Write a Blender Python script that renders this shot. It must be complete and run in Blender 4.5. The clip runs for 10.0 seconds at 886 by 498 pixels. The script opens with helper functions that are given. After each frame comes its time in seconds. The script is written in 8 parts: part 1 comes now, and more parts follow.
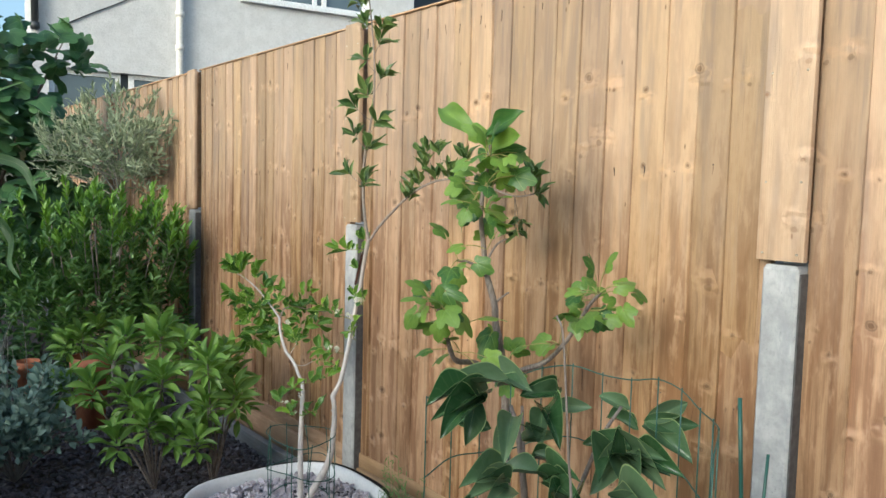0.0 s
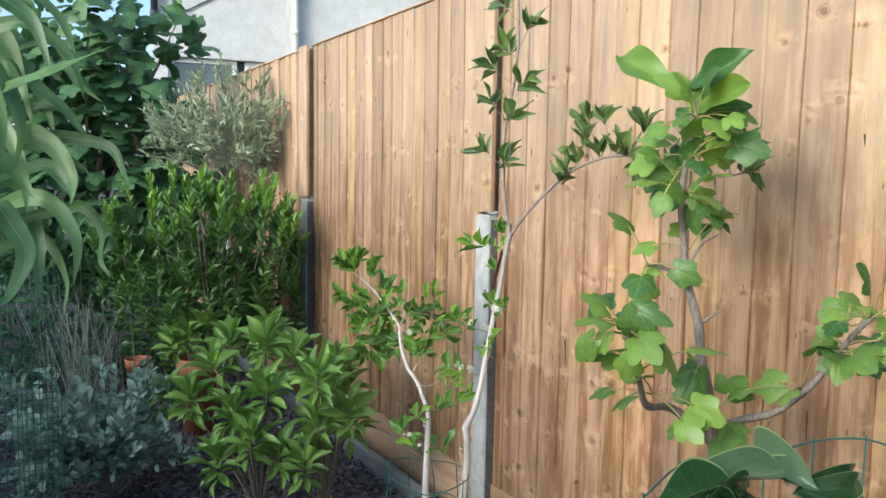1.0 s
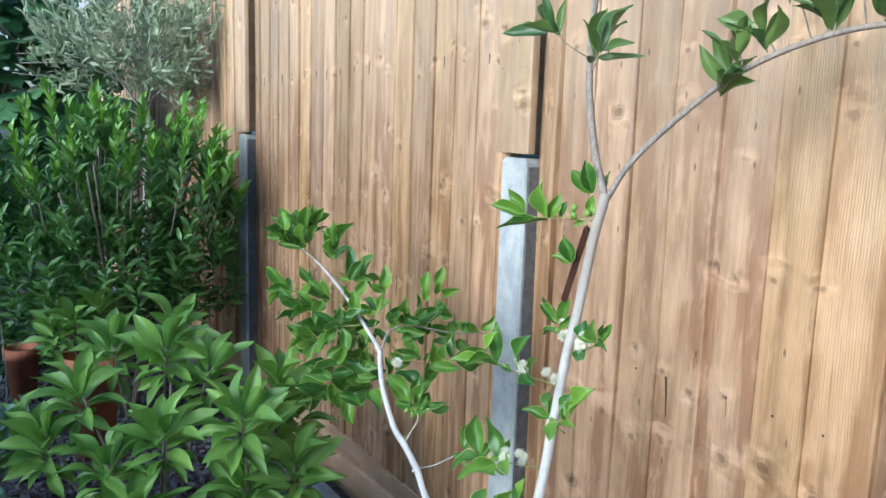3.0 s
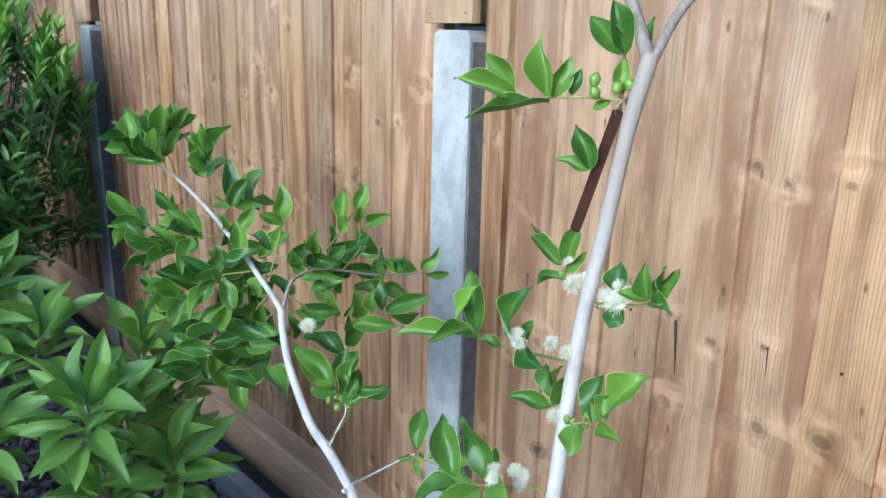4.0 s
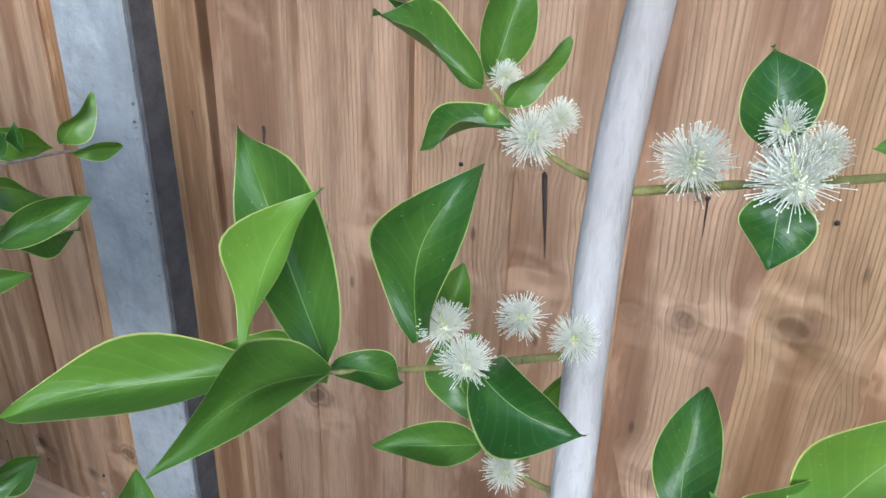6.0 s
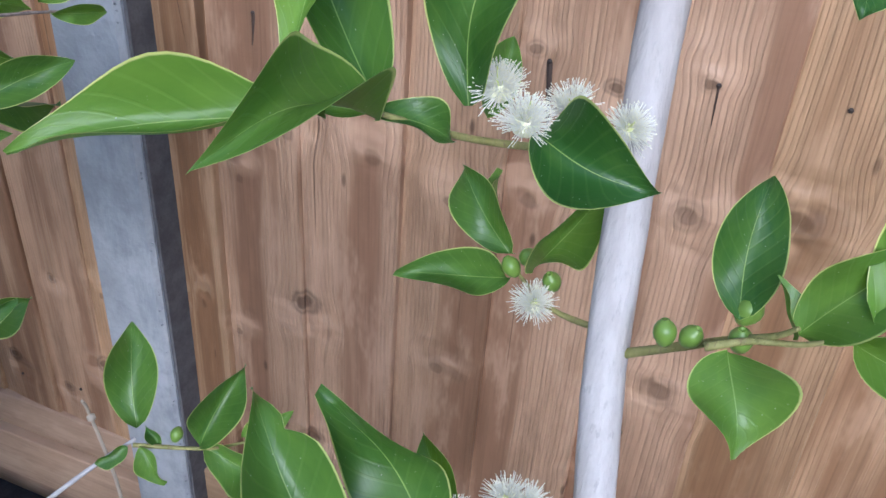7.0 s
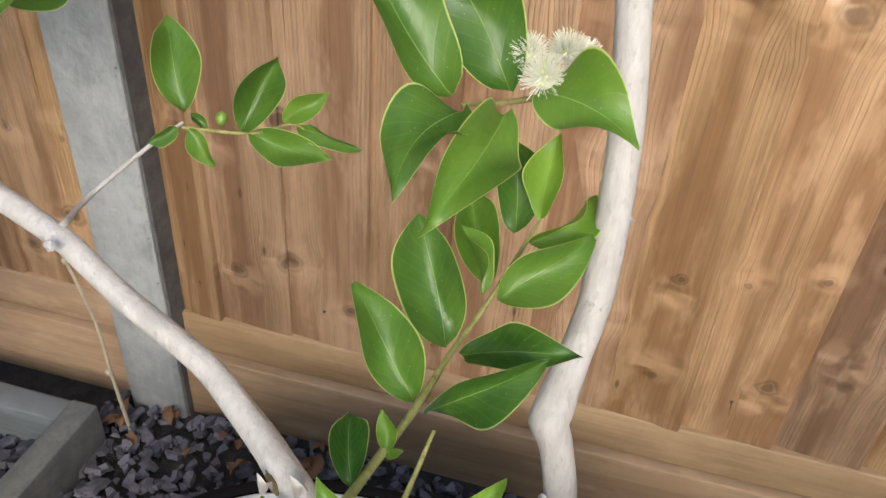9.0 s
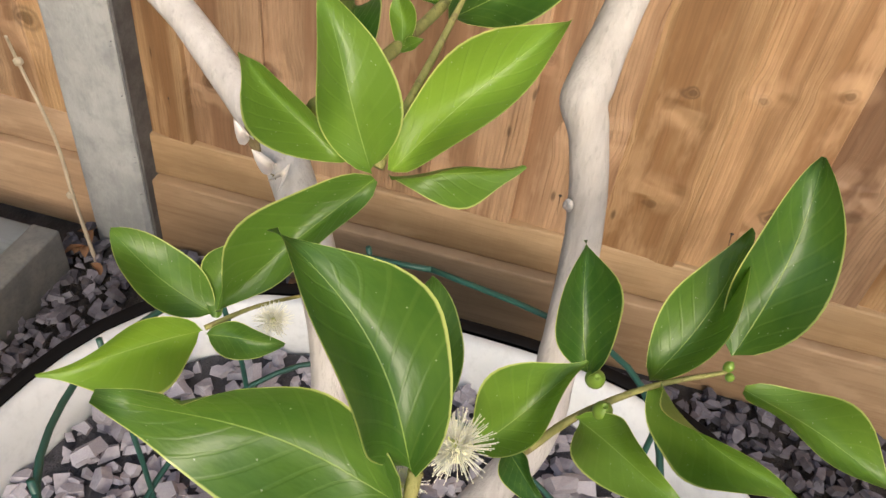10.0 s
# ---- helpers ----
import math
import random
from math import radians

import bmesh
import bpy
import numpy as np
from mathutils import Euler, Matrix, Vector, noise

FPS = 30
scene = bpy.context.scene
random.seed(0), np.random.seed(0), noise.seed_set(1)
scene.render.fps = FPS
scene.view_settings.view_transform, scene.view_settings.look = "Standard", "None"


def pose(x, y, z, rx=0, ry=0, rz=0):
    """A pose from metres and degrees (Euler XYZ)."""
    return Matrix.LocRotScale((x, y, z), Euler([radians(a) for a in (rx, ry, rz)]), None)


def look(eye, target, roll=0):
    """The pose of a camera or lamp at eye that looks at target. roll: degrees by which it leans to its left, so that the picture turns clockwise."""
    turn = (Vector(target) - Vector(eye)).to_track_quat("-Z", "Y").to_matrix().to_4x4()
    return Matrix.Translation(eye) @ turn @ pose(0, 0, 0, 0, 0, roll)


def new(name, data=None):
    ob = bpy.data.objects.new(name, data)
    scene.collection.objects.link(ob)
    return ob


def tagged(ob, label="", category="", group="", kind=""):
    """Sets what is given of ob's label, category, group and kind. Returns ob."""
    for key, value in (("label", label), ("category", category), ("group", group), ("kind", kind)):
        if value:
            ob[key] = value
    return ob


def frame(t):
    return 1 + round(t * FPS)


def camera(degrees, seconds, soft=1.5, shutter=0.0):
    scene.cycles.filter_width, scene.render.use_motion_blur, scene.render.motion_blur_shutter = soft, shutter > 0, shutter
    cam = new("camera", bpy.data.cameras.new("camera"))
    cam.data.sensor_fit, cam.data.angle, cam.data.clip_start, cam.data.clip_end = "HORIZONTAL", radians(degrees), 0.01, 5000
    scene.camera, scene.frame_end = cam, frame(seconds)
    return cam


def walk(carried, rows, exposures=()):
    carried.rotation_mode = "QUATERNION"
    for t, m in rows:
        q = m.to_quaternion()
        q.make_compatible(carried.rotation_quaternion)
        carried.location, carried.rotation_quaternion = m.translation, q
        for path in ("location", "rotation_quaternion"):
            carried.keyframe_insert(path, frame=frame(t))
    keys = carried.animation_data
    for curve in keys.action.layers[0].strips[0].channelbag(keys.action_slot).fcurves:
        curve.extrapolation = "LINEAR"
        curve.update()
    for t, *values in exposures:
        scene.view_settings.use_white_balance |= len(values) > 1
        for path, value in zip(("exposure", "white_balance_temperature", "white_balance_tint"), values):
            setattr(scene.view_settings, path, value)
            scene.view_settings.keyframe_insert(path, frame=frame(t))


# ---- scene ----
cam = camera(60.1, 10.0)
PATH = [
    (0, (0.225, 0.136, 1.31), (1.476, 1.689, 1.158), 1.5),
    (0.5, (0.36, 0.354, 1.305), (1.408, 2.05, 1.139), 1.8),
    (1, (0.448, 0.624, 1.286), (1.459, 2.34, 1.1), 1.0),
    (1.5, (0.55, 0.857, 1.277), (1.572, 2.566, 1.08), 1.3),
    (2, (0.684, 1.101, 1.268), (1.658, 2.833, 1.044), 2.7),
    (2.2, (0.736, 1.184, 1.27), (1.697, 2.92, 1.02), 2.6),
    (3.3, (0.97, 1.706, 1.2), (2.094, 3.32, 0.841), 1.6),
    (3.5, (1.019, 1.784, 1.186), (2.161, 3.377, 0.791), 1.6),
    (4, (1.098, 1.949, 1.147), (2.382, 3.387, 0.613), 1.4),
    (4.5, (1.169, 2.159, 1.089), (2.655, 3.321, 0.426), 1.2),
    (5, (1.293, 2.26, 1.048), (2.883, 3.185, 0.263), 0.8),
    (5.2, (1.337, 2.279, 1.035), (2.946, 3.142, 0.217), 0.8),
    (6.3, (1.413, 2.323, 0.994), (3.078, 2.95, 0.081), 2.6),
    (6.5, (1.408, 2.326, 0.985), (3.07, 2.933, 0.052), 3.1),
    (7, (1.398, 2.332, 0.95), (3.032, 2.912, -0.047), 4.2),
    (7.5, (1.386, 2.335, 0.919), (2.986, 2.894, -0.143), 4.8),
    (8, (1.368, 2.334, 0.899), (2.951, 2.849, -0.21), 4.8),
    (8.5, (1.338, 2.338, 0.902), (2.931, 2.784, -0.222), 4.6),
    (9, (1.297, 2.344, 0.865), (2.886, 2.698, -0.297), 4.3),
    (9.5, (1.272, 2.341, 0.797), (2.808, 2.601, -0.456), 5.8),
    (10, (1.28, 2.347, 0.752), (2.743, 2.583, -0.591), 8.2),
]
EXPOSURE = [(0.0, 0.76, 5800, 0), (0.7, 0.98, 5650, 1), (2.2, 1.13, 5600, 0), (3.4, 1.15, 4700, -2), (4.5, 0.99, 4800, 0), (6.6, 0.71, 4880, 9), (7.0, 0.71, 4830, 12), (7.6, 0.83, 5200, 9), (8.1, 0.89, 5700, 4), (9.0, 0.92, 6100, 5), (10.0, 1.06, 6900, 8)]
walk(cam, [(t, look(eye, target, roll)) for t, eye, target, roll in PATH], EXPOSURE)

# world, sun and exposure
world = bpy.data.worlds.new("sky")
scene.world = world
world.use_nodes = True
wt = world.node_tree
sky = wt.nodes.new("ShaderNodeTexSky")
sky.sky_type, sky.sun_disc = "NISHITA", False
sky.sun_elevation, sky.sun_rotation = radians(22), radians(253.3)
sky.air_density, sky.dust_density, sky.ozone_density = 1.0, 3.0, 1.0
wt.nodes["Background"].inputs[1].default_value = 0.15
wt.links.new(sky.outputs[0], wt.nodes["Background"].inputs[0])
sun = new("sun", bpy.data.lights.new("sun", "SUN"))
sun.data.energy, sun.data.angle, sun.data.color = 1.2, radians(32), (1.0, 0.965, 0.92)
sun.matrix_world = look((-4.4, -1.32, 1.856), (0, 0, 0))

# ---- materials ----


def nodes_of(name):
    m = bpy.data.materials.new(name)
    m.use_nodes = True
    t = m.node_tree
    return m, t, t.nodes["Principled BSDF"]


def nd(t, kind, ins=None, **props):
    n = t.nodes.new("ShaderNode" + kind)
    for k, v in props.items():
        setattr(n, k, v)
    for k, v in (ins or {}).items():
        if isinstance(v, bpy.types.NodeSocket):
            t.links.new(v, n.inputs[k])
        else:
            n.inputs[k].default_value = v
    return n


def mth(t, op, a, b=0.0, c=0.0, clamp=False):
    return nd(t, "Math", {0: a, 1: b, 2: c}, operation=op, use_clamp=clamp).outputs[0]


def step(t, v, lo, hi):
    return nd(t, "MapRange", {0: v, 1: lo, 2: hi, 3: 0.0, 4: 1.0}, interpolation_type="SMOOTHSTEP").outputs[0]


def mixc(t, f, a, b, blend="MIX"):
    n = nd(t, "Mix", {0: f}, data_type="RGBA", blend_type=blend)
    for i, v in ((6, a), (7, b)):
        if isinstance(v, bpy.types.NodeSocket):
            t.links.new(v, n.inputs[i])
        else:
            n.inputs[i].default_value = (*v, 1)
    return n.outputs[2]


def noise_at(t, vec, scale, size=1.0, detail=4.0, rough=0.6):
    v = nd(t, "VectorMath", {0: vec, 1: scale}, operation="MULTIPLY").outputs[0]
    return nd(t, "TexNoise", {"Vector": v, "Scale": size, "Detail": detail, "Roughness": rough}).outputs[0]


def bump(t, bsdf, height, strength, distance):
    b = nd(t, "Bump", {"Height": height, "Strength": strength, "Distance": distance})
    t.links.new(b.outputs[0], bsdf.inputs["Normal"])


def own_coords(t):
    """Object coordinates shifted by the object's random number, so that alike pieces differ."""
    r = nd(t, "ObjectInfo").outputs["Random"]
    o = nd(t, "TexCoord").outputs["Object"]
    off = nd(t, "CombineXYZ", {0: mth(t, "MULTIPLY", r, 7.0), 1: mth(t, "MULTIPLY", r, 31.0), 2: mth(t, "MULTIPLY", r, 57.0)}).outputs[0]
    return nd(t, "VectorMath", {0: o, 1: off}, operation="ADD").outputs[0], r, o


def timber(name, pale, mid, dark, along=2, knots=True, weather=0.16, rough=0.62):
    """Sawn softwood: grain along one axis that flows round knots, which lie in rows with pale figure and painted shine
    about them.
    """
    m, t, bsdf = nodes_of(name)
    p, r, o = own_coords(t)
    w = nd(t, "VectorMath", {0: o, 1: nd(t, "ObjectInfo").outputs["Location"]}, operation="ADD").outputs[0]
    a, l = (1, 2) if along == 2 else (2, 1)
    sw = nd(t, "SeparateXYZ", {0: w})
    sp = nd(t, "SeparateXYZ", {0: p})
    across, length = sw.outputs[a], sw.outputs[l]
    if knots:
        ka, kl = 13.5, 5.2
        kv = nd(t, "CombineXYZ", {0: mth(t, "MULTIPLY", across, ka), 1: mth(t, "MULTIPLY", length, kl)}).outputs[0]
        d = nd(t, "TexVoronoi", {"Vector": kv, "Scale": 1.0, "Randomness": 0.62}, voronoi_dimensions="2D", feature="F1")
        dv = nd(t, "SeparateXYZ", {0: nd(t, "VectorMath", {0: kv, 1: d.outputs["Position"]}, operation="SUBTRACT").outputs[0]})
        da, dl = mth(t, "DIVIDE", dv.outputs[0], ka), mth(t, "DIVIDE", dv.outputs[1], kl)
        col = nd(t, "SeparateColor", {0: d.outputs["Color"]})
        row = step(t, noise_at(t, w, (0, 1.3, 4.2) if along == 2 else (0, 4.2, 1.3), 1.0, 1, 0.5), 0.43, 0.49)
        keep = mth(t, "MULTIPLY", step(t, col.outputs[0], 0.45, 0.47), row)
        kz = mth(t, "DIVIDE", nd(t, "SeparateXYZ", {0: d.outputs["Position"]}).outputs[1], kl)
        for z0 in (0.30, 0.445, 0.67, 0.998, 1.345, 1.66):
            keep = mth(t, "MAXIMUM", keep, mth(t, "SUBTRACT", 1.0, step(t, mth(t, "ABSOLUTE", mth(t, "SUBTRACT", kz, z0)), 0.055, 0.059)))
        keep = mth(t, "MULTIPLY", keep, step(t, col.outputs[0], 0.14, 0.16))
        size = mth(t, "ADD", 0.7, mth(t, "MULTIPLY", mth(t, "MULTIPLY", col.outputs[1], col.outputs[1]), 1.0))
        wob = mth(t, "MULTIPLY", mth(t, "SUBTRACT", noise_at(t, w, (55, 55, 55), 1.0, 2, 0.5), 0.5), 0.016)
        da = mth(t, "ADD", da, wob)
        kd = mth(t, "DIVIDE", mth(t, "SQRT", mth(t, "ADD", mth(t, "MULTIPLY", da, da), mth(t, "MULTIPLY", mth(t, "MULTIPLY", dl, dl), 1.25))), size)
        dl = mth(t, "ADD", dl, mth(t, "MULTIPLY", mth(t, "SUBTRACT", col.outputs[2], 0.5), 0.05))
        figd = mth(t, "DIVIDE", mth(t, "SQRT", mth(t, "ADD", mth(t, "MULTIPLY", da, da), mth(t, "MULTIPLY", mth(t, "MULTIPLY", dl, dl), 2.2))), size)
        near = mth(t, "MULTIPLY", mth(t, "SUBTRACT", 1.0, step(t, figd, 0.0, 0.055)), keep)
        shift = mth(t, "MULTIPLY", mth(t, "MULTIPLY", near, da), -0.35)
    else:
        shift = 0.0
    pa = mth(t, "ADD", sp.outputs[a], shift)
    q = nd(t, "CombineXYZ", {0: sp.outputs[0], a: pa, l: sp.outputs[l]}).outputs[0]
    g = (10.0, 60.0, 0.8) if along == 2 else (10.0, 0.8, 60.0)
    f = (60.0, 340.0, 8.0) if along == 2 else (60.0, 8.0, 340.0)
    wide = (4.0, 20.0, 1.5) if along == 2 else (4.0, 1.5, 20.0)
    grain = noise_at(t, q, g, 1.0, 4, 0.6)
    fine = noise_at(t, q, f, 1.0, 2, 0.6)
    band = noise_at(t, q, wide, 1.0, 3, 0.55)
    broad = noise_at(t, p, (2.0, 4.0, 2.4), 1.0, 4, 0.6)
    c = mixc(t, step(t, band, *((0.42, 0.56) if knots else (0.27, 0.73))), mid, pale)
    c = mixc(t, mth(t, "MULTIPLY", step(t, grain, 0.50, 0.64), 0.26), c, tuple(0.5 * (u + v) for u, v in zip(mid, dark)))
    c = mixc(t, mth(t, "MULTIPLY", step(t, fine, 0.45, 0.68), 0.2), c, dark)
    c = mixc(t, mth(t, "MULTIPLY", step(t, broad, 0.46, 0.74), weather), c, (0.30, 0.185, 0.105))
    blotch = noise_at(t, w, (9, 24, 7) if along == 2 else (9, 7, 24), 1.0, 4, 0.65)
    c = mixc(t, mth(t, "MULTIPLY", step(t, blotch, 0.5, 0.66), 0.5), c, tuple(min(1.0, 1.12 * v + 0.03) for v in pale))
    c = mixc(t, mth(t, "MULTIPLY", step(t, blotch, 0.5, 0.32), 0.45), c, tuple(0.62 * u + 0.3 * v for u, v in zip(mid, dark)))
    if knots:
        # ridged latewood lines in strips
        wander = mth(t, "MULTIPLY", noise_at(t, q, (8, 9, 1.6), 1.0, 2, 0.5), 9.0)
        line = mth(t, "ABSOLUTE", mth(t, "SUBTRACT", mth(t, "FRACT", mth(t, "ADD", mth(t, "MULTIPLY", pa, 215.0), wander)), 0.5))
        strip = step(t, band, 0.45, 0.53)
        cord = mth(t, "MULTIPLY", mth(t, "SUBTRACT", 1.0, step(t, line, 0.04, 0.22)), strip)
        c = mixc(t, mth(t, "MULTIPLY", cord, 0.11), c, tuple(0.6 * u + 0.4 * v for u, v in zip(mid, dark)))
        crack = step(t, noise_at(t, q, (30, 150, 2.2), 1.0, 2, 0.5), 0.70, 0.75)
        c = mixc(t, mth(t, "MULTIPLY", crack, 0.6), c, dark)
    saw = noise_at(t, w, (10, 9, 240) if along == 2 else (10, 240, 9), 1.0, 1, 0.5)
    h = mth(t, "ADD", mth(t, "ADD", mth(t, "MULTIPLY", grain, 0.45), mth(t, "MULTIPLY", fine, 0.25)), mth(t, "MULTIPLY", saw, 0.07))
    if knots:
        h = mth(t, "SUBTRACT", h, mth(t, "MULTIPLY", cord, 0.2))
        ripple = mth(t, "SUBTRACT", noise_at(t, w, (18, 24, 36) if along == 2 else (18, 36, 24), 1.0, 1, 0.5), 0.5)
        swell = mth(t, "MULTIPLY", mth(t, "SUBTRACT", 1.0, step(t, figd, 0.0, 0.075)), keep)
        h = mth(t, "ADD", h, mth(t, "MULTIPLY", mth(t, "MULTIPLY", swell, ripple), 5.0))
        # paler greyer wood with dark grey streaks towards the top, one brown water run
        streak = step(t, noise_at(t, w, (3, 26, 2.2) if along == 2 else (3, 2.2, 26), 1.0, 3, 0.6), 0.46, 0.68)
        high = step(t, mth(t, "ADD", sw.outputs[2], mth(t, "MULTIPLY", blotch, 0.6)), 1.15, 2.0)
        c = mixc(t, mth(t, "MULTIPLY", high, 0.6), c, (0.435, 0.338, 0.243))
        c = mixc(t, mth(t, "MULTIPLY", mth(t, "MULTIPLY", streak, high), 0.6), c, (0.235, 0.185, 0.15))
        run = mth(t, "MULTIPLY", mth(t, "SUBTRACT", 1.0, step(t, mth(t, "ABSOLUTE", mth(t, "SUBTRACT", sw.outputs[1], 4.205)), 0.012, 0.05)),
                  mth(t, "SUBTRACT", 1.0, step(t, mth(t, "ABSOLUTE", mth(t, "SUBTRACT", sw.outputs[2], 1.20)), 0.06, 0.24)))
        c = mixc(t, mth(t, "MULTIPLY", run, 0.6), c, (0.16, 0.08, 0.035))
        patch = step(t, noise_at(t, w, (24, 26, 44), 1.0, 1, 0.5), 0.38, 0.56)
        # pale figure round knots, its colour also carrying the shine of the rippled wood
        halo = mth(t, "MULTIPLY", mth(t, "MULTIPLY", mth(t, "SUBTRACT", 1.0, step(t, figd, 0.014, 0.048)), keep), patch)
        rim = mth(t, "MULTIPLY", mth(t, "MULTIPLY", step(t, kd, 0.006, 0.0095), mth(t, "SUBTRACT", 1.0, step(t, kd, 0.0095, 0.0135))), keep)
        core = mth(t, "MULTIPLY", mth(t, "SUBTRACT", 1.0, step(t, kd, 0.0045, 0.0085)), mth(t, "MULTIPLY", keep, mth(t, "ADD", 0.55, mth(t, "MULTIPLY", col.outputs[2], 0.45))))
        c = mixc(t, mth(t, "MULTIPLY", halo, 0.45), c, tuple(min(1, 1.2 * v + 0.04) for v in pale))
        c = mixc(t, mth(t, "MULTIPLY", core, 0.85), c, tuple(0.85 * u + 0.15 * v for u, v in zip(dark, mid)))
        c = mixc(t, mth(t, "MULTIPLY", mth(t, "MULTIPLY", rim, col.outputs[2]), 0.5), c, tuple(0.55 * v for v in dark))
        h = mth(t, "ADD", h, mth(t, "ADD", mth(t, "MULTIPLY", halo, 0.22), mth(t, "MULTIPLY", core, 0.2)))
        t.links.new(mth(t, "SUBTRACT", rough, mth(t, "MULTIPLY", halo, 0.22)), bsdf.inputs["Roughness"])
        pin = nd(t, "TexVoronoi", {"Vector": nd(t, "CombineXYZ", {0: mth(t, "MULTIPLY", sw.outputs[a], 30.0), 1: mth(t, "MULTIPLY", sw.outputs[l], 11.0)}).outputs[0], "Scale": 1.0}, voronoi_dimensions="2D", feature="F1")
        fleck = mth(t, "MULTIPLY", mth(t, "SUBTRACT", 1.0, step(t, pin.outputs["Distance"], 0.03, 0.11)), step(t, nd(t, "SeparateColor", {0: pin.outputs["Color"]}).outputs[2], 0.95, 0.96))
        c = mixc(t, mth(t, "MULTIPLY", fleck, 0.75), c, dark)
    else:
        bsdf.inputs["Roughness"].default_value = rough
    tone = nd(t, "HueSaturation", {"Hue": mth(t, "ADD", 0.494, mth(t, "MULTIPLY", r, 0.008)), "Saturation": mth(t, "ADD", 0.97, mth(t, "MULTIPLY", r, 0.14)),
                                   "Value": mth(t, "ADD", 0.79, mth(t, "MULTIPLY", mth(t, "FRACT", mth(t, "MULTIPLY", r, 17.3)), 0.44)), "Color": c}).outputs[0]
    t.links.new(tone, bsdf.inputs["Base Color"])
    bsdf.inputs["Specular IOR Level"].default_value = 0.35
    bump(t, bsdf, h, 0.75, 0.004)
    return m


def mottled(name, a, b, scale, rough, relief=0.3, depth=0.003, spots=None, spot_scale=60.0, metal=0.0, detail=6, smear=None):
    """Two tones by coarse and fine noise, with optional small spots or pits."""
    m, t, bsdf = nodes_of(name)
    p, r, o = own_coords(t)
    n1 = noise_at(t, p, (1, 1, 1), scale, detail, 0.62)
    n2 = noise_at(t, p, (1, 1, 1), scale * 7, 3, 0.6)
    c = mixc(t, step(t, n1, 0.32, 0.68), a, b)
    c = mixc(t, mth(t, "MULTIPLY", step(t, n2, 0.45, 0.75), 0.35), c, tuple(v * 0.7 for v in a))
    h = mth(t, "ADD", mth(t, "MULTIPLY", n1, 0.4), mth(t, "MULTIPLY", n2, 0.6))
    if smear:
        n3 = noise_at(t, p, (24, 24, 7), 1.0, 5, 0.7)
        c = mixc(t, mth(t, "MULTIPLY", step(t, n3, 0.47, 0.66), 0.6), c, smear)
    if spots:
        vd = nd(t, "TexVoronoi", {"Vector": p, "Scale": spot_scale, "Randomness": 1.0})
        pit = mth(t, "MULTIPLY", mth(t, "SUBTRACT", 1.0, step(t, vd.outputs["Distance"], 0.12, 0.3)), step(t, nd(t, "SeparateColor", {0: vd.outputs["Color"]}).outputs[0], 0.74, 0.78))
        c = mixc(t, pit, c, spots)
        h = mth(t, "SUBTRACT", h, mth(t, "MULTIPLY", pit, 0.8))
    c = nd(t, "HueSaturation", {"Value": mth(t, "ADD", 0.85, mth(t, "MULTIPLY", r, 0.3)), "Color": c}).outputs[0]
    t.links.new(c, bsdf.inputs["Base Color"])
    bsdf.inputs["Roughness"].default_value, bsdf.inputs["Metallic"].default_value = rough, metal
    bump(t, bsdf, h, relief, depth)
    return m


def bark(name, a, b, flecks, stretch=6.0, young=None, worn=1.0):
    m, t, bsdf = nodes_of(name)
    p = nd(t, "TexCoord").outputs["Object"]
    n1 = noise_at(t, p, (210, 210, 210 / stretch), 1.0, 5, 0.65)
    n2 = noise_at(t, p, (34, 34, 22), 1.0, 4, 0.6)
    n3 = noise_at(t, p, (420, 420, 110), 1.0, 3, 0.6)
    c = mixc(t, step(t, n1, 0.35, 0.65), a, b)
    c = mixc(t, mth(t, "MULTIPLY", step(t, n2, 0.5, 0.68), 0.42), c, tuple(0.66 * v for v in a))
    c = mixc(t, mth(t, "MULTIPLY", step(t, n3, 0.57, 0.68), 0.65 * worn), c, flecks)
    if young:
        hz = nd(t, "SeparateXYZ", {0: p}).outputs[2]
        c = mixc(t, step(t, mth(t, "ADD", hz, mth(t, "MULTIPLY", n2, 0.2)), 0.88, 1.2), c, young)
    t.links.new(c, bsdf.inputs["Base Color"])
    bsdf.inputs["Roughness"].default_value = 0.72
    bump(t, bsdf, mth(t, "ADD", n1, n3), 0.3 + 0.4 * worn, 0.0014)
    return m


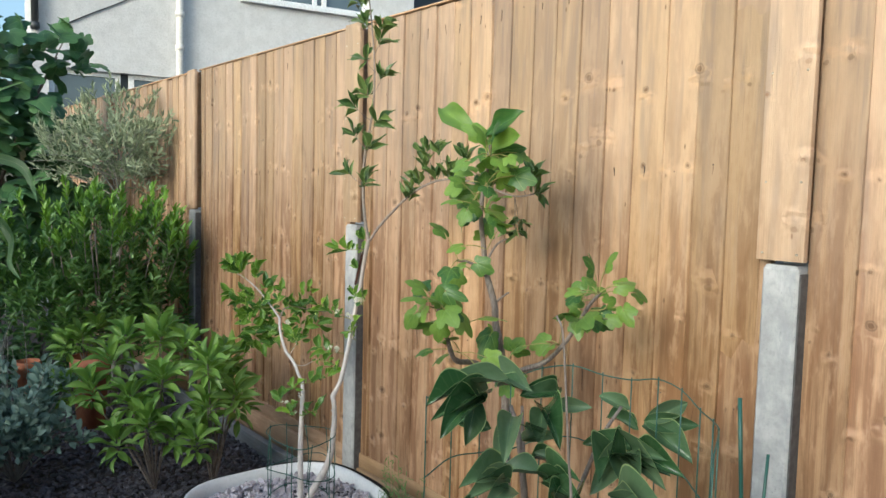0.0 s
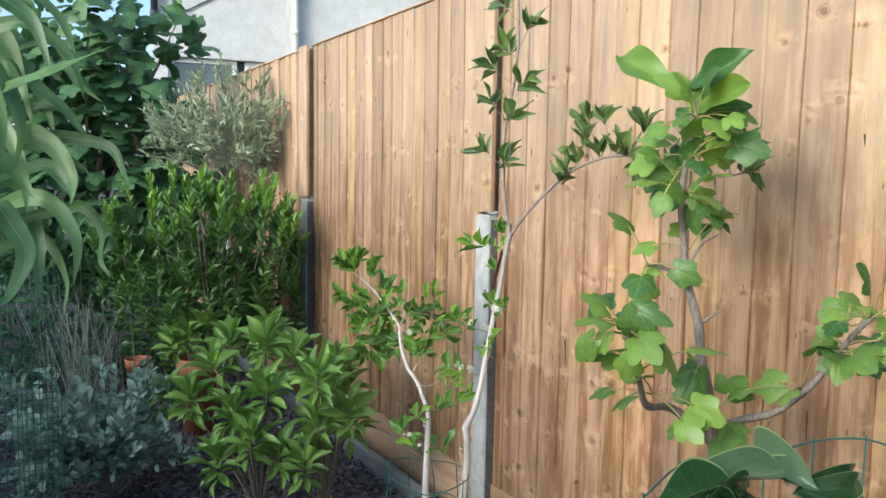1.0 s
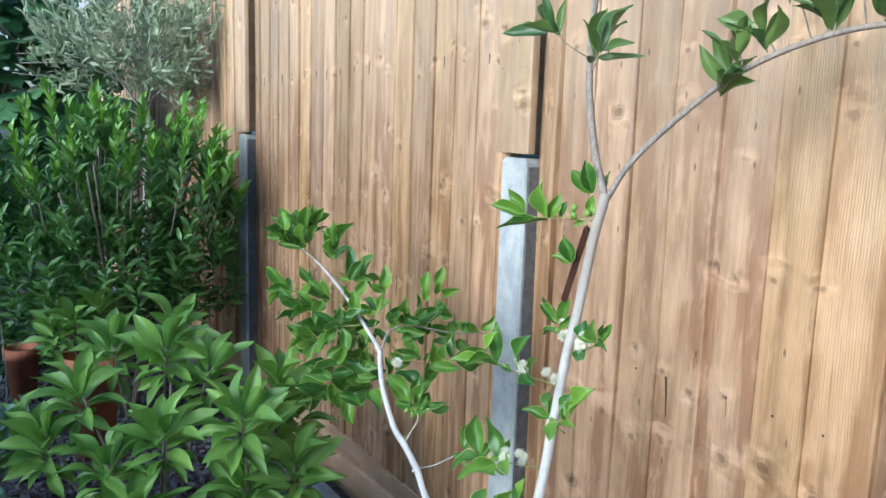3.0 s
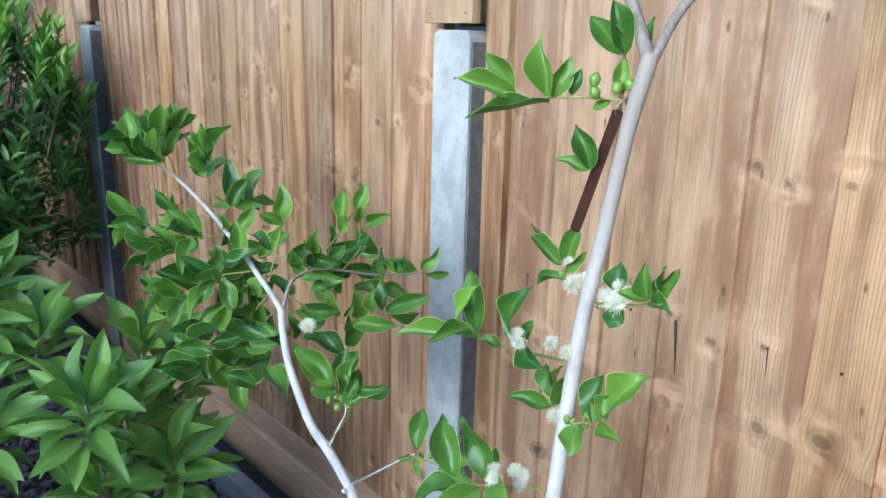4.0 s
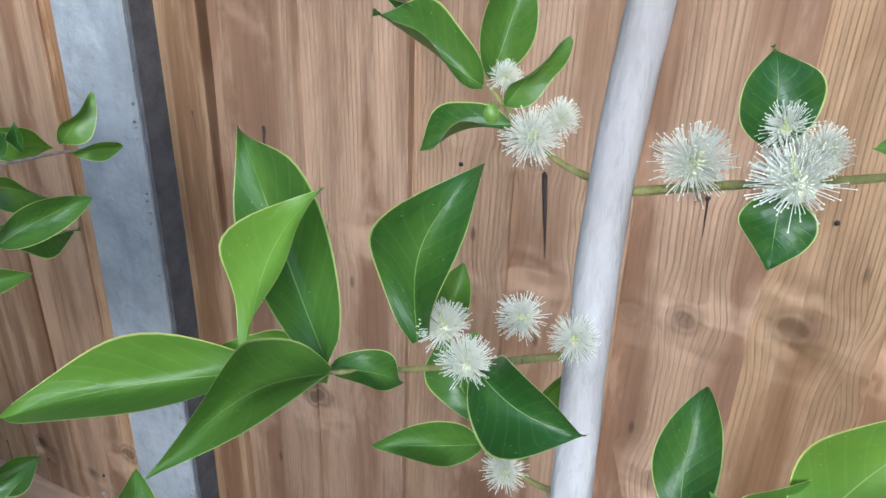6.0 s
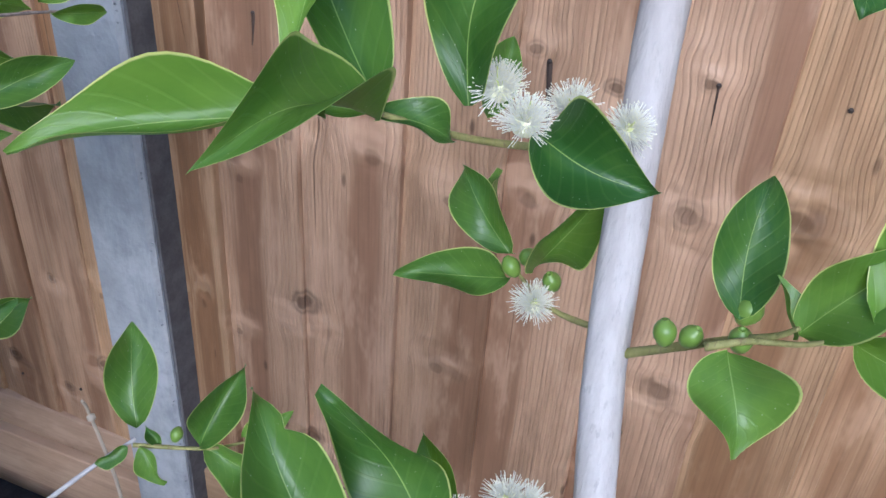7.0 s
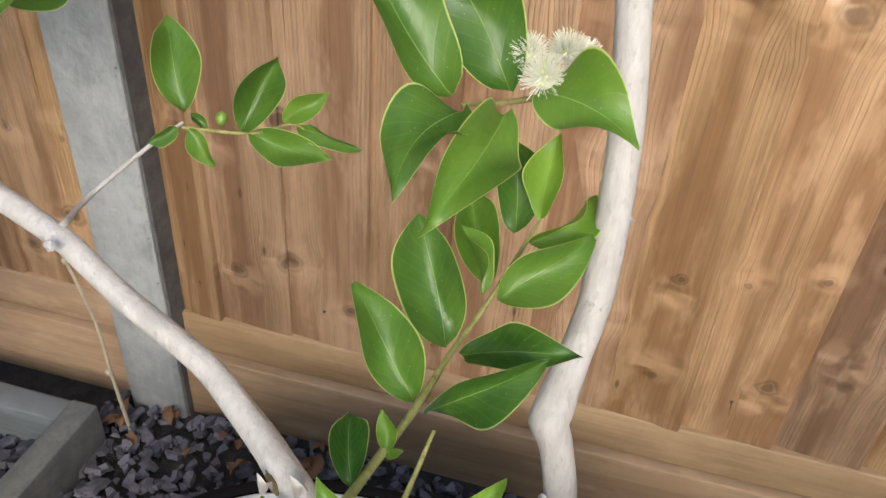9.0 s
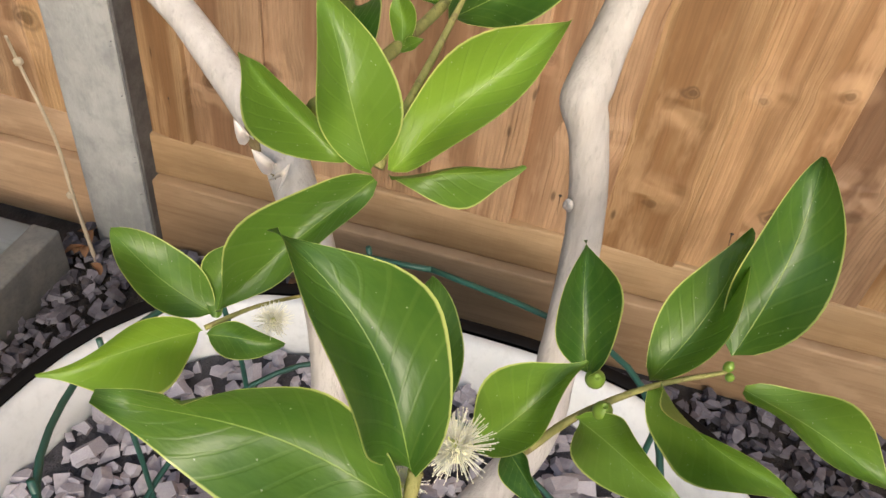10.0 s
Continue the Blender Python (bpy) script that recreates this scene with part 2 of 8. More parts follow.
def foliage_material(name, deep, fresh, rib, margin=None, rough=0.38, through_light=0.22, veins=14.0, spread=0.5, rib_width=0.035, speckle=0.0):
    """Leaf blade: u runs along the leaf, v across it; midrib, side veins, thin pale margin, speckle."""
    m, t, bsdf = nodes_of(name)
    uv = nd(t, "TexCoord").outputs["UV"]
    s = nd(t, "SeparateXYZ", {0: uv})
    u, v = s.outputs[0], s.outputs[1]
    r = mth(t, "FRACT", mth(t, "ADD", nd(t, "ObjectInfo").outputs["Random"], nd(t, "NewGeometry").outputs["Random Per Island"]))
    off = mth(t, "ABSOLUTE", mth(t, "SUBTRACT", v, 0.5))
    blot = noise_at(t, nd(t, "CombineXYZ", {0: u, 1: v, 2: mth(t, "MULTIPLY", r, 40.0)}).outputs[0], (3, 3, 1), 1.0, 4, 0.6)
    c = mixc(t, mth(t, "ADD", mth(t, "MULTIPLY", mth(t, "SUBTRACT", r, 0.5), spread), mth(t, "ADD", 0.3, mth(t, "MULTIPLY", step(t, blot, 0.2, 0.8), 0.4)), clamp=True), deep, fresh)
    ph = 0.0
    if veins:
        ph = step(t, mth(t, "SINE", mth(t, "MULTIPLY", mth(t, "SUBTRACT", u, mth(t, "MULTIPLY", off, 0.55)), veins * 6.28)), 0.75, 1.0)
        c = mixc(t, mth(t, "MULTIPLY", ph, 0.06), c, rib)
    ribw = mth(t, "MULTIPLY", rib_width, mth(t, "SUBTRACT", 1.25, u))
    ribm = mth(t, "SUBTRACT", 1.0, step(t, mth(t, "DIVIDE", off, ribw), 0.35, 1.0))
    c = mixc(t, mth(t, "MULTIPLY", ribm, 0.75), c, rib)
    if speckle:
        dots = nd(t, "TexVoronoi", {"Vector": nd(t, "CombineXYZ", {0: mth(t, "MULTIPLY", u, 46.0), 1: mth(t, "MULTIPLY", v, 22.0), 2: mth(t, "MULTIPLY", r, 90.0)}).outputs[0], "Scale": 1.0})
        dot = mth(t, "MULTIPLY", mth(t, "SUBTRACT", 1.0, step(t, dots.outputs["Distance"], 0.10, 0.2)), step(t, nd(t, "SeparateColor", {0: dots.outputs["Color"]}).outputs[0], 0.90, 0.93))
        c = mixc(t, mth(t, "MULTIPLY", dot, speckle), c, (0.55, 0.6, 0.45))
    if margin:
        c = mixc(t, step(t, off, 0.474, 0.488), c, margin)
    t.links.new(c, bsdf.inputs["Base Color"])
    t.links.new(mth(t, "ADD", rough - 0.05, mth(t, "MULTIPLY", blot, 0.14)), bsdf.inputs["Roughness"])
    bsdf.inputs["Specular IOR Level"].default_value = 0.45
    hv = mth(t, "ADD", mth(t, "ADD", mth(t, "MULTIPLY", blot, 0.7), mth(t, "MULTIPLY", ribm, -0.2)), mth(t, "MULTIPLY", ph, -0.09))
    bump(t, bsdf, hv, 0.34, 0.002)
    tr = nd(t, "BsdfTranslucent", {"Color": nd(t, "HueSaturation", {"Saturation": 1.1, "Value": 1.7, "Color": c}).outputs[0]})
    mx = nd(t, "MixShader", {0: through_light, 1: bsdf.outputs[0], 2: tr.outputs[0]})
    t.links.new(mx.outputs[0], t.nodes["Material Output"].inputs[0])
    return m


def plain(name, col, rough=0.5, metal=0.0, through_light=0.0):
    m, t, bsdf = nodes_of(name)
    p = nd(t, "TexCoord").outputs["Object"]
    n = noise_at(t, p, (1, 1, 1), 55.0, 3, 0.6)
    c = mixc(t, step(t, n, 0.3, 0.7), tuple(0.86 * v for v in col), tuple(min(1.0, 1.08 * v) for v in col))
    t.links.new(c, bsdf.inputs["Base Color"])
    bsdf.inputs["Roughness"].default_value, bsdf.inputs["Metallic"].default_value = rough, metal
    if through_light:
        tr = nd(t, "BsdfTranslucent", {"Color": c})
        mx = nd(t, "MixShader", {0: through_light, 1: bsdf.outputs[0], 2: tr.outputs[0]})
        t.links.new(mx.outputs[0], t.nodes["Material Output"].inputs[0])
    return m


def glass_material():
    m, t, bsdf = nodes_of("window_glass")
    bsdf.inputs["Base Color"].default_value = (0.10, 0.13, 0.15, 1)
    bsdf.inputs["Roughness"].default_value = 0.04
    bsdf.inputs["Specular IOR Level"].default_value = 0.9
    return m


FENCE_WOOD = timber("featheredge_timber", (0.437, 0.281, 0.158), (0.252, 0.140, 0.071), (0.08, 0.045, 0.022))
COVER_WOOD = timber("cover_board_timber", (0.46, 0.32, 0.20), (0.33, 0.215, 0.125), (0.18, 0.105, 0.06), weather=0.5)
RAIL_WOOD = timber("gravel_board_timber", (0.52, 0.36, 0.22), (0.40, 0.262, 0.152), (0.2, 0.12, 0.07), along=1, knots=False, weather=0.5)
BED_WOOD = timber("grey_edging_timber", (0.24, 0.255, 0.275), (0.17, 0.185, 0.205), (0.07, 0.07, 0.07), along=1, knots=False, weather=0.2)
BED_WOOD_X = mottled("grey_edging_end", (0.15, 0.155, 0.16), (0.22, 0.22, 0.21), 30.0, 0.8)
CONCRETE = mottled("cast_concrete", (0.30, 0.305, 0.308), (0.46, 0.462, 0.46), 9.0, 0.88, 1.0, 0.005, (0.30, 0.31, 0.32), 210.0, smear=(0.27, 0.28, 0.29))
POST_SIDE_SHADE = mottled("post_side_shade", (0.075, 0.07, 0.07), (0.125, 0.118, 0.115), 40.0, 0.9)
RENDER_WALL = mottled("rough_painted_render", (0.58, 0.58, 0.58), (0.66, 0.66, 0.66), 7.0, 0.9, 0.6, 0.015)
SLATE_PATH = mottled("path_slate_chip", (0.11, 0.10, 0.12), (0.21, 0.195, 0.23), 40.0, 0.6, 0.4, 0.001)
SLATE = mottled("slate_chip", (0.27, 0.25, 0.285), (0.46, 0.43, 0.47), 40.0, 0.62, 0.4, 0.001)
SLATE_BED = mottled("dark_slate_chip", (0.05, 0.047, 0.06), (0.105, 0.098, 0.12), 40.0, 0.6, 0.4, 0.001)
POT_SOIL = mottled("pot_grit", (0.05, 0.048, 0.056), (0.10, 0.096, 0.11), 60.0, 0.9, 1.0, 0.006)
SOIL = mottled("dark_soil", (0.030, 0.026, 0.024), (0.062, 0.052, 0.048), 35.0, 0.95, 1.0, 0.01)
BLACK_PLASTIC = plain("black_plastic", (0.006, 0.006, 0.007), 0.6)
BLACK_PLASTIC.node_tree.nodes["Principled BSDF"].inputs["Specular IOR Level"].default_value = 0.15
WHITE_PLASTIC = mottled("white_plastic", (0.74, 0.76, 0.78), (0.84, 0.85, 0.86), 14.0, 0.45, 0.1, 0.001)
TERRACOTTA = mottled("terracotta", (0.36, 0.13, 0.07), (0.46, 0.19, 0.10), 20.0, 0.85)
UPVC = plain("white_upvc", (0.82, 0.83, 0.84), 0.35)
GLASS = glass_material()
PIPE_PAINT = plain("cream_pipe_paint", (0.68, 0.66, 0.62), 0.5)
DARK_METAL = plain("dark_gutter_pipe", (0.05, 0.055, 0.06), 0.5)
SCREW = plain("zinc_screw", (0.5, 0.45, 0.36), 0.4, 0.9)
TAG_METAL = mottled("brown_tag_metal", (0.026, 0.011, 0.008), (0.05, 0.02, 0.013), 60.0, 0.75)
TAG_METAL.node_tree.nodes["Principled BSDF"].inputs["Specular IOR Level"].default_value = 0.12
GREEN_WIRE = plain("green_coated_wire", (0.02, 0.085, 0.065), 0.4)
BARK = bark("pale_grey_bark", (0.495, 0.455, 0.432), (0.58, 0.54, 0.515), (0.28, 0.26, 0.24), 6.0, (0.33, 0.28, 0.245), 0.5)
BARK_UP = bark("grey_tan_bark", (0.2, 0.16, 0.135), (0.3, 0.25, 0.215), (0.12, 0.095, 0.08))
BARK_FIG = bark("grey_brown_bark", (0.15, 0.12, 0.10), (0.26, 0.22, 0.19), (0.09, 0.07, 0.06))
BARK_OLIVE = bark("olive_bark", (0.24, 0.23, 0.20), (0.36, 0.34, 0.30), (0.1, 0.09, 0.08))
GREEN_TWIG = bark("green_twig", (0.25, 0.24, 0.07), (0.35, 0.32, 0.11), (0.18, 0.12, 0.06))
SCAR = mottled("bark_scar", (0.36, 0.33, 0.32), (0.56, 0.52, 0.51), 260.0, 0.85, 0.8, 0.001)
WOUND = mottled("dead_brown_bark", (0.15, 0.11, 0.05), (0.25, 0.19, 0.09), 160.0, 0.9, 0.8, 0.001)
PALE_CURL = plain("pale_bark_curl", (0.74, 0.68, 0.64), 0.8)
DRY_STALK = plain("dry_stalk", (0.50, 0.42, 0.31), 0.8)
GUAVA_LEAF = foliage_material("guava_leaf", (0.037, 0.104, 0.017), (0.15, 0.27, 0.036), (0.30, 0.43, 0.11), (0.50, 0.57, 0.18), 0.34, 0.25, 9.0, 1.0, 0.012, 0.5)
DARK_GUAVA_LEAF = foliage_material("dark_guava_leaf", (0.04, 0.085, 0.025), (0.14, 0.205, 0.055), (0.2, 0.28, 0.1), (0.24, 0.31, 0.12), 0.34, 0.2, 9.0, 1.0, 0.012)
YOUNG_LEAF = foliage_material("young_guava_leaf", (0.13, 0.25, 0.03), (0.24, 0.40, 0.05), (0.38, 0.52, 0.14), (0.60, 0.66, 0.22), 0.36, 0.32, 9.0, 0.8, 0.012, 0.4)
STAMEN = plain("cream_stamen", (0.99, 0.97, 0.86), 0.6, 0.0, 0.4)
ANTHER = plain("cream_anther", (0.95, 0.91, 0.70), 0.7)
FLOWER_HEART = plain("yellow_green_heart", (0.93, 0.92, 0.66), 0.6)
PISTIL_GREEN = plain("pale_yellow_green", (0.72, 0.76, 0.30), 0.5)
BUD_GREEN = plain("green_bud", (0.17, 0.27, 0.04), 0.35)
FIG_LEAF = foliage_material("fig_leaf", (0.045, 0.118, 0.03), (0.205, 0.325, 0.06), (0.2, 0.32, 0.09), None, 0.38, 0.3, 0.0, 1.1, 0.016)
FIG_LEAF_DARK = foliage_material("dark_fig_leaf", (0.038, 0.10, 0.038), (0.095, 0.19, 0.068), (0.11, 0.19, 0.075), None, 0.42, 0.14, 0.0, 0.8, 0.03)
# greyish fresh tone: the leaf's own bloom plus sky sheen painted into the colour
PERSIMMON_LEAF = foliage_material("persimmon_leaf", (0.035, 0.09, 0.032), (0.14, 0.215, 0.12), (0.22, 0.31, 0.13), (0.30, 0.40, 0.18), 0.2, 0.18, 7.0, 1.1, 0.014)
LAUREL_LEAF = foliage_material("laurel_leaf", (0.078, 0.17, 0.032), (0.23, 0.37, 0.07), (0.22, 0.34, 0.10), (0.14, 0.26, 0.06), 0.42, 0.22, 12.0)
BUSH_TIP = foliage_material("fresh_bush_tip", (0.075, 0.17, 0.02), (0.165, 0.30, 0.04), (0.16, 0.28, 0.05), None, 0.4, 0.25, 0.0, 0.7)
BUSH_LEAF = foliage_material("orange_bush_leaf", (0.038, 0.102, 0.023), (0.115, 0.215, 0.042), (0.10, 0.19, 0.045), None, 0.4, 0.2, 0.0, 0.7)
OLIVE_LEAF = foliage_material("olive_leaf", (0.155, 0.20, 0.115), (0.34, 0.39, 0.26), (0.2, 0.25, 0.16), None, 0.55, 0.15, 0.0, 0.9)
GREY_LEAF = foliage_material("grey_green_leaf", (0.115, 0.185, 0.15), (0.25, 0.34, 0.275), (0.24, 0.31, 0.24), None, 0.6, 0.15, 0.0, 0.8)
MAIZE_LEAF = foliage_material("maize_leaf", (0.043, 0.105, 0.038), (0.115, 0.205, 0.072), (0.17, 0.255, 0.11), None, 0.42, 0.28, 0.0, 0.8, 0.03)
HERB_LEAF = foliage_material("herb_leaf", (0.09, 0.17, 0.05), (0.17, 0.28, 0.09), (0.2, 0.3, 0.1), None, 0.6, 0.2, 0.0)
DEAD_LEAF = plain("dead_leaf", (0.24, 0.12, 0.06), 0.8)

# ---- mesh helpers ----


def thing(name, place=(0, 0, 0), label="", category="", group="", kind=""):
    ob = new(name)
    ob.location = place
    ob.empty_display_size = 0.1
    return tagged(ob, label, category, group, kind)


def obj(name, me, parent=None, label="", matrix=None, kind=""):
    ob = new(name, me)
    if parent is not None:
        ob.parent = parent
        up = parent.matrix_basis.copy()
        ob.matrix_parent_inverse = up.inverted()
    if matrix is not None:
        ob.matrix_basis = matrix
    return tagged(ob, label, kind=kind)


def mesh_of(name, bm, material, smooth=True):
    me = bpy.data.meshes.new(name)
    bm.normal_update()
    bm.to_mesh(me)
    bm.free()
    me.materials.append(material)
    if smooth:
        me.shade_smooth()
    return me


def part(name, bm, material, parent=None, label="", smooth=True, kind=""):
    return obj(name, mesh_of(name, bm, material, smooth), parent, label, None, kind)


def grid_mesh(name, verts, quads, uvs, material):
    """A mesh from arrays: n x 3 verts, m x 4 quads, n x 2 uvs."""
    me = bpy.data.meshes.new(name)
    me.vertices.add(len(verts))
    me.vertices.foreach_set("co", np.asarray(verts, dtype=np.float32).ravel())
    q = np.asarray(quads, dtype=np.int32)
    me.loops.add(q.size)
    me.loops.foreach_set("vertex_index", q.ravel())
    me.polygons.add(len(q))
    me.polygons.foreach_set("loop_start", np.arange(0, q.size, 4, dtype=np.int32))
    me.update(calc_edges=True)
    layer = me.uv_layers.new(name="UVMap")
    layer.data.foreach_set("uv", np.asarray(uvs, dtype=np.float32)[q.ravel()].ravel())
    me.materials.append(material)
    me.shade_smooth()
    return me


def box_bm(x0, y0, z0, x1, y1, z1, bevel=0.0, bm=None):
    bm = bm or bmesh.new()
    r = bmesh.ops.create_cube(bm, size=1, matrix=Matrix.Translation(((x0 + x1) / 2, (y0 + y1) / 2, (z0 + z1) / 2)) @ Matrix.Diagonal((x1 - x0, y1 - y0, z1 - z0, 1)))
    if bevel:
        es = list({e for v in r["verts"] for e in v.link_edges})
        bmesh.ops.bevel(bm, geom=es, offset=bevel, segments=2, affect="EDGES", profile=0.6)
    return bm


def curve_points(pts, per=6):
    """Smooth line through points (Catmull-Rom)."""
    p = [Vector(q) for q in pts]
    p = [p[0] * 2 - p[1]] + p + [p[-1] * 2 - p[-2]]
    out = []
    for i in range(1, len(p) - 2):
        for k in range(per):
            s = k / per
            a, b, c, d = p[i - 1], p[i], p[i + 1], p[i + 2]
            out.append(0.5 * ((2 * b) + (c - a) * s + (2 * a - 5 * b + 4 * c - d) * s * s + (3 * b - a - 3 * c + d) * s ** 3))
    return out + [p[-2]]


def tube(bm, pts, r0, r1, sides=8, per=6, lumps=0.0, rng=None, ends=True):
    line = curve_points(pts, per) if per > 1 else [Vector(q) for q in pts]
    n = len(line)
    side, rings = None, []
    for i, c in enumerate(line):
        d = (line[min(i + 1, n - 1)] - line[max(i - 1, 0)]).normalized()
        side = (side - d * side.dot(d)).normalized() if side is not None else d.orthogonal().normalized()
        other = d.cross(side)
        r = r0 + (r1 - r0) * i / (n - 1)
        if lumps and rng:
            r *= 1 + lumps * (rng.random() - 0.4)
        rings.append([bm.verts.new(c + (side * math.cos(a) + other * math.sin(a)) * r) for a in (2 * math.pi * k / sides for k in range(sides))])
    for a, b in zip(rings, rings[1:]):
        for k in range(sides):
            bm.faces.new((a[k], a[(k + 1) % sides], b[(k + 1) % sides], b[k]))
    if ends:
        bm.faces.new(rings[0][::-1])
        bm.faces.new(rings[-1])
    return bm


def stem(bm, rows, sides=14, per=8, lumps=0.03, seed=0):
    """A stem through rows of (x, y, z, radius), round, with small swellings."""
    line = curve_points([v[:3] for v in rows], per)
    rad = [v[0] for v in curve_points([(v[3], 0, 0) for v in rows], per)]
    side, rings = None, []
    n = len(line)
    for i, c in enumerate(line):
        d = (line[min(i + 1, n - 1)] - line[max(i - 1, 0)]).normalized()
        side = (side - d * side.dot(d)).normalized() if side is not None else d.orthogonal().normalized()
        other = d.cross(side)
        ring = []
        for k in range(sides):
            u = side * math.cos(2 * math.pi * k / sides) + other * math.sin(2 * math.pi * k / sides)
            ring.append(bm.verts.new(c + u * rad[i] * (1 + lumps * 2 * noise.noise(c * 70 + u * 1.3 + Vector((seed, 0, 0))))))
        rings.append(ring)
    for a, b in zip(rings, rings[1:]):
        for k in range(sides):
            bm.faces.new((a[k], a[(k + 1) % sides], b[(k + 1) % sides], b[k]))
    bm.faces.new(rings[0][::-1])
    bm.faces.new(rings[-1])
    return bm


def ribbon(name, pts, width, normal, material, seed=0, fold=0.22):
    """Long strap leaf along a line, folded at the midrib and rippled at its edges."""
    line = curve_points(pts, 6)
    n = len(line)
    rng = random.Random(seed)
    ph, tw = rng.random() * 6.28, rng.uniform(-0.5, 0.5)
    V, U, Q = [], [], []
    for i, c in enumerate(line):
        u = i / (n - 1)
        d = (line[min(i + 1, n - 1)] - line[max(i - 1, 0)]).normalized()
        nn = Vector(normal)
        nn = (nn - d * nn.dot(d)).normalized()
        a = tw + 0.5 * math.sin(2.5 * u + ph)
        y = d.cross(nn)
        y, nn = y * math.cos(a) + nn * math.sin(a), nn * math.cos(a) - y * math.sin(a)
        w = width * 0.5 * (1 - u ** 3) * (0.7 + 0.3 * min(1, u * 4)) + 0.001
        for j in range(5):
            v = j / 4
            s = (v - 0.5) * 2
            V.append(c + y * w * s + nn * (w * fold * abs(s) + 0.12 * w * math.sin(15 * u + ph + 2.4 * (s > 0)) * abs(s)))
            U.append((u, v))
    for i in range(n - 1):
        for j in range(4):
            k = i * 5 + j
            Q.append((k, k + 5, k + 6, k + 1))
    return grid_mesh(name, V, Q, U, material)


def lathe(profile, sides=48, closed=False):
    """Turn (radius, z) pairs round the z axis."""
    bm = bmesh.new()
    rings = [[bm.verts.new((r * math.cos(2 * math.pi * k / sides), r * math.sin(2 * math.pi * k / sides), z)) for k in range(sides)] for r, z in profile]
    for a, b in zip(rings, rings[1:]):
        for k in range(sides):
            bm.faces.new((a[k], a[(k + 1) % sides], b[(k + 1) % sides], b[k]))
    if closed:
        bm.faces.new(rings[0][::-1])
        bm.faces.new(rings[-1])
    bmesh.ops.recalc_face_normals(bm, faces=bm.faces)
    return bm


def blade(nu=12, nv=4, fold=0.12, arch=0.08, wave=0.02, widest=0.45, taper=0.8, tip=1.0, seed=0, notch=0.0, lift=0.0, blunt=1.0, twist=0.0, sway=0.0, hook=0.0):
    """Unit leaf from (0,0,0) to (1,0,0), one wide; returns verts, quads, uvs."""
    rng = random.Random(seed)
    ph, ph2 = rng.random() * 6.28, rng.random() * 6.28
    e = math.log(0.5) / math.log(widest)
    V, U, Q = [], [], []
    for i in range(nu + 1):
        u = i / nu
        s = math.sin(math.pi * min(1, max(0, u)) ** e)
        w = 0.5 * max(0.0, s) ** (taper if u < widest else taper * blunt) * (1 - 0.35 * tip * max(0, (u - 0.72) / 0.28) ** 1.2)
        w = max(w, 0.006)
        for j in range(nv + 1):
            v = j / nv
            y = (v - 0.5) * 2 * w
            k = 1 - abs(notch) * math.exp(-((u - 0.78) / 0.05) ** 2) * (abs(2 * v - 1) ** 2 if (v > 0.5) == (notch > 0) else 0)
            z = (fold + lift * (1 if v > 0.5 else -0.4)) * (0.4 * abs(y) + 1.4 * y * y) * (0.7 + 0.6 * u) + arch * math.sin(math.pi * u) + wave * math.sin(9 * u + ph + 3 * (v > 0.5)) * abs(v - 0.5) * 2 + 0.012 * math.sin(5 * u + ph2)
            y, a = y * k + sway * math.sin(math.pi * u), twist * (u - 0.35)
            z -= hook * max(0.0, u - 0.7) ** 2
            V.append((u, y * math.cos(a) - z * math.sin(a), z * math.cos(a) + y * math.sin(a)))
            U.append((u, v))
    for i in range(nu):
        for j in range(nv):
            a = i * (nv + 1) + j
            Q.append((a, a + nv + 1, a + nv + 2, a + 1))
    return np.array(V), np.array(Q), np.array(U)


def palm_leaf(seed=0, lobes=5, cut=0.45):
    """Unit fig leaf: rounded lobes about the point where the stalk joins, at (0.12, 0, 0)."""
    rng = random.Random(seed)
    axes = {5: (-2.15, -0.98, 0.0, 0.98, 2.15), 3: (-1.95, -0.82, 0.0, 0.82, 1.95)}[lobes]
    size = {5: (0.5, 0.84, 1.0, 0.8, 0.5), 3: (0.5, 0.8, 1.0, 0.84, 0.52)}[lobes]
    n, rings = 60, 4
    skew, cup = rng.uniform(-0.25, 0.25), rng.uniform(0.12, 0.5)
    V, U, Q = [], [], []
    for k in range(n + 1):
        a = -2.8 + 5.6 * k / n
        best, axis = 0.5 if abs(a) < 2.3 else 0.12, 0.0
        for c, s in zip(axes, size):
            d = a - c
            if abs(d) < 1.5:
                r = s * math.cos(d) / (math.cos(d) ** 2 + (math.sin(d) / (0.96 - 0.5 * cut)) ** 2)
                if r > best:
                    best, axis = r, c
        best *= 0.9 * (1 + 0.02 * math.sin(17 * a + seed) + 0.012 * rng.uniform(-1, 1))
        for j in range(rings + 1):
            f = j / rings
            r = max(best * f, 0.01)
            x, y = 0.12 + r * math.cos(a), r * math.sin(a)
            V.append((x, y, 0.10 * abs(y) - cup * r * r + skew * y + 0.03 * math.sin(3 * a + seed) * f * f))
            U.append((f * 0.9, 0.5 + max(-0.45, min(0.45, r * math.sin(a - axis)))))
    for k in range(n):
        for j in range(rings):
            b = k * (rings + 1) + j
            Q.append((b, b + 1, b + rings + 2, b + rings + 1))
    return np.array(V), np.array(Q), np.array(U)


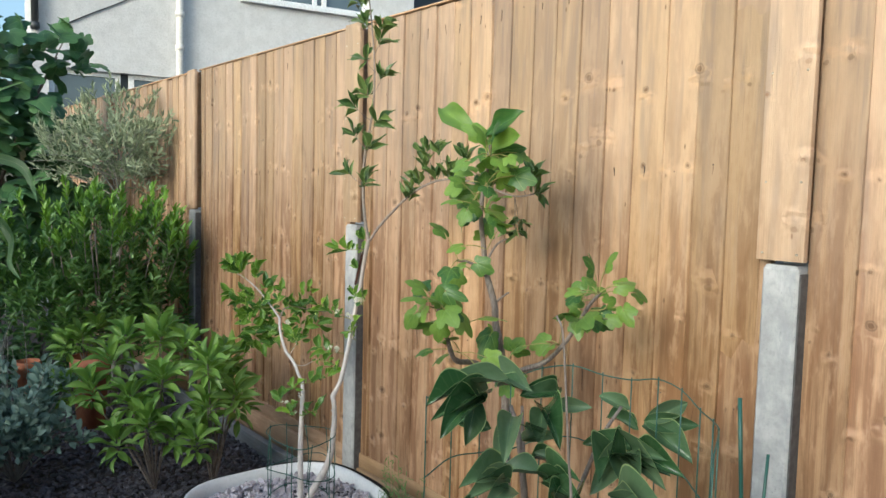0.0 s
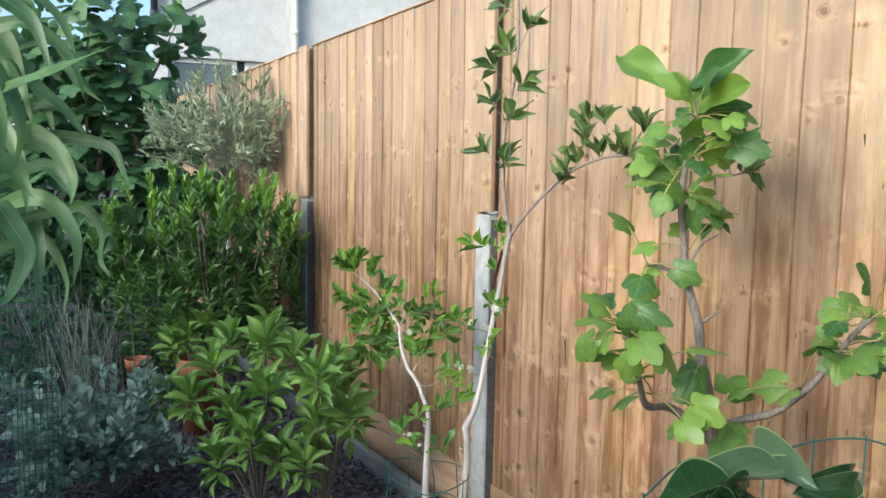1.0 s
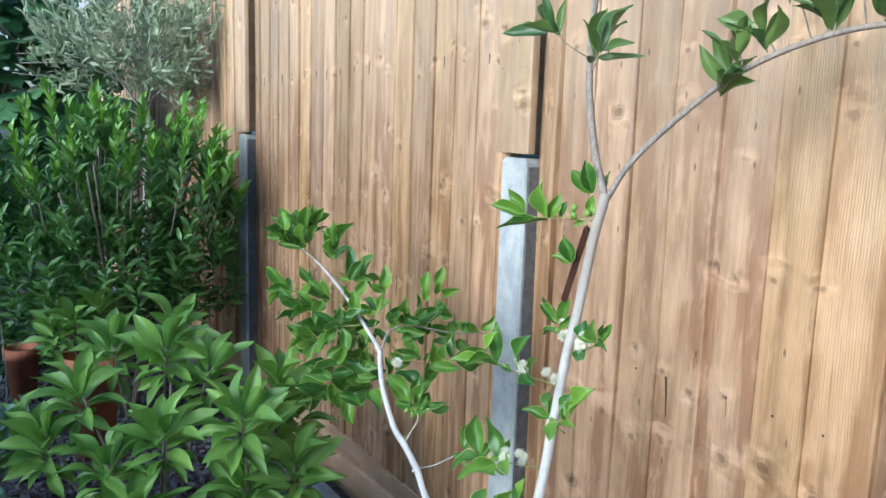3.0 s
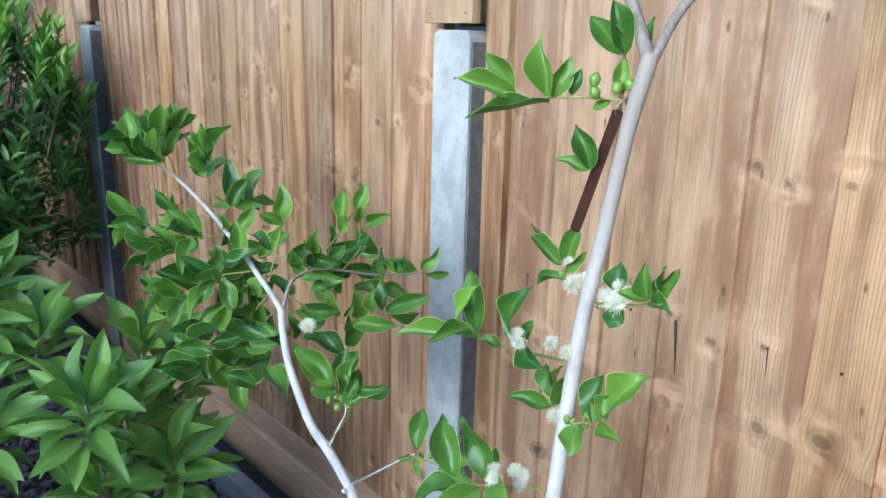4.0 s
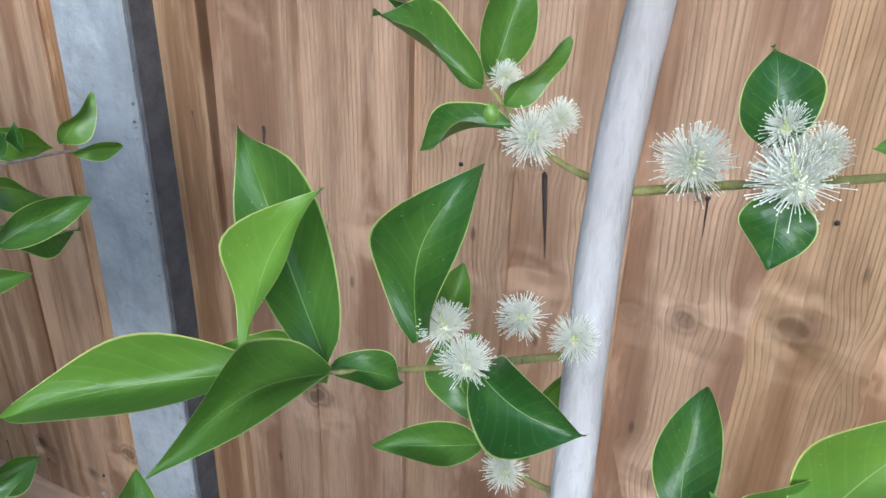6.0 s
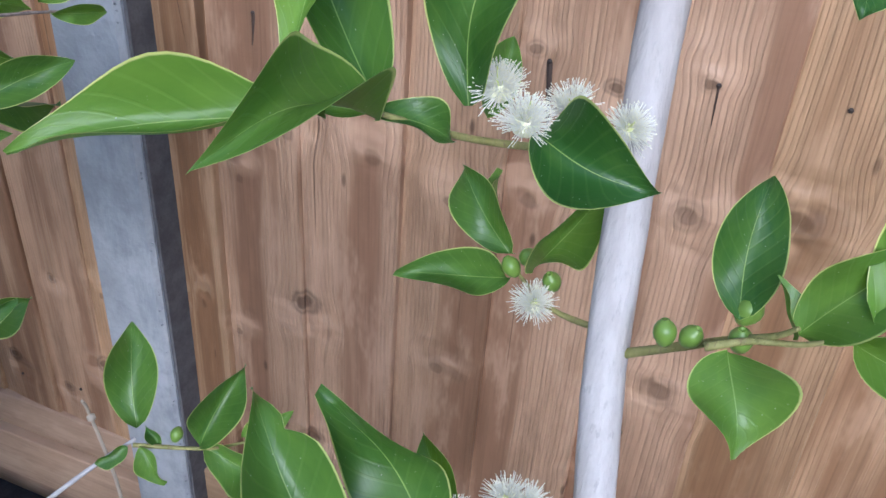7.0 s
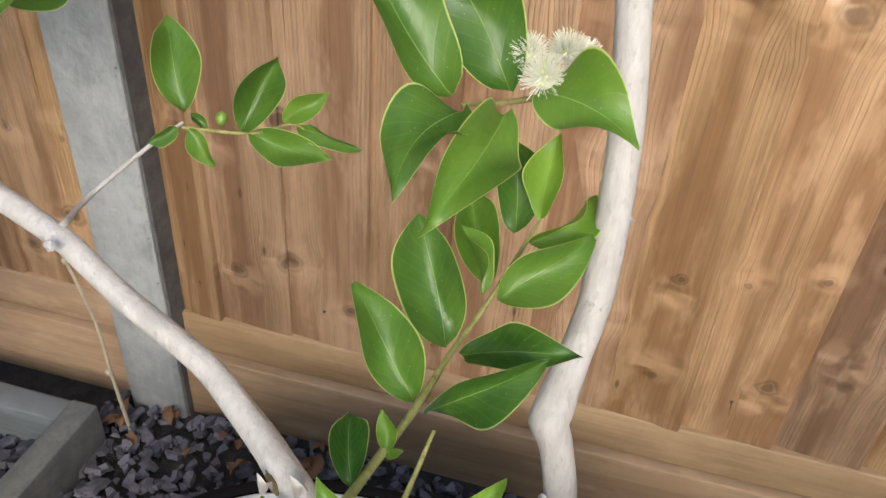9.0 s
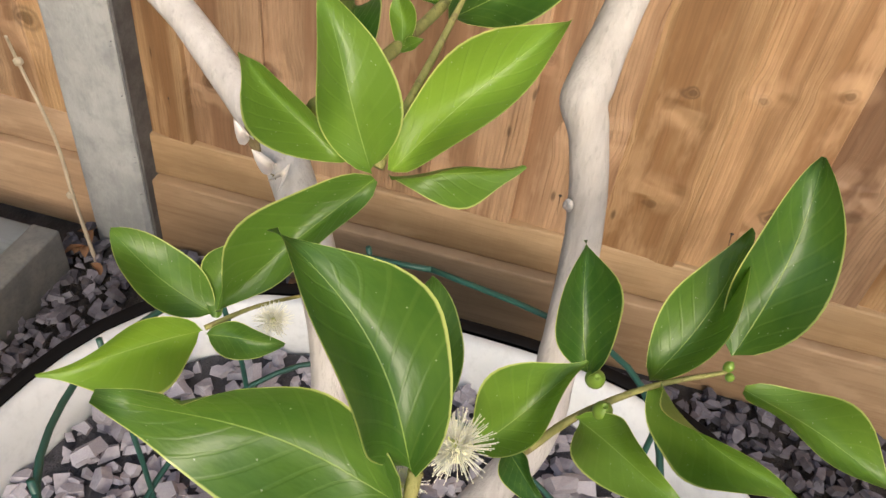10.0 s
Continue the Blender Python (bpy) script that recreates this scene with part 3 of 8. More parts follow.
def leaf_matrix(base, tip, width, normal, height=None):
    """Places a unit leaf with its ends at base and tip, its upper face along normal."""
    b, d = Vector(base), Vector(tip) - Vector(base)
    length = d.length
    x = d / length
    n = Vector(normal)
    n = (n - x * n.dot(x)).normalized()
    y = n.cross(x)
    h = height or (length + width) / 2
    m = Matrix((x * length, y * width, n * h)).transposed().to_4x4()
    m.translation = b
    return m


def aim(base, direction, length, width, rng, up=(0, 0, 1), roll=0.4):
    d = Vector(direction).normalized()
    n = Vector(up) + Vector((rng.uniform(-roll, roll), rng.uniform(-roll, roll), rng.uniform(-roll, roll)))
    if abs(n.normalized().dot(d)) > 0.96:
        n = d.orthogonal()
    return leaf_matrix(base, Vector(base) + d * length, width, n)


def joined(name, templates, mats, material, parent=None, label="", kind="stuff"):
    """Many small leaves as one mesh."""
    Vs, Qs, Us, off = [], [], [], 0
    for i, m in enumerate(mats):
        V, Q, U = templates[i % len(templates)]
        a = np.array(m)
        Vs.append(V @ a[:3, :3].T + a[:3, 3])
        Qs.append(Q + off)
        Us.append(U)
        off += len(V)
    return obj(name, grid_mesh(name, np.concatenate(Vs), np.concatenate(Qs), np.concatenate(Us), material), parent, label, None, kind)


def ball_dir(rng, low=-1.0):
    while True:
        v = Vector((rng.uniform(-1, 1), rng.uniform(-1, 1), rng.uniform(low, 1)))
        if 0.1 < v.length < 1:
            return v.normalized()

# ---- setting ----
rng = random.Random(11)
bm = bmesh.new()
for (x, y) in ((-400, -400), (400, -400), (400, 400), (-400, 400)):
    bm.verts.new((x, y, 0.0))
bm.faces.new(bm.verts)
part("ground", bm, SOIL, None, "dark bare soil under slate chippings", False, "structure")


def chip(bm, c, size, rng, flat=0.3):
    """One broken slate flake: an irregular slab tipped a little."""
    n = rng.choice((4, 5, 5, 6))
    turn = Euler((rng.gauss(0, 0.3), rng.gauss(0, 0.3), rng.random() * 6.28)).to_matrix()
    top, low = [], []
    for k in range(n):
        a = 2 * math.pi * (k + rng.uniform(-0.3, 0.3)) / n
        r = size * rng.uniform(0.65, 1.1)
        x, y = r * math.cos(a), r * math.sin(a) * 0.66
        h = size * flat * rng.uniform(0.7, 1.2)
        top.append(bm.verts.new(Vector(c) + turn @ Vector((x * 0.86, y * 0.86, h))))
        low.append(bm.verts.new(Vector(c) + turn @ Vector((x, y, -h))))
    bm.faces.new(top)
    for k in range(n):
        bm.faces.new((low[k], low[(k + 1) % n], top[(k + 1) % n], top[k]))
    return bm


def chip_field(name, count, where, size, material, label):
    rng = random.Random(5)
    V, F = [], []
    for i in range(count):
        x, y = where(rng)
        s = size * rng.uniform(0.5, 1.35)
        n = 5
        base = len(V)
        turn = Euler((rng.gauss(0, 0.28), rng.gauss(0, 0.28), rng.random() * 6.28)).to_matrix()
        z = 0.004 + rng.random() * 0.012
        for lvl in (0, 1):
            for k in range(n):
                a = 2 * math.pi * (k + 0.25 * math.sin(i * 3.1 + k * 1.7)) / n
                r = s * (0.8 + 0.25 * math.sin(i * 1.3 + k * 2.3)) * (0.84 if lvl else 1)
                v = turn @ Vector((r * math.cos(a), 0.66 * r * math.sin(a), s * (0.28 if lvl else -0.28)))
                V.append((x + v.x, y + v.y, z + v.z))
        F.append(tuple(base + n + k for k in range(n)))
        for k in range(n):
            F.append((base + k, base + (k + 1) % n, base + n + (k + 1) % n, base + n + k))
    me = bpy.data.meshes.new(name)
    me.from_pydata(V, [], F)
    me.materials.append(material)
    return obj(name, me, None, label, None, "stuff")


def island_random(m, lo, hi):
    """Let joined chips differ in tone, one by one."""
    t = m.node_tree
    bsdf = t.nodes["Principled BSDF"]
    src = bsdf.inputs["Base Color"].links[0].from_socket
    r = nd(t, "NewGeometry").outputs["Random Per Island"]
    c = nd(t, "HueSaturation", {"Value": mth(t, "ADD", lo, mth(t, "MULTIPLY", r, hi - lo)), "Color": src}).outputs[0]
    t.links.new(c, bsdf.inputs["Base Color"])


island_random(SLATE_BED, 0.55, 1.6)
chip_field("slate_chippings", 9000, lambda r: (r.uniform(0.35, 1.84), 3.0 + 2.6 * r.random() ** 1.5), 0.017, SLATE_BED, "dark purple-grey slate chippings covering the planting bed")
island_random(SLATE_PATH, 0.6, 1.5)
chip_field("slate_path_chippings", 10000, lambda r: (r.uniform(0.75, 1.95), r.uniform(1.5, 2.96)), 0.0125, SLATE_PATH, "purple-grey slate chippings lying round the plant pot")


# fence: featheredge boards between concrete posts
POSTS = (-0.85, 1.022, 2.892, 4.705, 6.53, 8.35)
BOARD_STEP = 0.1
POST_W = 0.086


def board_mesh(name, height, seed, width=0.126):
    """Tapered board: thick edge towards -y, thin edge under its neighbour, slightly warped."""
    rng = random.Random(seed)
    bm = bmesh.new()
    rows = 9
    ph, amp = rng.random() * 6.28, rng.uniform(0.0008, 0.0025)
    prev = None
    for i in range(rows + 1):
        z = height * i / rows
        if i == 0:
            z += rng.uniform(-0.006, 0.003)
        dx = amp * math.sin(3.0 * i / rows * math.pi + ph)
        dy = 0.0015 * math.sin(2.1 * i / rows * math.pi + ph)
        ring = [bm.verts.new((dx + x, dy + y, z)) for x, y in ((-0.0195, 0.0), (-0.0215, 0.0018), (-0.0180, width * 0.5), (-0.0125, width), (0.0, width), (0.0, 0.0))]
        if prev:
            for k in range(6):
                bm.faces.new((prev[k], ring[k], ring[(k + 1) % 6], prev[(k + 1) % 6]))
        else:
            bm.faces.new(ring)
        prev = ring
    bm.faces.new(prev[::-1])
    bmesh.ops.recalc_face_normals(bm, faces=bm.faces)
    return mesh_of(name, bm, FENCE_WOOD, False)


BOARDS = [board_mesh("featheredge_board", 1.80, s) for s in range(7)]
nail_bm = bmesh.new()
bmesh.ops.create_cone(nail_bm, segments=6, radius1=0.0021, radius2=0.0018, depth=0.0016, cap_ends=True, matrix=Matrix.Rotation(radians(90), 4, "Y"))
NAIL = mesh_of("nail", nail_bm, plain("rusty_nail", (0.07, 0.05, 0.04), 0.6, 0.4))
split_bm = bmesh.new()
rows_v = [[split_bm.verts.new((x, y * w, z)) for x, y in ((-0.0012, 0.0), (0.0004, 0.0019), (0.0004, -0.0019))] for z, w in ((0.004, 0.5), (0.0, 1.0), (-0.03, 0.75), (-0.055, 0.4), (-0.075, 0.05))]
for ra, rb in zip(rows_v, rows_v[1:]):
    for k in range(3):
        split_bm.faces.new((ra[k], ra[(k + 1) % 3], rb[(k + 1) % 3], rb[k]))
SPLIT = mesh_of("nail_stain", split_bm, plain("iron_stain", (0.06, 0.038, 0.026), 0.85), False)


def fence_panel(y0, y1, first):
    """One bay from the near post centre y0 to the next post at y1."""
    rng = random.Random(int(y0 * 100))
    panel = thing("fence_panel", (2.0, (y0 + y1) / 2, 0), "tan featheredge timber fence panel above timber gravel boards", "fence", "garden fence panels")
    first_joint = 1.088 if first else y0 + 0.12
    edges = [y0 + 0.046] + [v for v in (first_joint + BOARD_STEP * k for k in range(-1, 40)) if y0 + 0.06 < v < y1 - 0.07]
    for e in edges:
        e += rng.gauss(0, 0.003) * (e > y0 + 0.05)
        tilt = Euler((rng.gauss(0, 0.0022), 0, rng.gauss(0, 0.014)))
        fit = Matrix.Diagonal((1, min(1.0, (y1 - 0.045 - e) / 0.126), 1, 1))
        m = Matrix.Translation((1.998 + rng.gauss(0, 0.0016), e, 0.182 + rng.uniform(-0.004, 0.005))) @ tilt.to_matrix().to_4x4() @ fit
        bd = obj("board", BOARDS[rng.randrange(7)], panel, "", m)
        if first:
            for z in (0.05, 0.604, 1.203, 1.72):
                jy = 0.055 + rng.gauss(0, 0.008)
                zz = z + rng.gauss(0, 0.004)
                obj("nail", NAIL, bd, "", m @ Matrix.Translation((-0.0182, jy, zz)))
                if rng.random() < 0.8:
                    ln = rng.uniform(0.2, 0.5) if z > 1.0 else rng.uniform(0.35, 1.05)
                    obj("nail_stain", SPLIT, bd, "", m @ Matrix.Translation((-0.0178, jy, zz - 0.002)) @ Euler((rng.gauss(0, 0.06), 0, 0)).to_matrix().to_4x4() @ Matrix.Diagonal((1, rng.uniform(0.8, 1.3), ln, 1)))
    a, b = y0 + 0.044, y1 - 0.044
    for z in (0.24, 0.78, 1.38, 1.9):
        part("rail", box_bm(2.002, a + 0.01, z - 0.035, 2.04, b - 0.01, z + 0.035, 0.002), RAIL_WOOD, panel)
    part("capping", box_bm(1.970, a, 1.984, 2.03, b, 1.991, 0.002), RAIL_WOOD, panel, "thin dark weathered capping strip")
    part("gravel_board", box_bm(1.974, a, 0.119, 2.03, b, 0.180, 0.003), RAIL_WOOD, panel)
    part("gravel_board", box_bm(1.962, a, -0.03, 2.03, b, 0.116, 0.003), RAIL_WOOD, panel)
    part("packing_batten", box_bm(1.957, y1 - 0.022, 1.17, 2.03, y1 + 0.036, 1.97, 0.002), RAIL_WOOD, panel)
    part("backing_board", box_bm(2.044, y1 - 0.09, 1.165, 2.06, y1 + 0.09, 1.985, 0.002), RAIL_WOOD, panel)
    # board that carries the fence up over the short post
    cover = part("cover_board", box_bm(1.938, y1 - 0.056, 1.168, 1.9565, y1 + 0.058, 1.988, 0.0015), COVER_WOOD, panel, "paler upright board fixed above the short concrete post")
    for z in (1.185, 1.35, 1.6, 1.9):
        for dy in (-0.04, 0.042):
            s = bmesh.new()
            bmesh.ops.create_cone(s, segments=8, radius1=0.003, radius2=0.0026, depth=0.002, cap_ends=True, matrix=Matrix.Translation((1.9372, y1 + dy + rng.gauss(0, 0.002), z)) @ Matrix.Rotation(radians(90), 4, "Y"))
            part("screw", s, SCREW, cover)
    return panel


def concrete_post(y):
    post = thing("concrete_post", (1.98, y, 0), "grey cast concrete fence post with pitted face", "fence post", "concrete fence posts")
    bm = bmesh.new()
    w, f = POST_W / 2, 1.943
    prof = [(f, -w + 0.005), (f, w - 0.005), (f + 0.005, w), (2.0, w), (2.0, w - 0.022), (2.03, w - 0.022), (2.03, w), (2.06, w),
            (2.06, -w), (2.03, -w), (2.03, -w + 0.022), (2.0, -w + 0.022), (2.0, -w), (f + 0.005, -w)]
    rings = []
    for z, s in ((-0.05, 0), (0.3, 0), (0.6, 0), (0.9, 0), (1.148, 0), (1.158, 0.007)):
        rings.append([bm.verts.new((min(max(x, f + s), 2.06 - s), y + max(-w + s, min(w - s, dy)), z)) for x, dy in prof])
    k = len(prof)
    for a, b in zip(rings, rings[1:]):
        for i in range(k):
            bm.faces.new((a[i], a[(i + 1) % k], b[(i + 1) % k], b[i]))
    bm.faces.new(rings[-1])
    bmesh.ops.recalc_face_normals(bm, faces=bm.faces)
    part("post_body", bm, CONCRETE, post, "", False)
    # added dark strip: its colour stands in for the shaded post side and gap
    part("packing_strip", box_bm(1.951, y - w - 0.004, 0.0, 1.99, y - w + 0.001, 1.14, 0.001), POST_SIDE_SHADE, post, "added dark strip for the shaded gap between post and boards", False)
    return post


for y in POSTS:
    concrete_post(y)

# raised bed edging
bed = thing("bed_edging", (1.4, 2.96, 0), "weathered grey timber edging of the planting bed", "bed edging")
part("edging_board", box_bm(1.835, 2.945, -0.02, 1.872, 8.2, 0.075, 0.003), BED_WOOD, bed)
part("edging_board", box_bm(0.3, 2.925, -0.02, 1.872, 2.962, 0.078, 0.003), BED_WOOD_X, bed)

# neighbour's house behind the fence
A = math.atan2(-0.17, 0.985)
HM = Matrix.Translation((1.88, 8.9, 0)) @ Matrix.Rotation(A, 4, "Z")
house = thing("house", (1.88, 8.9, 0), "pale grey rendered house wall behind the garden fence", "house")


def house_part(name, x0, y0, z0, x1, y1, z1, material, parent=None, bevel=0.0, label=""):
    bm = box_bm(x0, y0, z0, x1, y1, z1, bevel)
    bmesh.ops.transform(bm, matrix=HM, verts=bm.verts)
    return part(name, bm, material, parent or house, label, False)


L1, R1, B1, T1 = 0.15, 1.34, 1.35, 2.47
L2, R2, B2, T2 = 2.15, 3.68, 3.44, 4.6
W = 4.3
for x0, z0, x1, z1 in ((0, 0, L1, 6), (L1, 0, R1, B1), (L1, T1, R1, 6), (R1, 0, L2, 6), (L2, 0, R2, B2), (L2, T2, R2, 6), (R2, 0, W, 6)):
    house_part("wall", x0, 0, z0, x1, 0.3, z1, RENDER_WALL)
house_part("wall", 0, 0.3, 0, 0.3, 6, 6, RENDER_WALL)
house_part("wall", W - 0.3, 0.3, 0, W, 6, 6, RENDER_WALL)
house_part("wall", 0.3, 5.7, 0, W - 0.3, 6, 6, RENDER_WALL)
house_part("roof", -0.3, -0.3, 6.0, W + 0.3, 6.3, 6.2, DARK_METAL)


def house_window(x0, z0, x1, z1, mullions, gaps=()):
    win = house_part("window", x0, 0.07, z1 - 0.05, x1, 0.14, z1, UPVC, None, 0.004, "white plastic framed window")
    house_part("frame", x0, 0.07, z0, x1, 0.14, z0 + 0.05, UPVC, win, 0.004)
    edges = [x0] + list(mullions) + [x1 - 0.055]
    for x in edges:
        house_part("frame", x, 0.07, z0 + 0.05, x + 0.055, 0.14, z1 - 0.05, UPVC, win, 0.004)
    for a, b in zip(edges, edges[1:]):
        house_part("pane", a + 0.055, 0.10, z0 + 0.05, b, 0.108, z1 - 0.05, GLASS, win)
    house_part("sill", x0 - 0.05, -0.06, z0 - 0.05, x1 + 0.05, 0.1, z0, UPVC, win, 0.006)
    # dark sheet close behind the panes stands in for the unlit room
    house_part("room_dark_sheet", x0 + 0.02, 0.30, z0 - 0.02, x1 - 0.02, 0.32, z1 + 0.02, DARK_METAL, win)
    return win


house_window(L1, B1, 0.84, T1, ())
house_part("window_mullion", 0.84, 0.12, B1, 0.92, 0.2, T1, DARK_METAL)
house_window(0.92, B1, R1, T1, ())
house_window(L2, B2, R2, T2, (2.98, 3.10))


def pipe(name, x, z0, z1, r, material, collars, label):
    bm = bmesh.new()
    tube(bm, [(x, -r - 0.02, z0), (x, -r - 0.02, z1)], r, r, 14, 1)
    bmesh.ops.transform(bm, matrix=HM, verts=bm.verts)
    p = part(name, bm, material, house, label)
    for z in collars:
        bm = bmesh.new()
        tube(bm, [(x, -r - 0.02, z - 0.03), (x, -r - 0.02, z + 0.03)], r * 1.25, r * 1.25, 14, 1)
        bmesh.ops.transform(bm, matrix=HM, verts=bm.verts)
        part("collar", bm, material, p)


pipe("downpipe", 1.43, 0.1, 6.0, 0.04, PIPE_PAINT, (2.45, 2.79, 3.15, 4.6), "cream painted downpipe with collars")
pipe("gutter_pipe", 0.03, 2.82, 6.0, 0.035, DARK_METAL, (2.86,), "dark vertical pipe at the wall corner")
bm = bmesh.new()
tube(bm, [(0.2, -0.012, 2.85), (0.55, -0.012, 3.05), (0.9, -0.012, 3.24), (1.3, -0.012, 3.5)], 0.007, 0.007, 6)
bmesh.ops.transform(bm, matrix=HM, verts=bm.verts)
part("cable", bm, DARK_METAL, house, "thin cable clipped across the wall")
bm = box_bm(6.15, 9.0, 0, 9.0, 12.0, 5.6, 0.02)
outhouse = thing("outhouse", (7.5, 10, 0), "dark grey building beyond the rendered house", "building")
part("wall", bm, DARK_METAL, outhouse, "", False)

# plain unseen boundaries added behind the camera; the western one shades the fence foot
part("fence_west", box_bm(-1.93, -4.2, -0.05, -1.83, 12, 1.62, 0.01), RAIL_WOOD, None, "unseen plain timber boundary added across the garden to shade the fence foot", False, "structure")
part("wall_south", box_bm(-1.95, -4.2, -0.05, 2.1, -4.0, 2.6, 0.01), RENDER_WALL, None, "unseen plain rendered wall added to close the garden behind the camera", False, "structure")

# ---- things: the potted guava ----
pot = thing("plant_pot", (1.43, 2.405, 0), "large black plastic pot with white inner rim", "plant pot")
PC = Matrix.Translation((1.404, 2.402, 0))


def squared(a):
    """How far the rim stands out, against a round one, at an angle."""
    return ((abs(math.cos(a)) / 0.975) ** 3 + (abs(math.sin(a)) / 0.92) ** 3) ** (-1 / 3)


def slack(bm):
    """Presses the round soft pot slightly square and carries it to its place."""
    for v in bm.verts:
        a = math.atan2(v.co.y, v.co.x)
        v.co.x, v.co.y = v.co.x * squared(a), v.co.y * squared(a)
    bmesh.ops.transform(bm, matrix=PC, verts=bm.verts)


bm = lathe([(0.25, 0.0), (0.262, 0.004), (0.308, 0.2), (0.316, 0.238), (0.330, 0.241), (0.335, 0.262), (0.330, 0.270), (0.3205, 0.267)], 64)
slack(bm)
part("pot_body", bm, BLACK_PLASTIC, pot)
bm = lathe([(0.320, 0.266), (0.315, 0.271), (0.308, 0.267), (0.300, 0.252), (0.296, 0.232), (0.292, 0.19)], 64)
for v in bm.verts:
    v.co.z += 0.004 * noise.noise(v.co * 6)
slack(bm)
part("liner", bm, WHITE_PLASTIC, pot, "white inner wall of the pot")
bm = lathe([(0.001, 0.234), (0.1, 0.234), (0.2, 0.230), (0.292, 0.224)], 48)
for v in bm.verts:
    v.co.z += 0.006 * noise.noise(v.co * 14)
slack(bm)
part("soil", bm, POT_SOIL, pot)

tree = thing("guava_tree", (1.461, 2.410, 0.204), "young guava tree with pale bark, glossy leaves and white blossoms", "tree")
rng = random.Random(3)
bm = stem(bmesh.new(), [(1.466, 2.41, 0.2, 0.0125), (1.492, 2.378, 0.285, 0.0115), (1.5145, 2.341, 0.36, 0.0112), (1.5245, 2.323, 0.42, 0.0107), (1.534, 2.325, 0.48, 0.0094), (1.5405, 2.329, 0.54, 0.0084), (1.542, 2.337, 0.585, 0.0078), (1.5418, 2.3435, 0.603, 0.0090),
                          (1.5445, 2.3425, 0.613, 0.0090), (1.5535, 2.339, 0.632, 0.0076), (1.5665, 2.3345, 0.664, 0.0074), (1.585, 2.337, 0.729, 0.0072), (1.609, 2.3475, 0.804, 0.0072), (1.632, 2.353, 0.904, 0.0071), (1.6474, 2.3504, 0.974, 0.0071), (1.6576, 2.34, 1.074, 0.0069), (1.662, 2.3305, 1.122, 0.0074), (1.6635, 2.329, 1.138, 0.0062)], 18, 8, 0.035)
trunk = part("trunk", bm, BARK, tree, "pale smooth whitish bark")
bm = stem(bmesh.new(), [(1.462, 2.412, 0.2, 0.0102), (1.459, 2.412, 0.33, 0.0096), (1.459, 2.412, 0.47, 0.0086), (1.465, 2.418, 0.54, 0.0080), (1.475, 2.433, 0.583, 0.0080), (1.483, 2.445, 0.597, 0.0074), (1.502, 2.487, 0.627, 0.0058), (1.506, 2.525, 0.653, 0.0054), (1.514, 2.557, 0.671, 0.0053),
                          (1.524, 2.614, 0.689, 0.0056), (1.528, 2.66, 0.705, 0.0053), (1.535, 2.714, 0.753, 0.0048), (1.544, 2.744, 0.787, 0.0046), (1.555, 2.766, 0.811, 0.0046)], 16, 8, 0.05, 4)
tube(bm, [(1.554, 2.762, 0.807), (1.556, 2.797, 0.825), (1.561, 2.893, 0.865), (1.565, 2.995, 0.90), (1.57, 3.105, 0.925), (1.57, 3.20, 0.94)], 0.0043, 0.002, 10, 8, 0.06, rng)
part("branch", bm, BARK, tree, "leaning forked branch with pale bark")
bm = bmesh.new()
LEADER = [(1.664, 2.329, 1.129), (1.672, 2.366, 1.204), (1.677, 2.389, 1.304), (1.677, 2.382, 1.424), (1.677, 2.341, 1.564), (1.677, 2.331, 1.704), (1.677, 2.356, 1.874), (1.677, 2.390, 2.024)]
SIDE = [(1.663, 2.329, 1.126), (1.707, 2.316, 1.191), (1.747, 2.211, 1.292), (1.757, 2.086, 1.339), (1.767, 1.971, 1.345), (1.785, 1.87, 1.325), (1.807, 1.77, 1.299), (1.835, 1.71, 1.308)]
tube(bm, LEADER, 0.0062, 0.002, 10, 6, 0.06, rng)
part("leader", bm, BARK_UP, tree, "slender grey-brown upper stem")
bm = bmesh.new()
tube(bm, SIDE, 0.0048, 0.002, 10, 6, 0.06, rng)
part("branch", bm, BARK_UP, tree, "slender grey-brown side branch")

GUAVA_SHAPES = ((0.55, 0.06, 0.09, 0.6, -0.12, 1.3, 0.35, 0.05), (0.8, 0.10, 0.1, 0.9, 0.25, 1.5, -0.5, -0.08), (0.42, -0.07, 0.08, 0.3, 0.0, 1.2, 0.25, 0.1),
                (0.62, -0.09, 0.09, 0.6, -0.3, 1.35, -0.3, -0.12), (0.9, 0.08, 0.1, 0.8, 0.1, 1.5, 0.6, 0.1), (0.5, -0.05, 0.1, 0.2, 0.35, 1.15, -0.4, -0.05))


def guava_mesh(k, sway=None, notch=0.0, fold=1.0, young=False):
    f, a, w, tp, lift, blunt, twist, sw = GUAVA_SHAPES[k]
    return grid_mesh("guava_leaf", *blade(18, 8, f * fold, a, w, 0.47, 0.66, tp, k, notch, lift, blunt, twist, sw if sway is None else sway, 0.7), YOUNG_LEAF if young else GUAVA_LEAF)


GUAVA = [guava_mesh(k) for k in range(6)]
YOUNG = [guava_mesh(k, young=True) for k in range(6)]
count = [0]


def leaf(base, tip, width, normal, sway=None, notch=0.0, fold=1.0, young=False):
    count[0] += 1
    k = (count[0] * 5 + count[0] // 7) % 6
    w = min(width * 1.06, 0.47 * (Vector(tip) - Vector(base)).length) if sway is None else width * 1.06
    me = (YOUNG[k] if young else GUAVA[k]) if sway is None else guava_mesh(k, sway, notch, fold, young)
    return obj("leaf", me, tree, "bright yellow-green young leaf" if young else "", leaf_matrix(base, tip, w, normal))


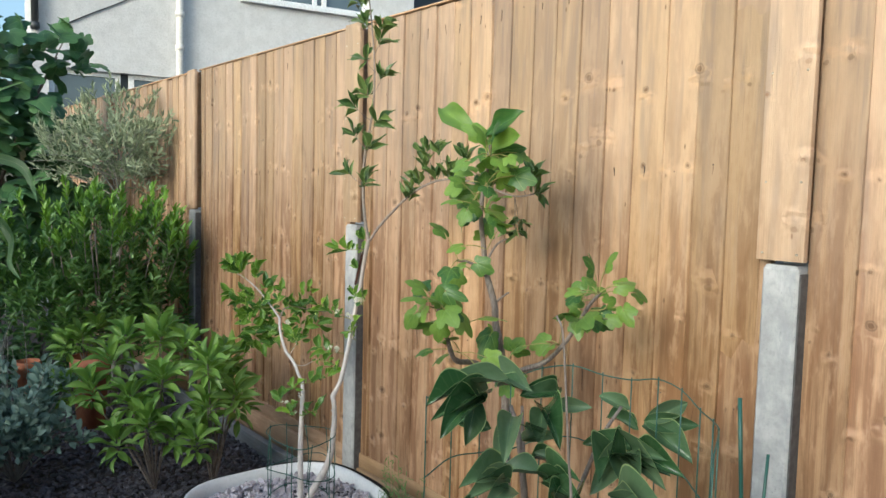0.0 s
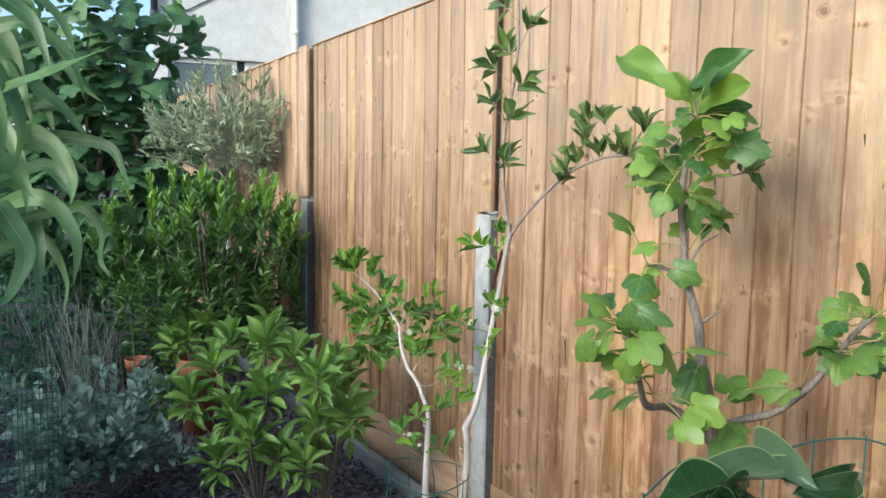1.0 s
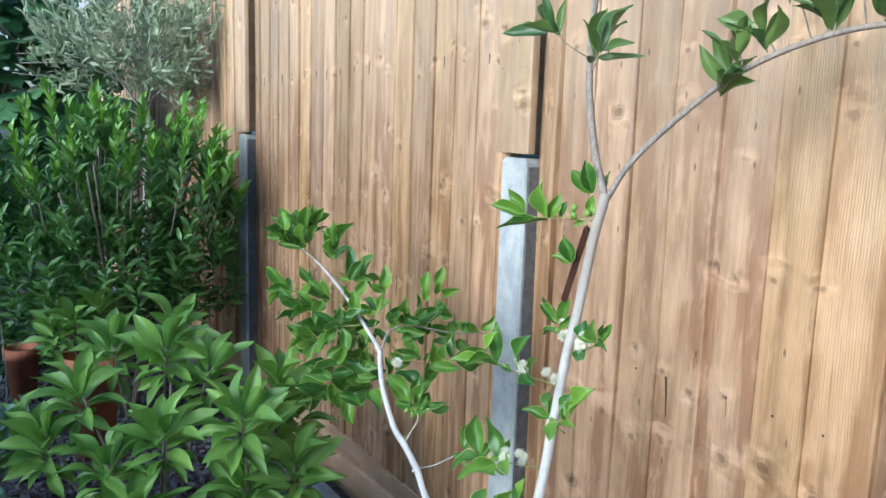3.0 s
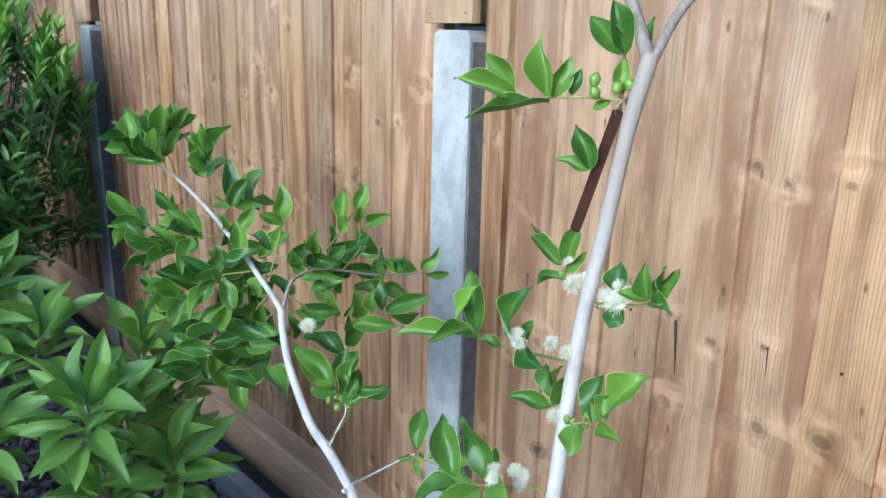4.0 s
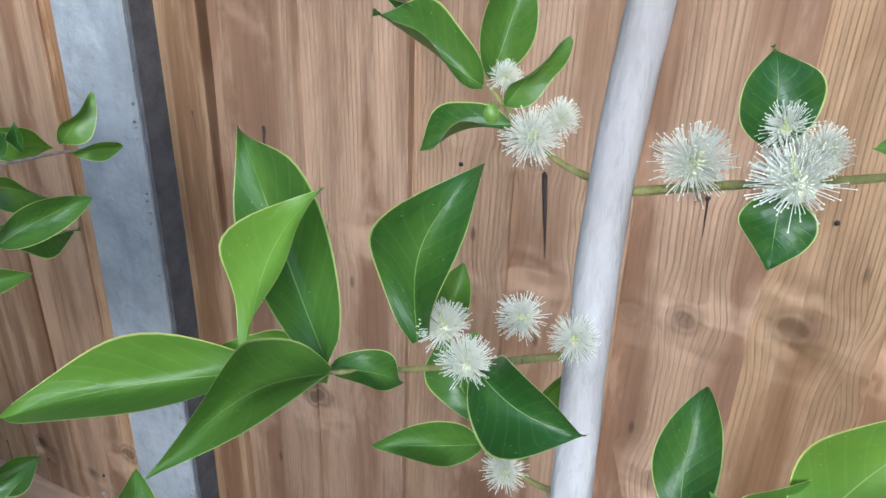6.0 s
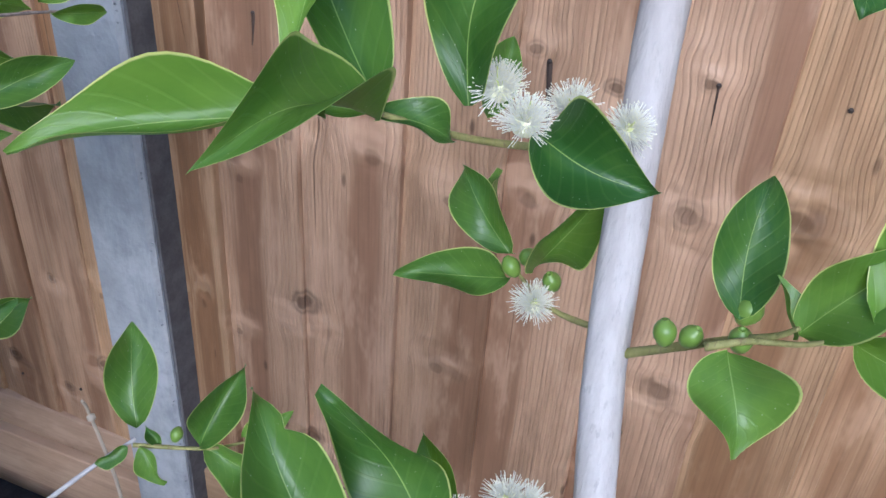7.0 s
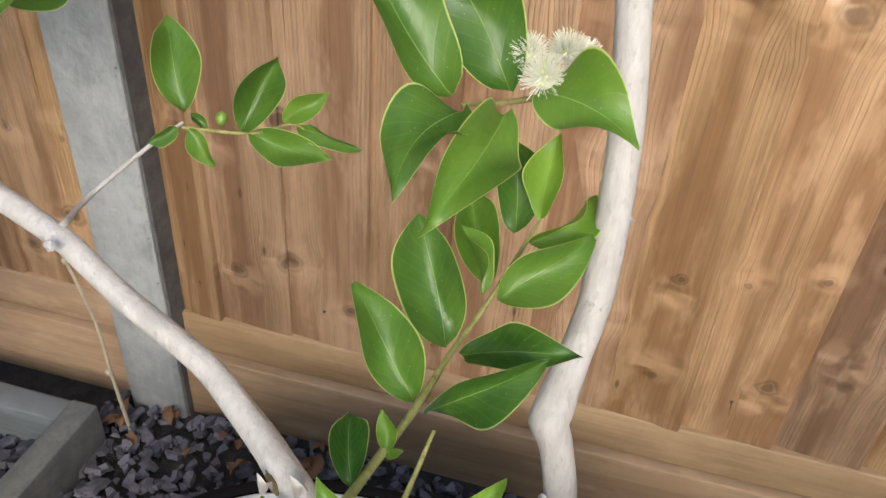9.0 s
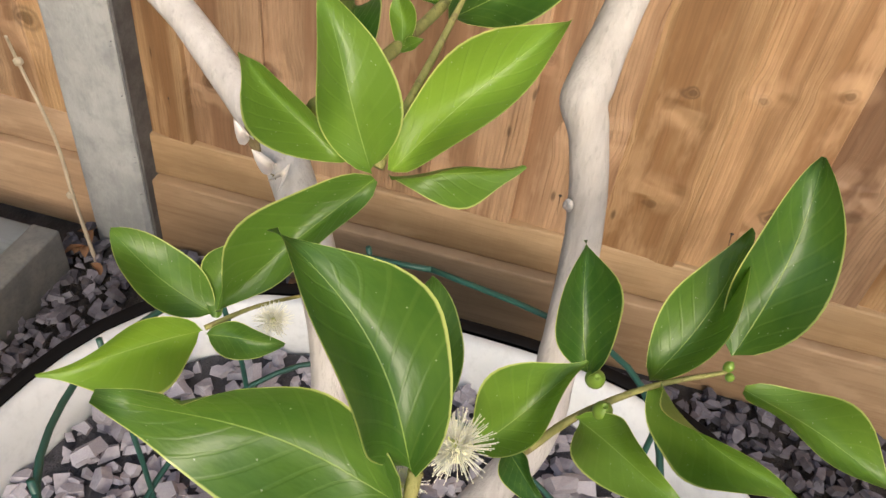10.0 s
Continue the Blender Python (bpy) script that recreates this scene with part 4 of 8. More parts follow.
def twig(pts, r0, r1, material):
    return part("twig", tube(bmesh.new(), pts, r0, r1 * 0.55, 8, 6, 0.1, rng), material, tree)


def stamens(name, seed):
    """Pom-pom of fine stamens with tiny cream heads, radius 1, on the upper side of its centre."""
    r = random.Random(seed)
    bm = bmesh.new()
    for _ in range(430):
        d = ball_dir(r)
        if d.z < -0.35:
            d.z = -d.z
        d = (d + Vector((0, 0, 0.3))).normalized()
        ln = r.uniform(0.6, 1.05)
        side = d.orthogonal().normalized()
        bend = side * r.uniform(-0.2, 0.2) + d.cross(side) * r.uniform(-0.2, 0.2)
        pts = [d * 0.1, d * ln * 0.6 + bend * 0.4, d * ln + bend]
        a, b = side, d.cross(side)
        rows = [[bm.verts.new(p + (a * math.cos(k * 2.094) + b * math.sin(k * 2.094)) * 0.0135 * w) for k in range(3)] for p, w in zip(pts, (1.3, 1.0, 0.8))]
        for lo, hi in zip(rows, rows[1:]):
            for k in range(3):
                bm.faces.new((lo[k], lo[(k + 1) % 3], hi[(k + 1) % 3], hi[k]))
        c = pts[2] + d * 0.012
        top, low = bm.verts.new(c + d * 0.026), bm.verts.new(c - d * 0.026)
        eq = [bm.verts.new(c + (a * math.cos(k * 2.094) + b * math.sin(k * 2.094)) * 0.030) for k in range(3)]
        for k in range(3):
            bm.faces.new((top, eq[k], eq[(k + 1) % 3])).material_index = 1
            bm.faces.new((low, eq[(k + 1) % 3], eq[k])).material_index = 1
    me = mesh_of(name, bm, STAMEN, False)
    me.materials.append(ANTHER)
    return me


POMPOM = [stamens("blossom", s) for s in range(3)]
heart = bmesh.new()
bmesh.ops.create_icosphere(heart, subdivisions=2, radius=0.42, matrix=Matrix.Diagonal((1, 1, 0.8, 1)))
for v in heart.verts:
    v.co *= 1 + 0.14 * noise.noise(v.co * 9)
HEART = mesh_of("blossom_heart", heart, FLOWER_HEART)
pis = bmesh.new()
bmesh.ops.create_icosphere(pis, subdivisions=2, radius=0.15, matrix=Matrix.Translation((0, 0, 0.32)))
tube(pis, [(0, 0, 0.4), (0.03, 0, 0.7), (0.05, 0.02, 0.95)], 0.035, 0.025, 6, 3)
PISTIL = mesh_of("pistil", pis, PISTIL_GREEN)


def bud_mesh():
    bm = lathe([(0.02, -1.0), (0.3, -0.98), (0.62, -0.75), (0.9, -0.3), (1.0, 0.1), (0.92, 0.5), (0.66, 0.85), (0.42, 0.98), (0.36, 1.12), (0.22, 1.12), (0.18, 0.98), (0.02, 0.96)], 14)
    return mesh_of("bud", bm, BUD_GREEN)


BUD = bud_mesh()


def flower(place, radius, facing):
    count[0] += 1
    m = Matrix.Translation(place) @ (Vector(facing) + Vector((rng.uniform(-0.5, 0.5), rng.uniform(-0.5, 0.5), 0.4))).to_track_quat("Z", "Y").to_matrix().to_4x4() @ Matrix.Diagonal((radius, radius, radius, 1))
    f = obj("blossom", POMPOM[count[0] % 3], tree, "white powder-puff blossom of fine stamens", m)
    obj("blossom_heart", HEART, f, "", m)
    obj("pistil", PISTIL, f, "pale yellow-green centre", m)


def bud(place, radius):
    m = Matrix.Translation(place) @ Euler((rng.uniform(-0.7, 0.7), rng.uniform(-0.7, 0.7), 0)).to_matrix().to_4x4() @ Matrix.Diagonal((radius, radius, radius * 1.15, 1))
    obj("bud", BUD, tree, "round green bud", m)


# upper flowering twig
twig([(1.674, 2.364, 0.903), (1.669, 2.38, 0.911), (1.662, 2.394, 0.926), (1.662, 2.405, 0.937)], 0.0016, 0.0011, GREEN_TWIG)
leaf((1.663, 2.404, 0.938), (1.672, 2.397, 0.976), 0.023, (-0.93, -0.328, 0.167))
leaf((1.661, 2.406, 0.936), (1.658, 2.447, 0.959), 0.016, (-0.65, -0.413, 0.638))
leaf((1.666, 2.413, 0.946), (1.667, 2.454, 0.966), 0.011, (-0.992, 0.078, -0.096))
leaf((1.656, 2.396, 0.931), (1.659, 2.375, 0.955), 0.011, (-0.722, -0.564, -0.4))
leaf((1.655, 2.393, 0.926), (1.644, 2.423, 0.915), 0.013, (-0.667, 0.036, 0.744))
flower((1.663, 2.399, 0.939), 0.0069, (-0.904, -0.333, 0.266))
flower((1.658, 2.386, 0.921), 0.0116, (-0.899, -0.3, 0.318))
flower((1.661, 2.378, 0.928), 0.0079, (-0.912, -0.278, 0.301))
bud((1.655, 2.4, 0.928), 0.0034)
# twig with three blossoms
twig([(1.65, 2.352, 0.91), (1.639, 2.321, 0.922), (1.62, 2.29, 0.936), (1.614, 2.273, 0.944), (1.613, 2.264, 0.953)], 0.0017, 0.0012, GREEN_TWIG)
leaf((1.62, 2.31, 0.941), (1.628, 2.315, 0.966), 0.020, (-0.954, -0.112, 0.278), 0.0, 0.0, 0.5)
leaf((1.617, 2.306, 0.931), (1.605, 2.305, 0.914), 0.019, (-0.79, -0.078, 0.609), 0.0, 0.0, 0.5)
flower((1.642, 2.331, 0.926), 0.0131, (-0.929, -0.158, 0.333))
flower((1.622, 2.308, 0.946), 0.0084, (-0.95, -0.096, 0.298))
flower((1.621, 2.299, 0.942), 0.0075, (-0.948, -0.065, 0.311))
flower((1.615, 2.303, 0.934), 0.0127, (-0.936, -0.08, 0.341))
leaf((1.607, 2.271, 0.948), (1.592, 2.291, 0.953), 0.017, (-0.593, -0.6, 0.537))
leaf((1.607, 2.27, 0.948), (1.604, 2.276, 0.979), 0.027, (-0.947, -0.318, -0.04))
leaf((1.608, 2.267, 0.949), (1.608, 2.261, 0.979), 0.019, (-0.904, 0.42, 0.076))
leaf((1.609, 2.267, 0.952), (1.61, 2.248, 0.978), 0.013, (-0.758, -0.54, -0.367))
leaf((1.607, 2.27, 0.947), (1.601, 2.245, 0.945), 0.015, (-0.615, 0.063, 0.786))
leaf((1.608, 2.268, 0.948), (1.606, 2.251, 0.965), 0.016, (-0.976, -0.097, -0.193))
# long twig with the folded leaves
twig([(1.634, 2.355, 0.855), (1.606, 2.369, 0.866), (1.576, 2.389, 0.876), (1.546, 2.402, 0.89)], 0.0017, 0.0012, GREEN_TWIG)
leaf((1.575, 2.391, 0.885), (1.589, 2.379, 0.935), 0.022, (-0.964, -0.059, 0.26), 0.32)
leaf((1.593, 2.391, 0.876), (1.604, 2.389, 0.897), 0.010, (-0.852, -0.286, 0.439))
leaf((1.573, 2.372, 0.882), (1.565, 2.34, 0.877), 0.021, (-0.786, 0.105, 0.609), -0.12)
leaf((1.547, 2.403, 0.892), (1.572, 2.443, 0.941), 0.020, (-0.592, -0.453, 0.667), 0.0)
leaf((1.534, 2.418, 0.899), (1.545, 2.402, 0.94), 0.014, (-0.937, 0.152, 0.315), 0.36, young=True)
leaf((1.546, 2.402, 0.89), (1.496, 2.413, 0.894), 0.016, (-0.3, -0.521, 0.78), -0.25)
leaf((1.551, 2.405, 0.888), (1.544, 2.436, 0.888), 0.009, (-0.465, -0.105, 0.879))
leaf((1.549, 2.404, 0.889), (1.563, 2.389, 0.88), 0.012, (-0.304, -0.712, 0.633))
leaf((1.543, 2.414, 0.889), (1.506, 2.472, 0.881), 0.018, (-0.3, -0.637, 0.70), -0.14, young=True)
flower((1.579, 2.384, 0.889), 0.0083, (-0.836, -0.283, 0.47))
flower((1.572, 2.375, 0.884), 0.0085, (-0.826, -0.247, 0.507))
flower((1.615, 2.372, 0.876), 0.0088, (-0.869, -0.192, 0.457))
flower((1.616, 2.355, 0.872), 0.0088, (-0.872, -0.123, 0.473))
# small twig with green buds and one blossom
twig([(1.637, 2.353, 0.787), (1.637, 2.371, 0.79), (1.641, 2.385, 0.797), (1.645, 2.392, 0.802)], 0.0014, 0.0009, GREEN_TWIG)
leaf((1.642, 2.391, 0.796), (1.616, 2.427, 0.803), 0.016, (-0.522, -0.51, 0.684))
leaf((1.646, 2.393, 0.804), (1.664, 2.421, 0.828), 0.026, (-0.857, 0.135, 0.497))
leaf((1.642, 2.382, 0.802), (1.629, 2.359, 0.847), 0.018, (-0.95, -0.072, -0.305))
leaf((1.655, 2.394, 0.799), (1.677, 2.41, 0.824), 0.016, (-0.768, 0.541, 0.342))
bud((1.64, 2.39, 0.802), 0.0036)
bud((1.643, 2.385, 0.806), 0.0036)
bud((1.64, 2.374, 0.8), 0.0036)
flower((1.635, 2.379, 0.792), 0.0096, (-0.88, -0.156, 0.45))
# budded twig on the other side of the stem
twig([(1.608, 2.344, 0.799), (1.599, 2.327, 0.814), (1.593, 2.314, 0.825), (1.585, 2.304, 0.835), (1.58, 2.3, 0.842)], 0.0018, 0.0012, GREEN_TWIG)
leaf((1.59, 2.313, 0.834), (1.614, 2.313, 0.868), 0.025, (-0.811, -0.035, 0.584))
leaf((1.586, 2.314, 0.826), (1.565, 2.306, 0.808), 0.024, (-0.62, -0.048, 0.78), 0.0, 0.0, 0.6)
leaf((1.586, 2.299, 0.836), (1.59, 2.275, 0.869), 0.027, (-0.932, 0.231, 0.278))
leaf((1.58, 2.284, 0.848), (1.594, 2.255, 0.893), 0.027, (-0.894, 0.212, 0.395), 0.12, young=True)
leaf((1.584, 2.299, 0.836), (1.589, 2.307, 0.851), 0.007, (-0.569, -0.61, 0.552))
bud((1.591, 2.331, 0.823), 0.0035)
bud((1.591, 2.324, 0.824), 0.0033)
bud((1.594, 2.311, 0.835), 0.0038)
bud((1.591, 2.311, 0.827), 0.0035)
# twig with the paired broad leaves
twig([(1.582, 2.343, 0.749), (1.578, 2.351, 0.749), (1.539, 2.378, 0.755), (1.52, 2.391, 0.76)], 0.0017, 0.0012, GREEN_TWIG)
leaf((1.521, 2.395, 0.762), (1.536, 2.434, 0.807), 0.025, (-0.653, -0.449, 0.61), 0.16, -0.5, 0.6)
leaf((1.541, 2.379, 0.758), (1.541, 2.417, 0.807), 0.028, (-0.889, -0.364, 0.276), -0.16, 0.0, 0.6)
leaf((1.555, 2.376, 0.761), (1.568, 2.395, 0.778), 0.016, (-0.832, 0.115, 0.543), young=True)
leaf((1.541, 2.369, 0.76), (1.518, 2.334, 0.758), 0.024, (-0.563, 0.338, 0.754), 0.05, 0.0, 0.5)
leaf((1.519, 2.39, 0.759), (1.472, 2.399, 0.754), 0.022, (-0.235, -0.127, 0.96), -0.15, 0.0, 0.7)
leaf((1.533, 2.378, 0.754), (1.476, 2.39, 0.74), 0.021, (-0.304, -0.502, 0.81))
flower((1.548, 2.375, 0.769), 0.0077, (-0.796, -0.183, 0.577))
flower((1.541, 2.368, 0.764), 0.0092, (-0.779, -0.154, 0.608))
flower((1.565, 2.364, 0.765), 0.0089, (-0.82, -0.126, 0.559))
flower((1.568, 2.358, 0.763), 0.0079, (-0.823, -0.097, 0.559))
flower((1.563, 2.357, 0.756), 0.0075, (-0.804, -0.095, 0.587))
# side shoot on the leaning branch
twig([(1.516, 2.557, 0.676), (1.556, 2.574, 0.665), (1.581, 2.557, 0.681), (1.594, 2.544, 0.691)], 0.0016, 0.0014, BARK)
twig([(1.592, 2.544, 0.689), (1.609, 2.517, 0.683), (1.617, 2.498, 0.688), (1.614, 2.49, 0.688)], 0.0011, 0.0008, GREEN_TWIG)
leaf((1.597, 2.545, 0.695), (1.623, 2.564, 0.732), 0.025, (-0.544, -0.517, 0.661))
leaf((1.593, 2.541, 0.689), (1.592, 2.529, 0.67), 0.016, (-0.929, -0.29, 0.231))
leaf((1.589, 2.544, 0.69), (1.578, 2.554, 0.685), 0.014, (-0.693, -0.718, 0.068))
leaf((1.609, 2.521, 0.682), (1.636, 2.511, 0.715), 0.020, (-0.746, -0.47, 0.472))
leaf((1.609, 2.517, 0.683), (1.608, 2.473, 0.678), 0.017, (-0.868, -0.045, 0.494))
leaf((1.618, 2.496, 0.686), (1.612, 2.46, 0.682), 0.009, (-0.979, 0.156, 0.127))
leaf((1.599, 2.535, 0.685), (1.601, 2.544, 0.693), 0.007, (-0.595, -0.435, 0.676))
leaf((1.618, 2.503, 0.688), (1.629, 2.482, 0.702), 0.016, (-0.908, -0.237, 0.345))
bud((1.604, 2.529, 0.691), 0.0030)
# leafy shoot rising from the base
twig([(1.424, 2.405, 0.653), (1.448, 2.402, 0.649), (1.486, 2.392, 0.653), (1.509, 2.386, 0.66), (1.533, 2.377, 0.67), (1.563, 2.367, 0.685), (1.569, 2.363, 0.694)], 0.0022, 0.001, GREEN_TWIG)
leaf((1.489, 2.393, 0.653), (1.509, 2.424, 0.687), 0.020, (-0.607, -0.374, 0.701))
leaf((1.513, 2.388, 0.661), (1.54, 2.41, 0.702), 0.029, (-0.824, -0.025, 0.566))
leaf((1.555, 2.379, 0.662), (1.585, 2.398, 0.693), 0.018, (-0.694, -0.048, 0.719))
leaf((1.565, 2.373, 0.685), (1.591, 2.384, 0.717), 0.023, (-0.709, -0.228, 0.667))
leaf((1.566, 2.364, 0.693), (1.575, 2.362, 0.729), 0.015, (-0.926, 0.296, 0.236), young=True)
leaf((1.562, 2.366, 0.683), (1.587, 2.342, 0.698), 0.015, (-0.734, -0.597, 0.325), young=True)
leaf((1.539, 2.374, 0.668), (1.563, 2.34, 0.691), 0.026, (-0.846, -0.276, 0.456))
leaf((1.514, 2.382, 0.658), (1.509, 2.337, 0.675), 0.017, (-0.55, 0.338, 0.764))
leaf((1.487, 2.388, 0.651), (1.494, 2.348, 0.683), 0.019, (-0.965, 0.051, 0.256))
leaf((1.45, 2.403, 0.648), (1.475, 2.413, 0.657), 0.015, (-0.304, -0.113, 0.946))
leaf((1.465, 2.396, 0.651), (1.473, 2.401, 0.663), 0.009, (-0.737, -0.275, 0.617), young=True)
leaf((1.464, 2.396, 0.65), (1.464, 2.39, 0.655), 0.004, (-0.765, 0.396, 0.508))
leaf((1.533, 2.379, 0.675), (1.547, 2.393, 0.697), 0.008, (-0.36, -0.659, 0.661))
# low whorl close over the pot
leaf((1.416, 2.388, 0.645), (1.425, 2.403, 0.682), 0.017, (-0.781, -0.502, 0.371))
leaf((1.418, 2.384, 0.645), (1.443, 2.352, 0.679), 0.016, (-0.789, 0.007, 0.614), young=True)
leaf((1.418, 2.384, 0.643), (1.436, 2.354, 0.642), 0.011, (-0.86, -0.493, 0.135))
leaf((1.419, 2.394, 0.644), (1.429, 2.426, 0.66), 0.011, (-0.871, 0.017, 0.492))
leaf((1.415, 2.387, 0.644), (1.387, 2.415, 0.617), 0.013, (-0.641, 0.063, 0.765))
twig([(1.418, 2.387, 0.645), (1.426, 2.386, 0.651), (1.444, 2.382, 0.663), (1.461, 2.379, 0.673)], 0.0014, 0.0012, GREEN_TWIG)
# lower twig with pale blossom
twig([(1.439, 2.453, 0.541), (1.454, 2.44, 0.542), (1.473, 2.425, 0.536)], 0.001, 0.001, GREEN_TWIG)
leaf((1.444, 2.452, 0.544), (1.451, 2.492, 0.566), 0.023, (-0.39, -0.396, 0.831))
leaf((1.438, 2.454, 0.54), (1.398, 2.488, 0.547), 0.020, (-0.461, -0.67, 0.582), young=True)
leaf((1.438, 2.452, 0.539), (1.443, 2.425, 0.538), 0.015, (-0.737, -0.167, 0.655))
leaf((1.443, 2.451, 0.543), (1.466, 2.448, 0.564), 0.015, (-0.657, 0.157, 0.737))
flower((1.448, 2.431, 0.544), 0.0070, (-0.6, -0.301, 0.741))
# big leaves nearest the path
twig([(1.36, 2.359, 0.62), (1.357, 2.359, 0.612), (1.36, 2.36, 0.58)], 0.0016, 0.002, GREEN_TWIG)
leaf((1.36, 2.36, 0.62), (1.376, 2.393, 0.659), 0.0225, (-0.602, -0.459, 0.653), -0.18, 0.0, 0.7)
leaf((1.356, 2.361, 0.614), (1.344, 2.414, 0.639), 0.025, (-0.649, -0.439, 0.622), -0.12, -0.35, 0.8)
leaf((1.4, 2.361, 0.587), (1.43, 2.373, 0.604), 0.022, (-0.474, -0.117, 0.873))
leaf((1.389, 2.35, 0.59), (1.407, 2.329, 0.612), 0.017, (-0.618, 0.236, 0.75))
leaf((1.402, 2.342, 0.575), (1.389, 2.329, 0.573), 0.013, (-0.554, 0.46, 0.694))
flower((1.375, 2.353, 0.609), 0.0086, (-0.553, -0.037, 0.832))
flower((1.362, 2.362, 0.61), 0.0058, (-0.496, -0.093, 0.863))
# twig with open sprays of leaves
twig([(1.422, 2.335, 0.547), (1.426, 2.323, 0.566), (1.434, 2.305, 0.578), (1.441, 2.285, 0.585)], 0.0015, 0.0011, GREEN_TWIG)
leaf((1.434, 2.323, 0.576), (1.46, 2.333, 0.605), 0.018, (-0.739, -0.015, 0.674))
leaf((1.438, 2.305, 0.576), (1.473, 2.287, 0.614), 0.020, (-0.6, 0.341, 0.724))
leaf((1.446, 2.284, 0.587), (1.475, 2.277, 0.641), 0.024, (-0.858, 0.161, 0.488), -0.12)
leaf((1.436, 2.304, 0.577), (1.401, 2.269, 0.588), 0.015, (-0.594, 0.712, 0.374))
leaf((1.439, 2.279, 0.582), (1.415, 2.241, 0.584), 0.016, (-0.274, 0.22, 0.936))
leaf((1.424, 2.323, 0.567), (1.399, 2.295, 0.575), 0.021, (-0.453, 0.591, 0.668))
bud((1.433, 2.321, 0.576), 0.0031)
bud((1.425, 2.317, 0.572), 0.0031)
bud((1.442, 2.285, 0.586), 0.0016)
bud((1.44, 2.284, 0.584), 0.0014)
# twig beside the metal tag
twig([(1.665, 2.34, 1.097), (1.647, 2.372, 1.099), (1.626, 2.405, 1.097), (1.608, 2.433, 1.098)], 0.0014, 0.0009, GREEN_TWIG)
leaf((1.665, 2.356, 1.136), (1.647, 2.382, 1.167), 0.022, (-0.818, -0.575, 0.025))
leaf((1.666, 2.354, 1.137), (1.658, 2.367, 1.183), 0.022, (-0.707, -0.704, 0.075))
leaf((1.672, 2.346, 1.14), (1.679, 2.339, 1.168), 0.014, (-0.947, -0.279, 0.16))
leaf((1.664, 2.355, 1.102), (1.667, 2.356, 1.134), 0.020, (-0.809, -0.579, 0.102))
leaf((1.625, 2.404, 1.097), (1.621, 2.414, 1.154), 0.019, (-0.932, -0.362, 0.001))
leaf((1.627, 2.401, 1.097), (1.639, 2.392, 1.133), 0.026, (-0.639, -0.769, 0.028))
leaf((1.638, 2.389, 1.1), (1.645, 2.385, 1.123), 0.013, (-0.754, -0.644, 0.128))
leaf((1.625, 2.403, 1.095), (1.574, 2.457, 1.078), 0.015, (-0.625, -0.373, 0.686))
leaf((1.606, 2.426, 1.1), (1.568, 2.466, 1.113), 0.019, (-0.647, -0.694, 0.316))
leaf((1.603, 2.428, 1.1), (1.588, 2.449, 1.135), 0.024, (-0.729, -0.68, 0.079))
leaf((1.649, 2.373, 1.088), (1.661, 2.362, 1.097), 0.017, (-0.733, -0.667, 0.133))
leaf((1.646, 2.367, 1.036), (1.641, 2.385, 1.075), 0.026, (-0.787, -0.592, 0.172))
leaf((1.645, 2.368, 1.036), (1.629, 2.394, 1.044), 0.013, (-0.562, -0.543, 0.624))
bud((1.644, 2.369, 1.114), 0.0051)
bud((1.644, 2.368, 1.103), 0.0051)
bud((1.656, 2.354, 1.108), 0.0051)
bud((1.662, 2.345, 1.111), 0.0051)
# hanging twig below the leaning branch
twig([(1.496, 2.572, 0.725), (1.534, 2.587, 0.744), (1.548, 2.614, 0.755)], 0.0009, 0.0008, GREEN_TWIG)
leaf((1.542, 2.628, 0.758), (1.52, 2.675, 0.795), 0.028, (-0.417, -0.678, 0.606))
leaf((1.547, 2.624, 0.757), (1.577, 2.63, 0.794), 0.022, (-0.678, -0.381, 0.629))
leaf((1.549, 2.616, 0.748), (1.574, 2.621, 0.775), 0.020, (-0.38, -0.776, 0.503))
leaf((1.565, 2.605, 0.751), (1.594, 2.588, 0.755), 0.014, (-0.497, -0.867, 0.016))
leaf((1.544, 2.625, 0.755), (1.523, 2.644, 0.749), 0.015, (-0.663, -0.589, 0.462))
leaf((1.552, 2.613, 0.748), (1.573, 2.614, 0.764), 0.022, (-0.429, -0.667, 0.609))
bud((1.532, 2.622, 0.747), 0.0040)
bud((1.539, 2.617, 0.749), 0.0040)
bud((1.544, 2.611, 0.746), 0.0040)
bud((1.545, 2.605, 0.74), 0.0040)
flower((1.558, 2.709, 0.803), 0.0108, (-0.531, -0.752, 0.39))
# leaves round the fork of the leaning branch
twig([(1.555, 2.762, 0.811), (1.569, 2.769, 0.836), (1.586, 2.774, 0.846), (1.624, 2.772, 0.849), (1.706, 2.763, 0.827), (1.775, 2.753, 0.819), (1.813, 2.743, 0.814)], 0.003, 0.0011, BARK_UP)
twig([(1.652, 2.772, 0.841), (1.672, 2.774, 0.856), (1.686, 2.776, 0.87), (1.686, 2.781, 0.897)], 0.0013, 0.0008, GREEN_TWIG)
twig([(1.626, 2.774, 0.849), (1.639, 2.779, 0.876), (1.665, 2.783, 0.9), (1.683, 2.785, 0.921)], 0.0013, 0.0008, GREEN_TWIG)
twig([(1.563, 2.809, 0.834), (1.572, 2.806, 0.873), (1.581, 2.803, 0.913)], 0.0013, 0.0008, GREEN_TWIG)
twig([(1.714, 2.763, 0.825), (1.71, 2.757, 0.801), (1.703, 2.751, 0.776), (1.67, 2.753, 0.771)], 0.0013, 0.0008, GREEN_TWIG)
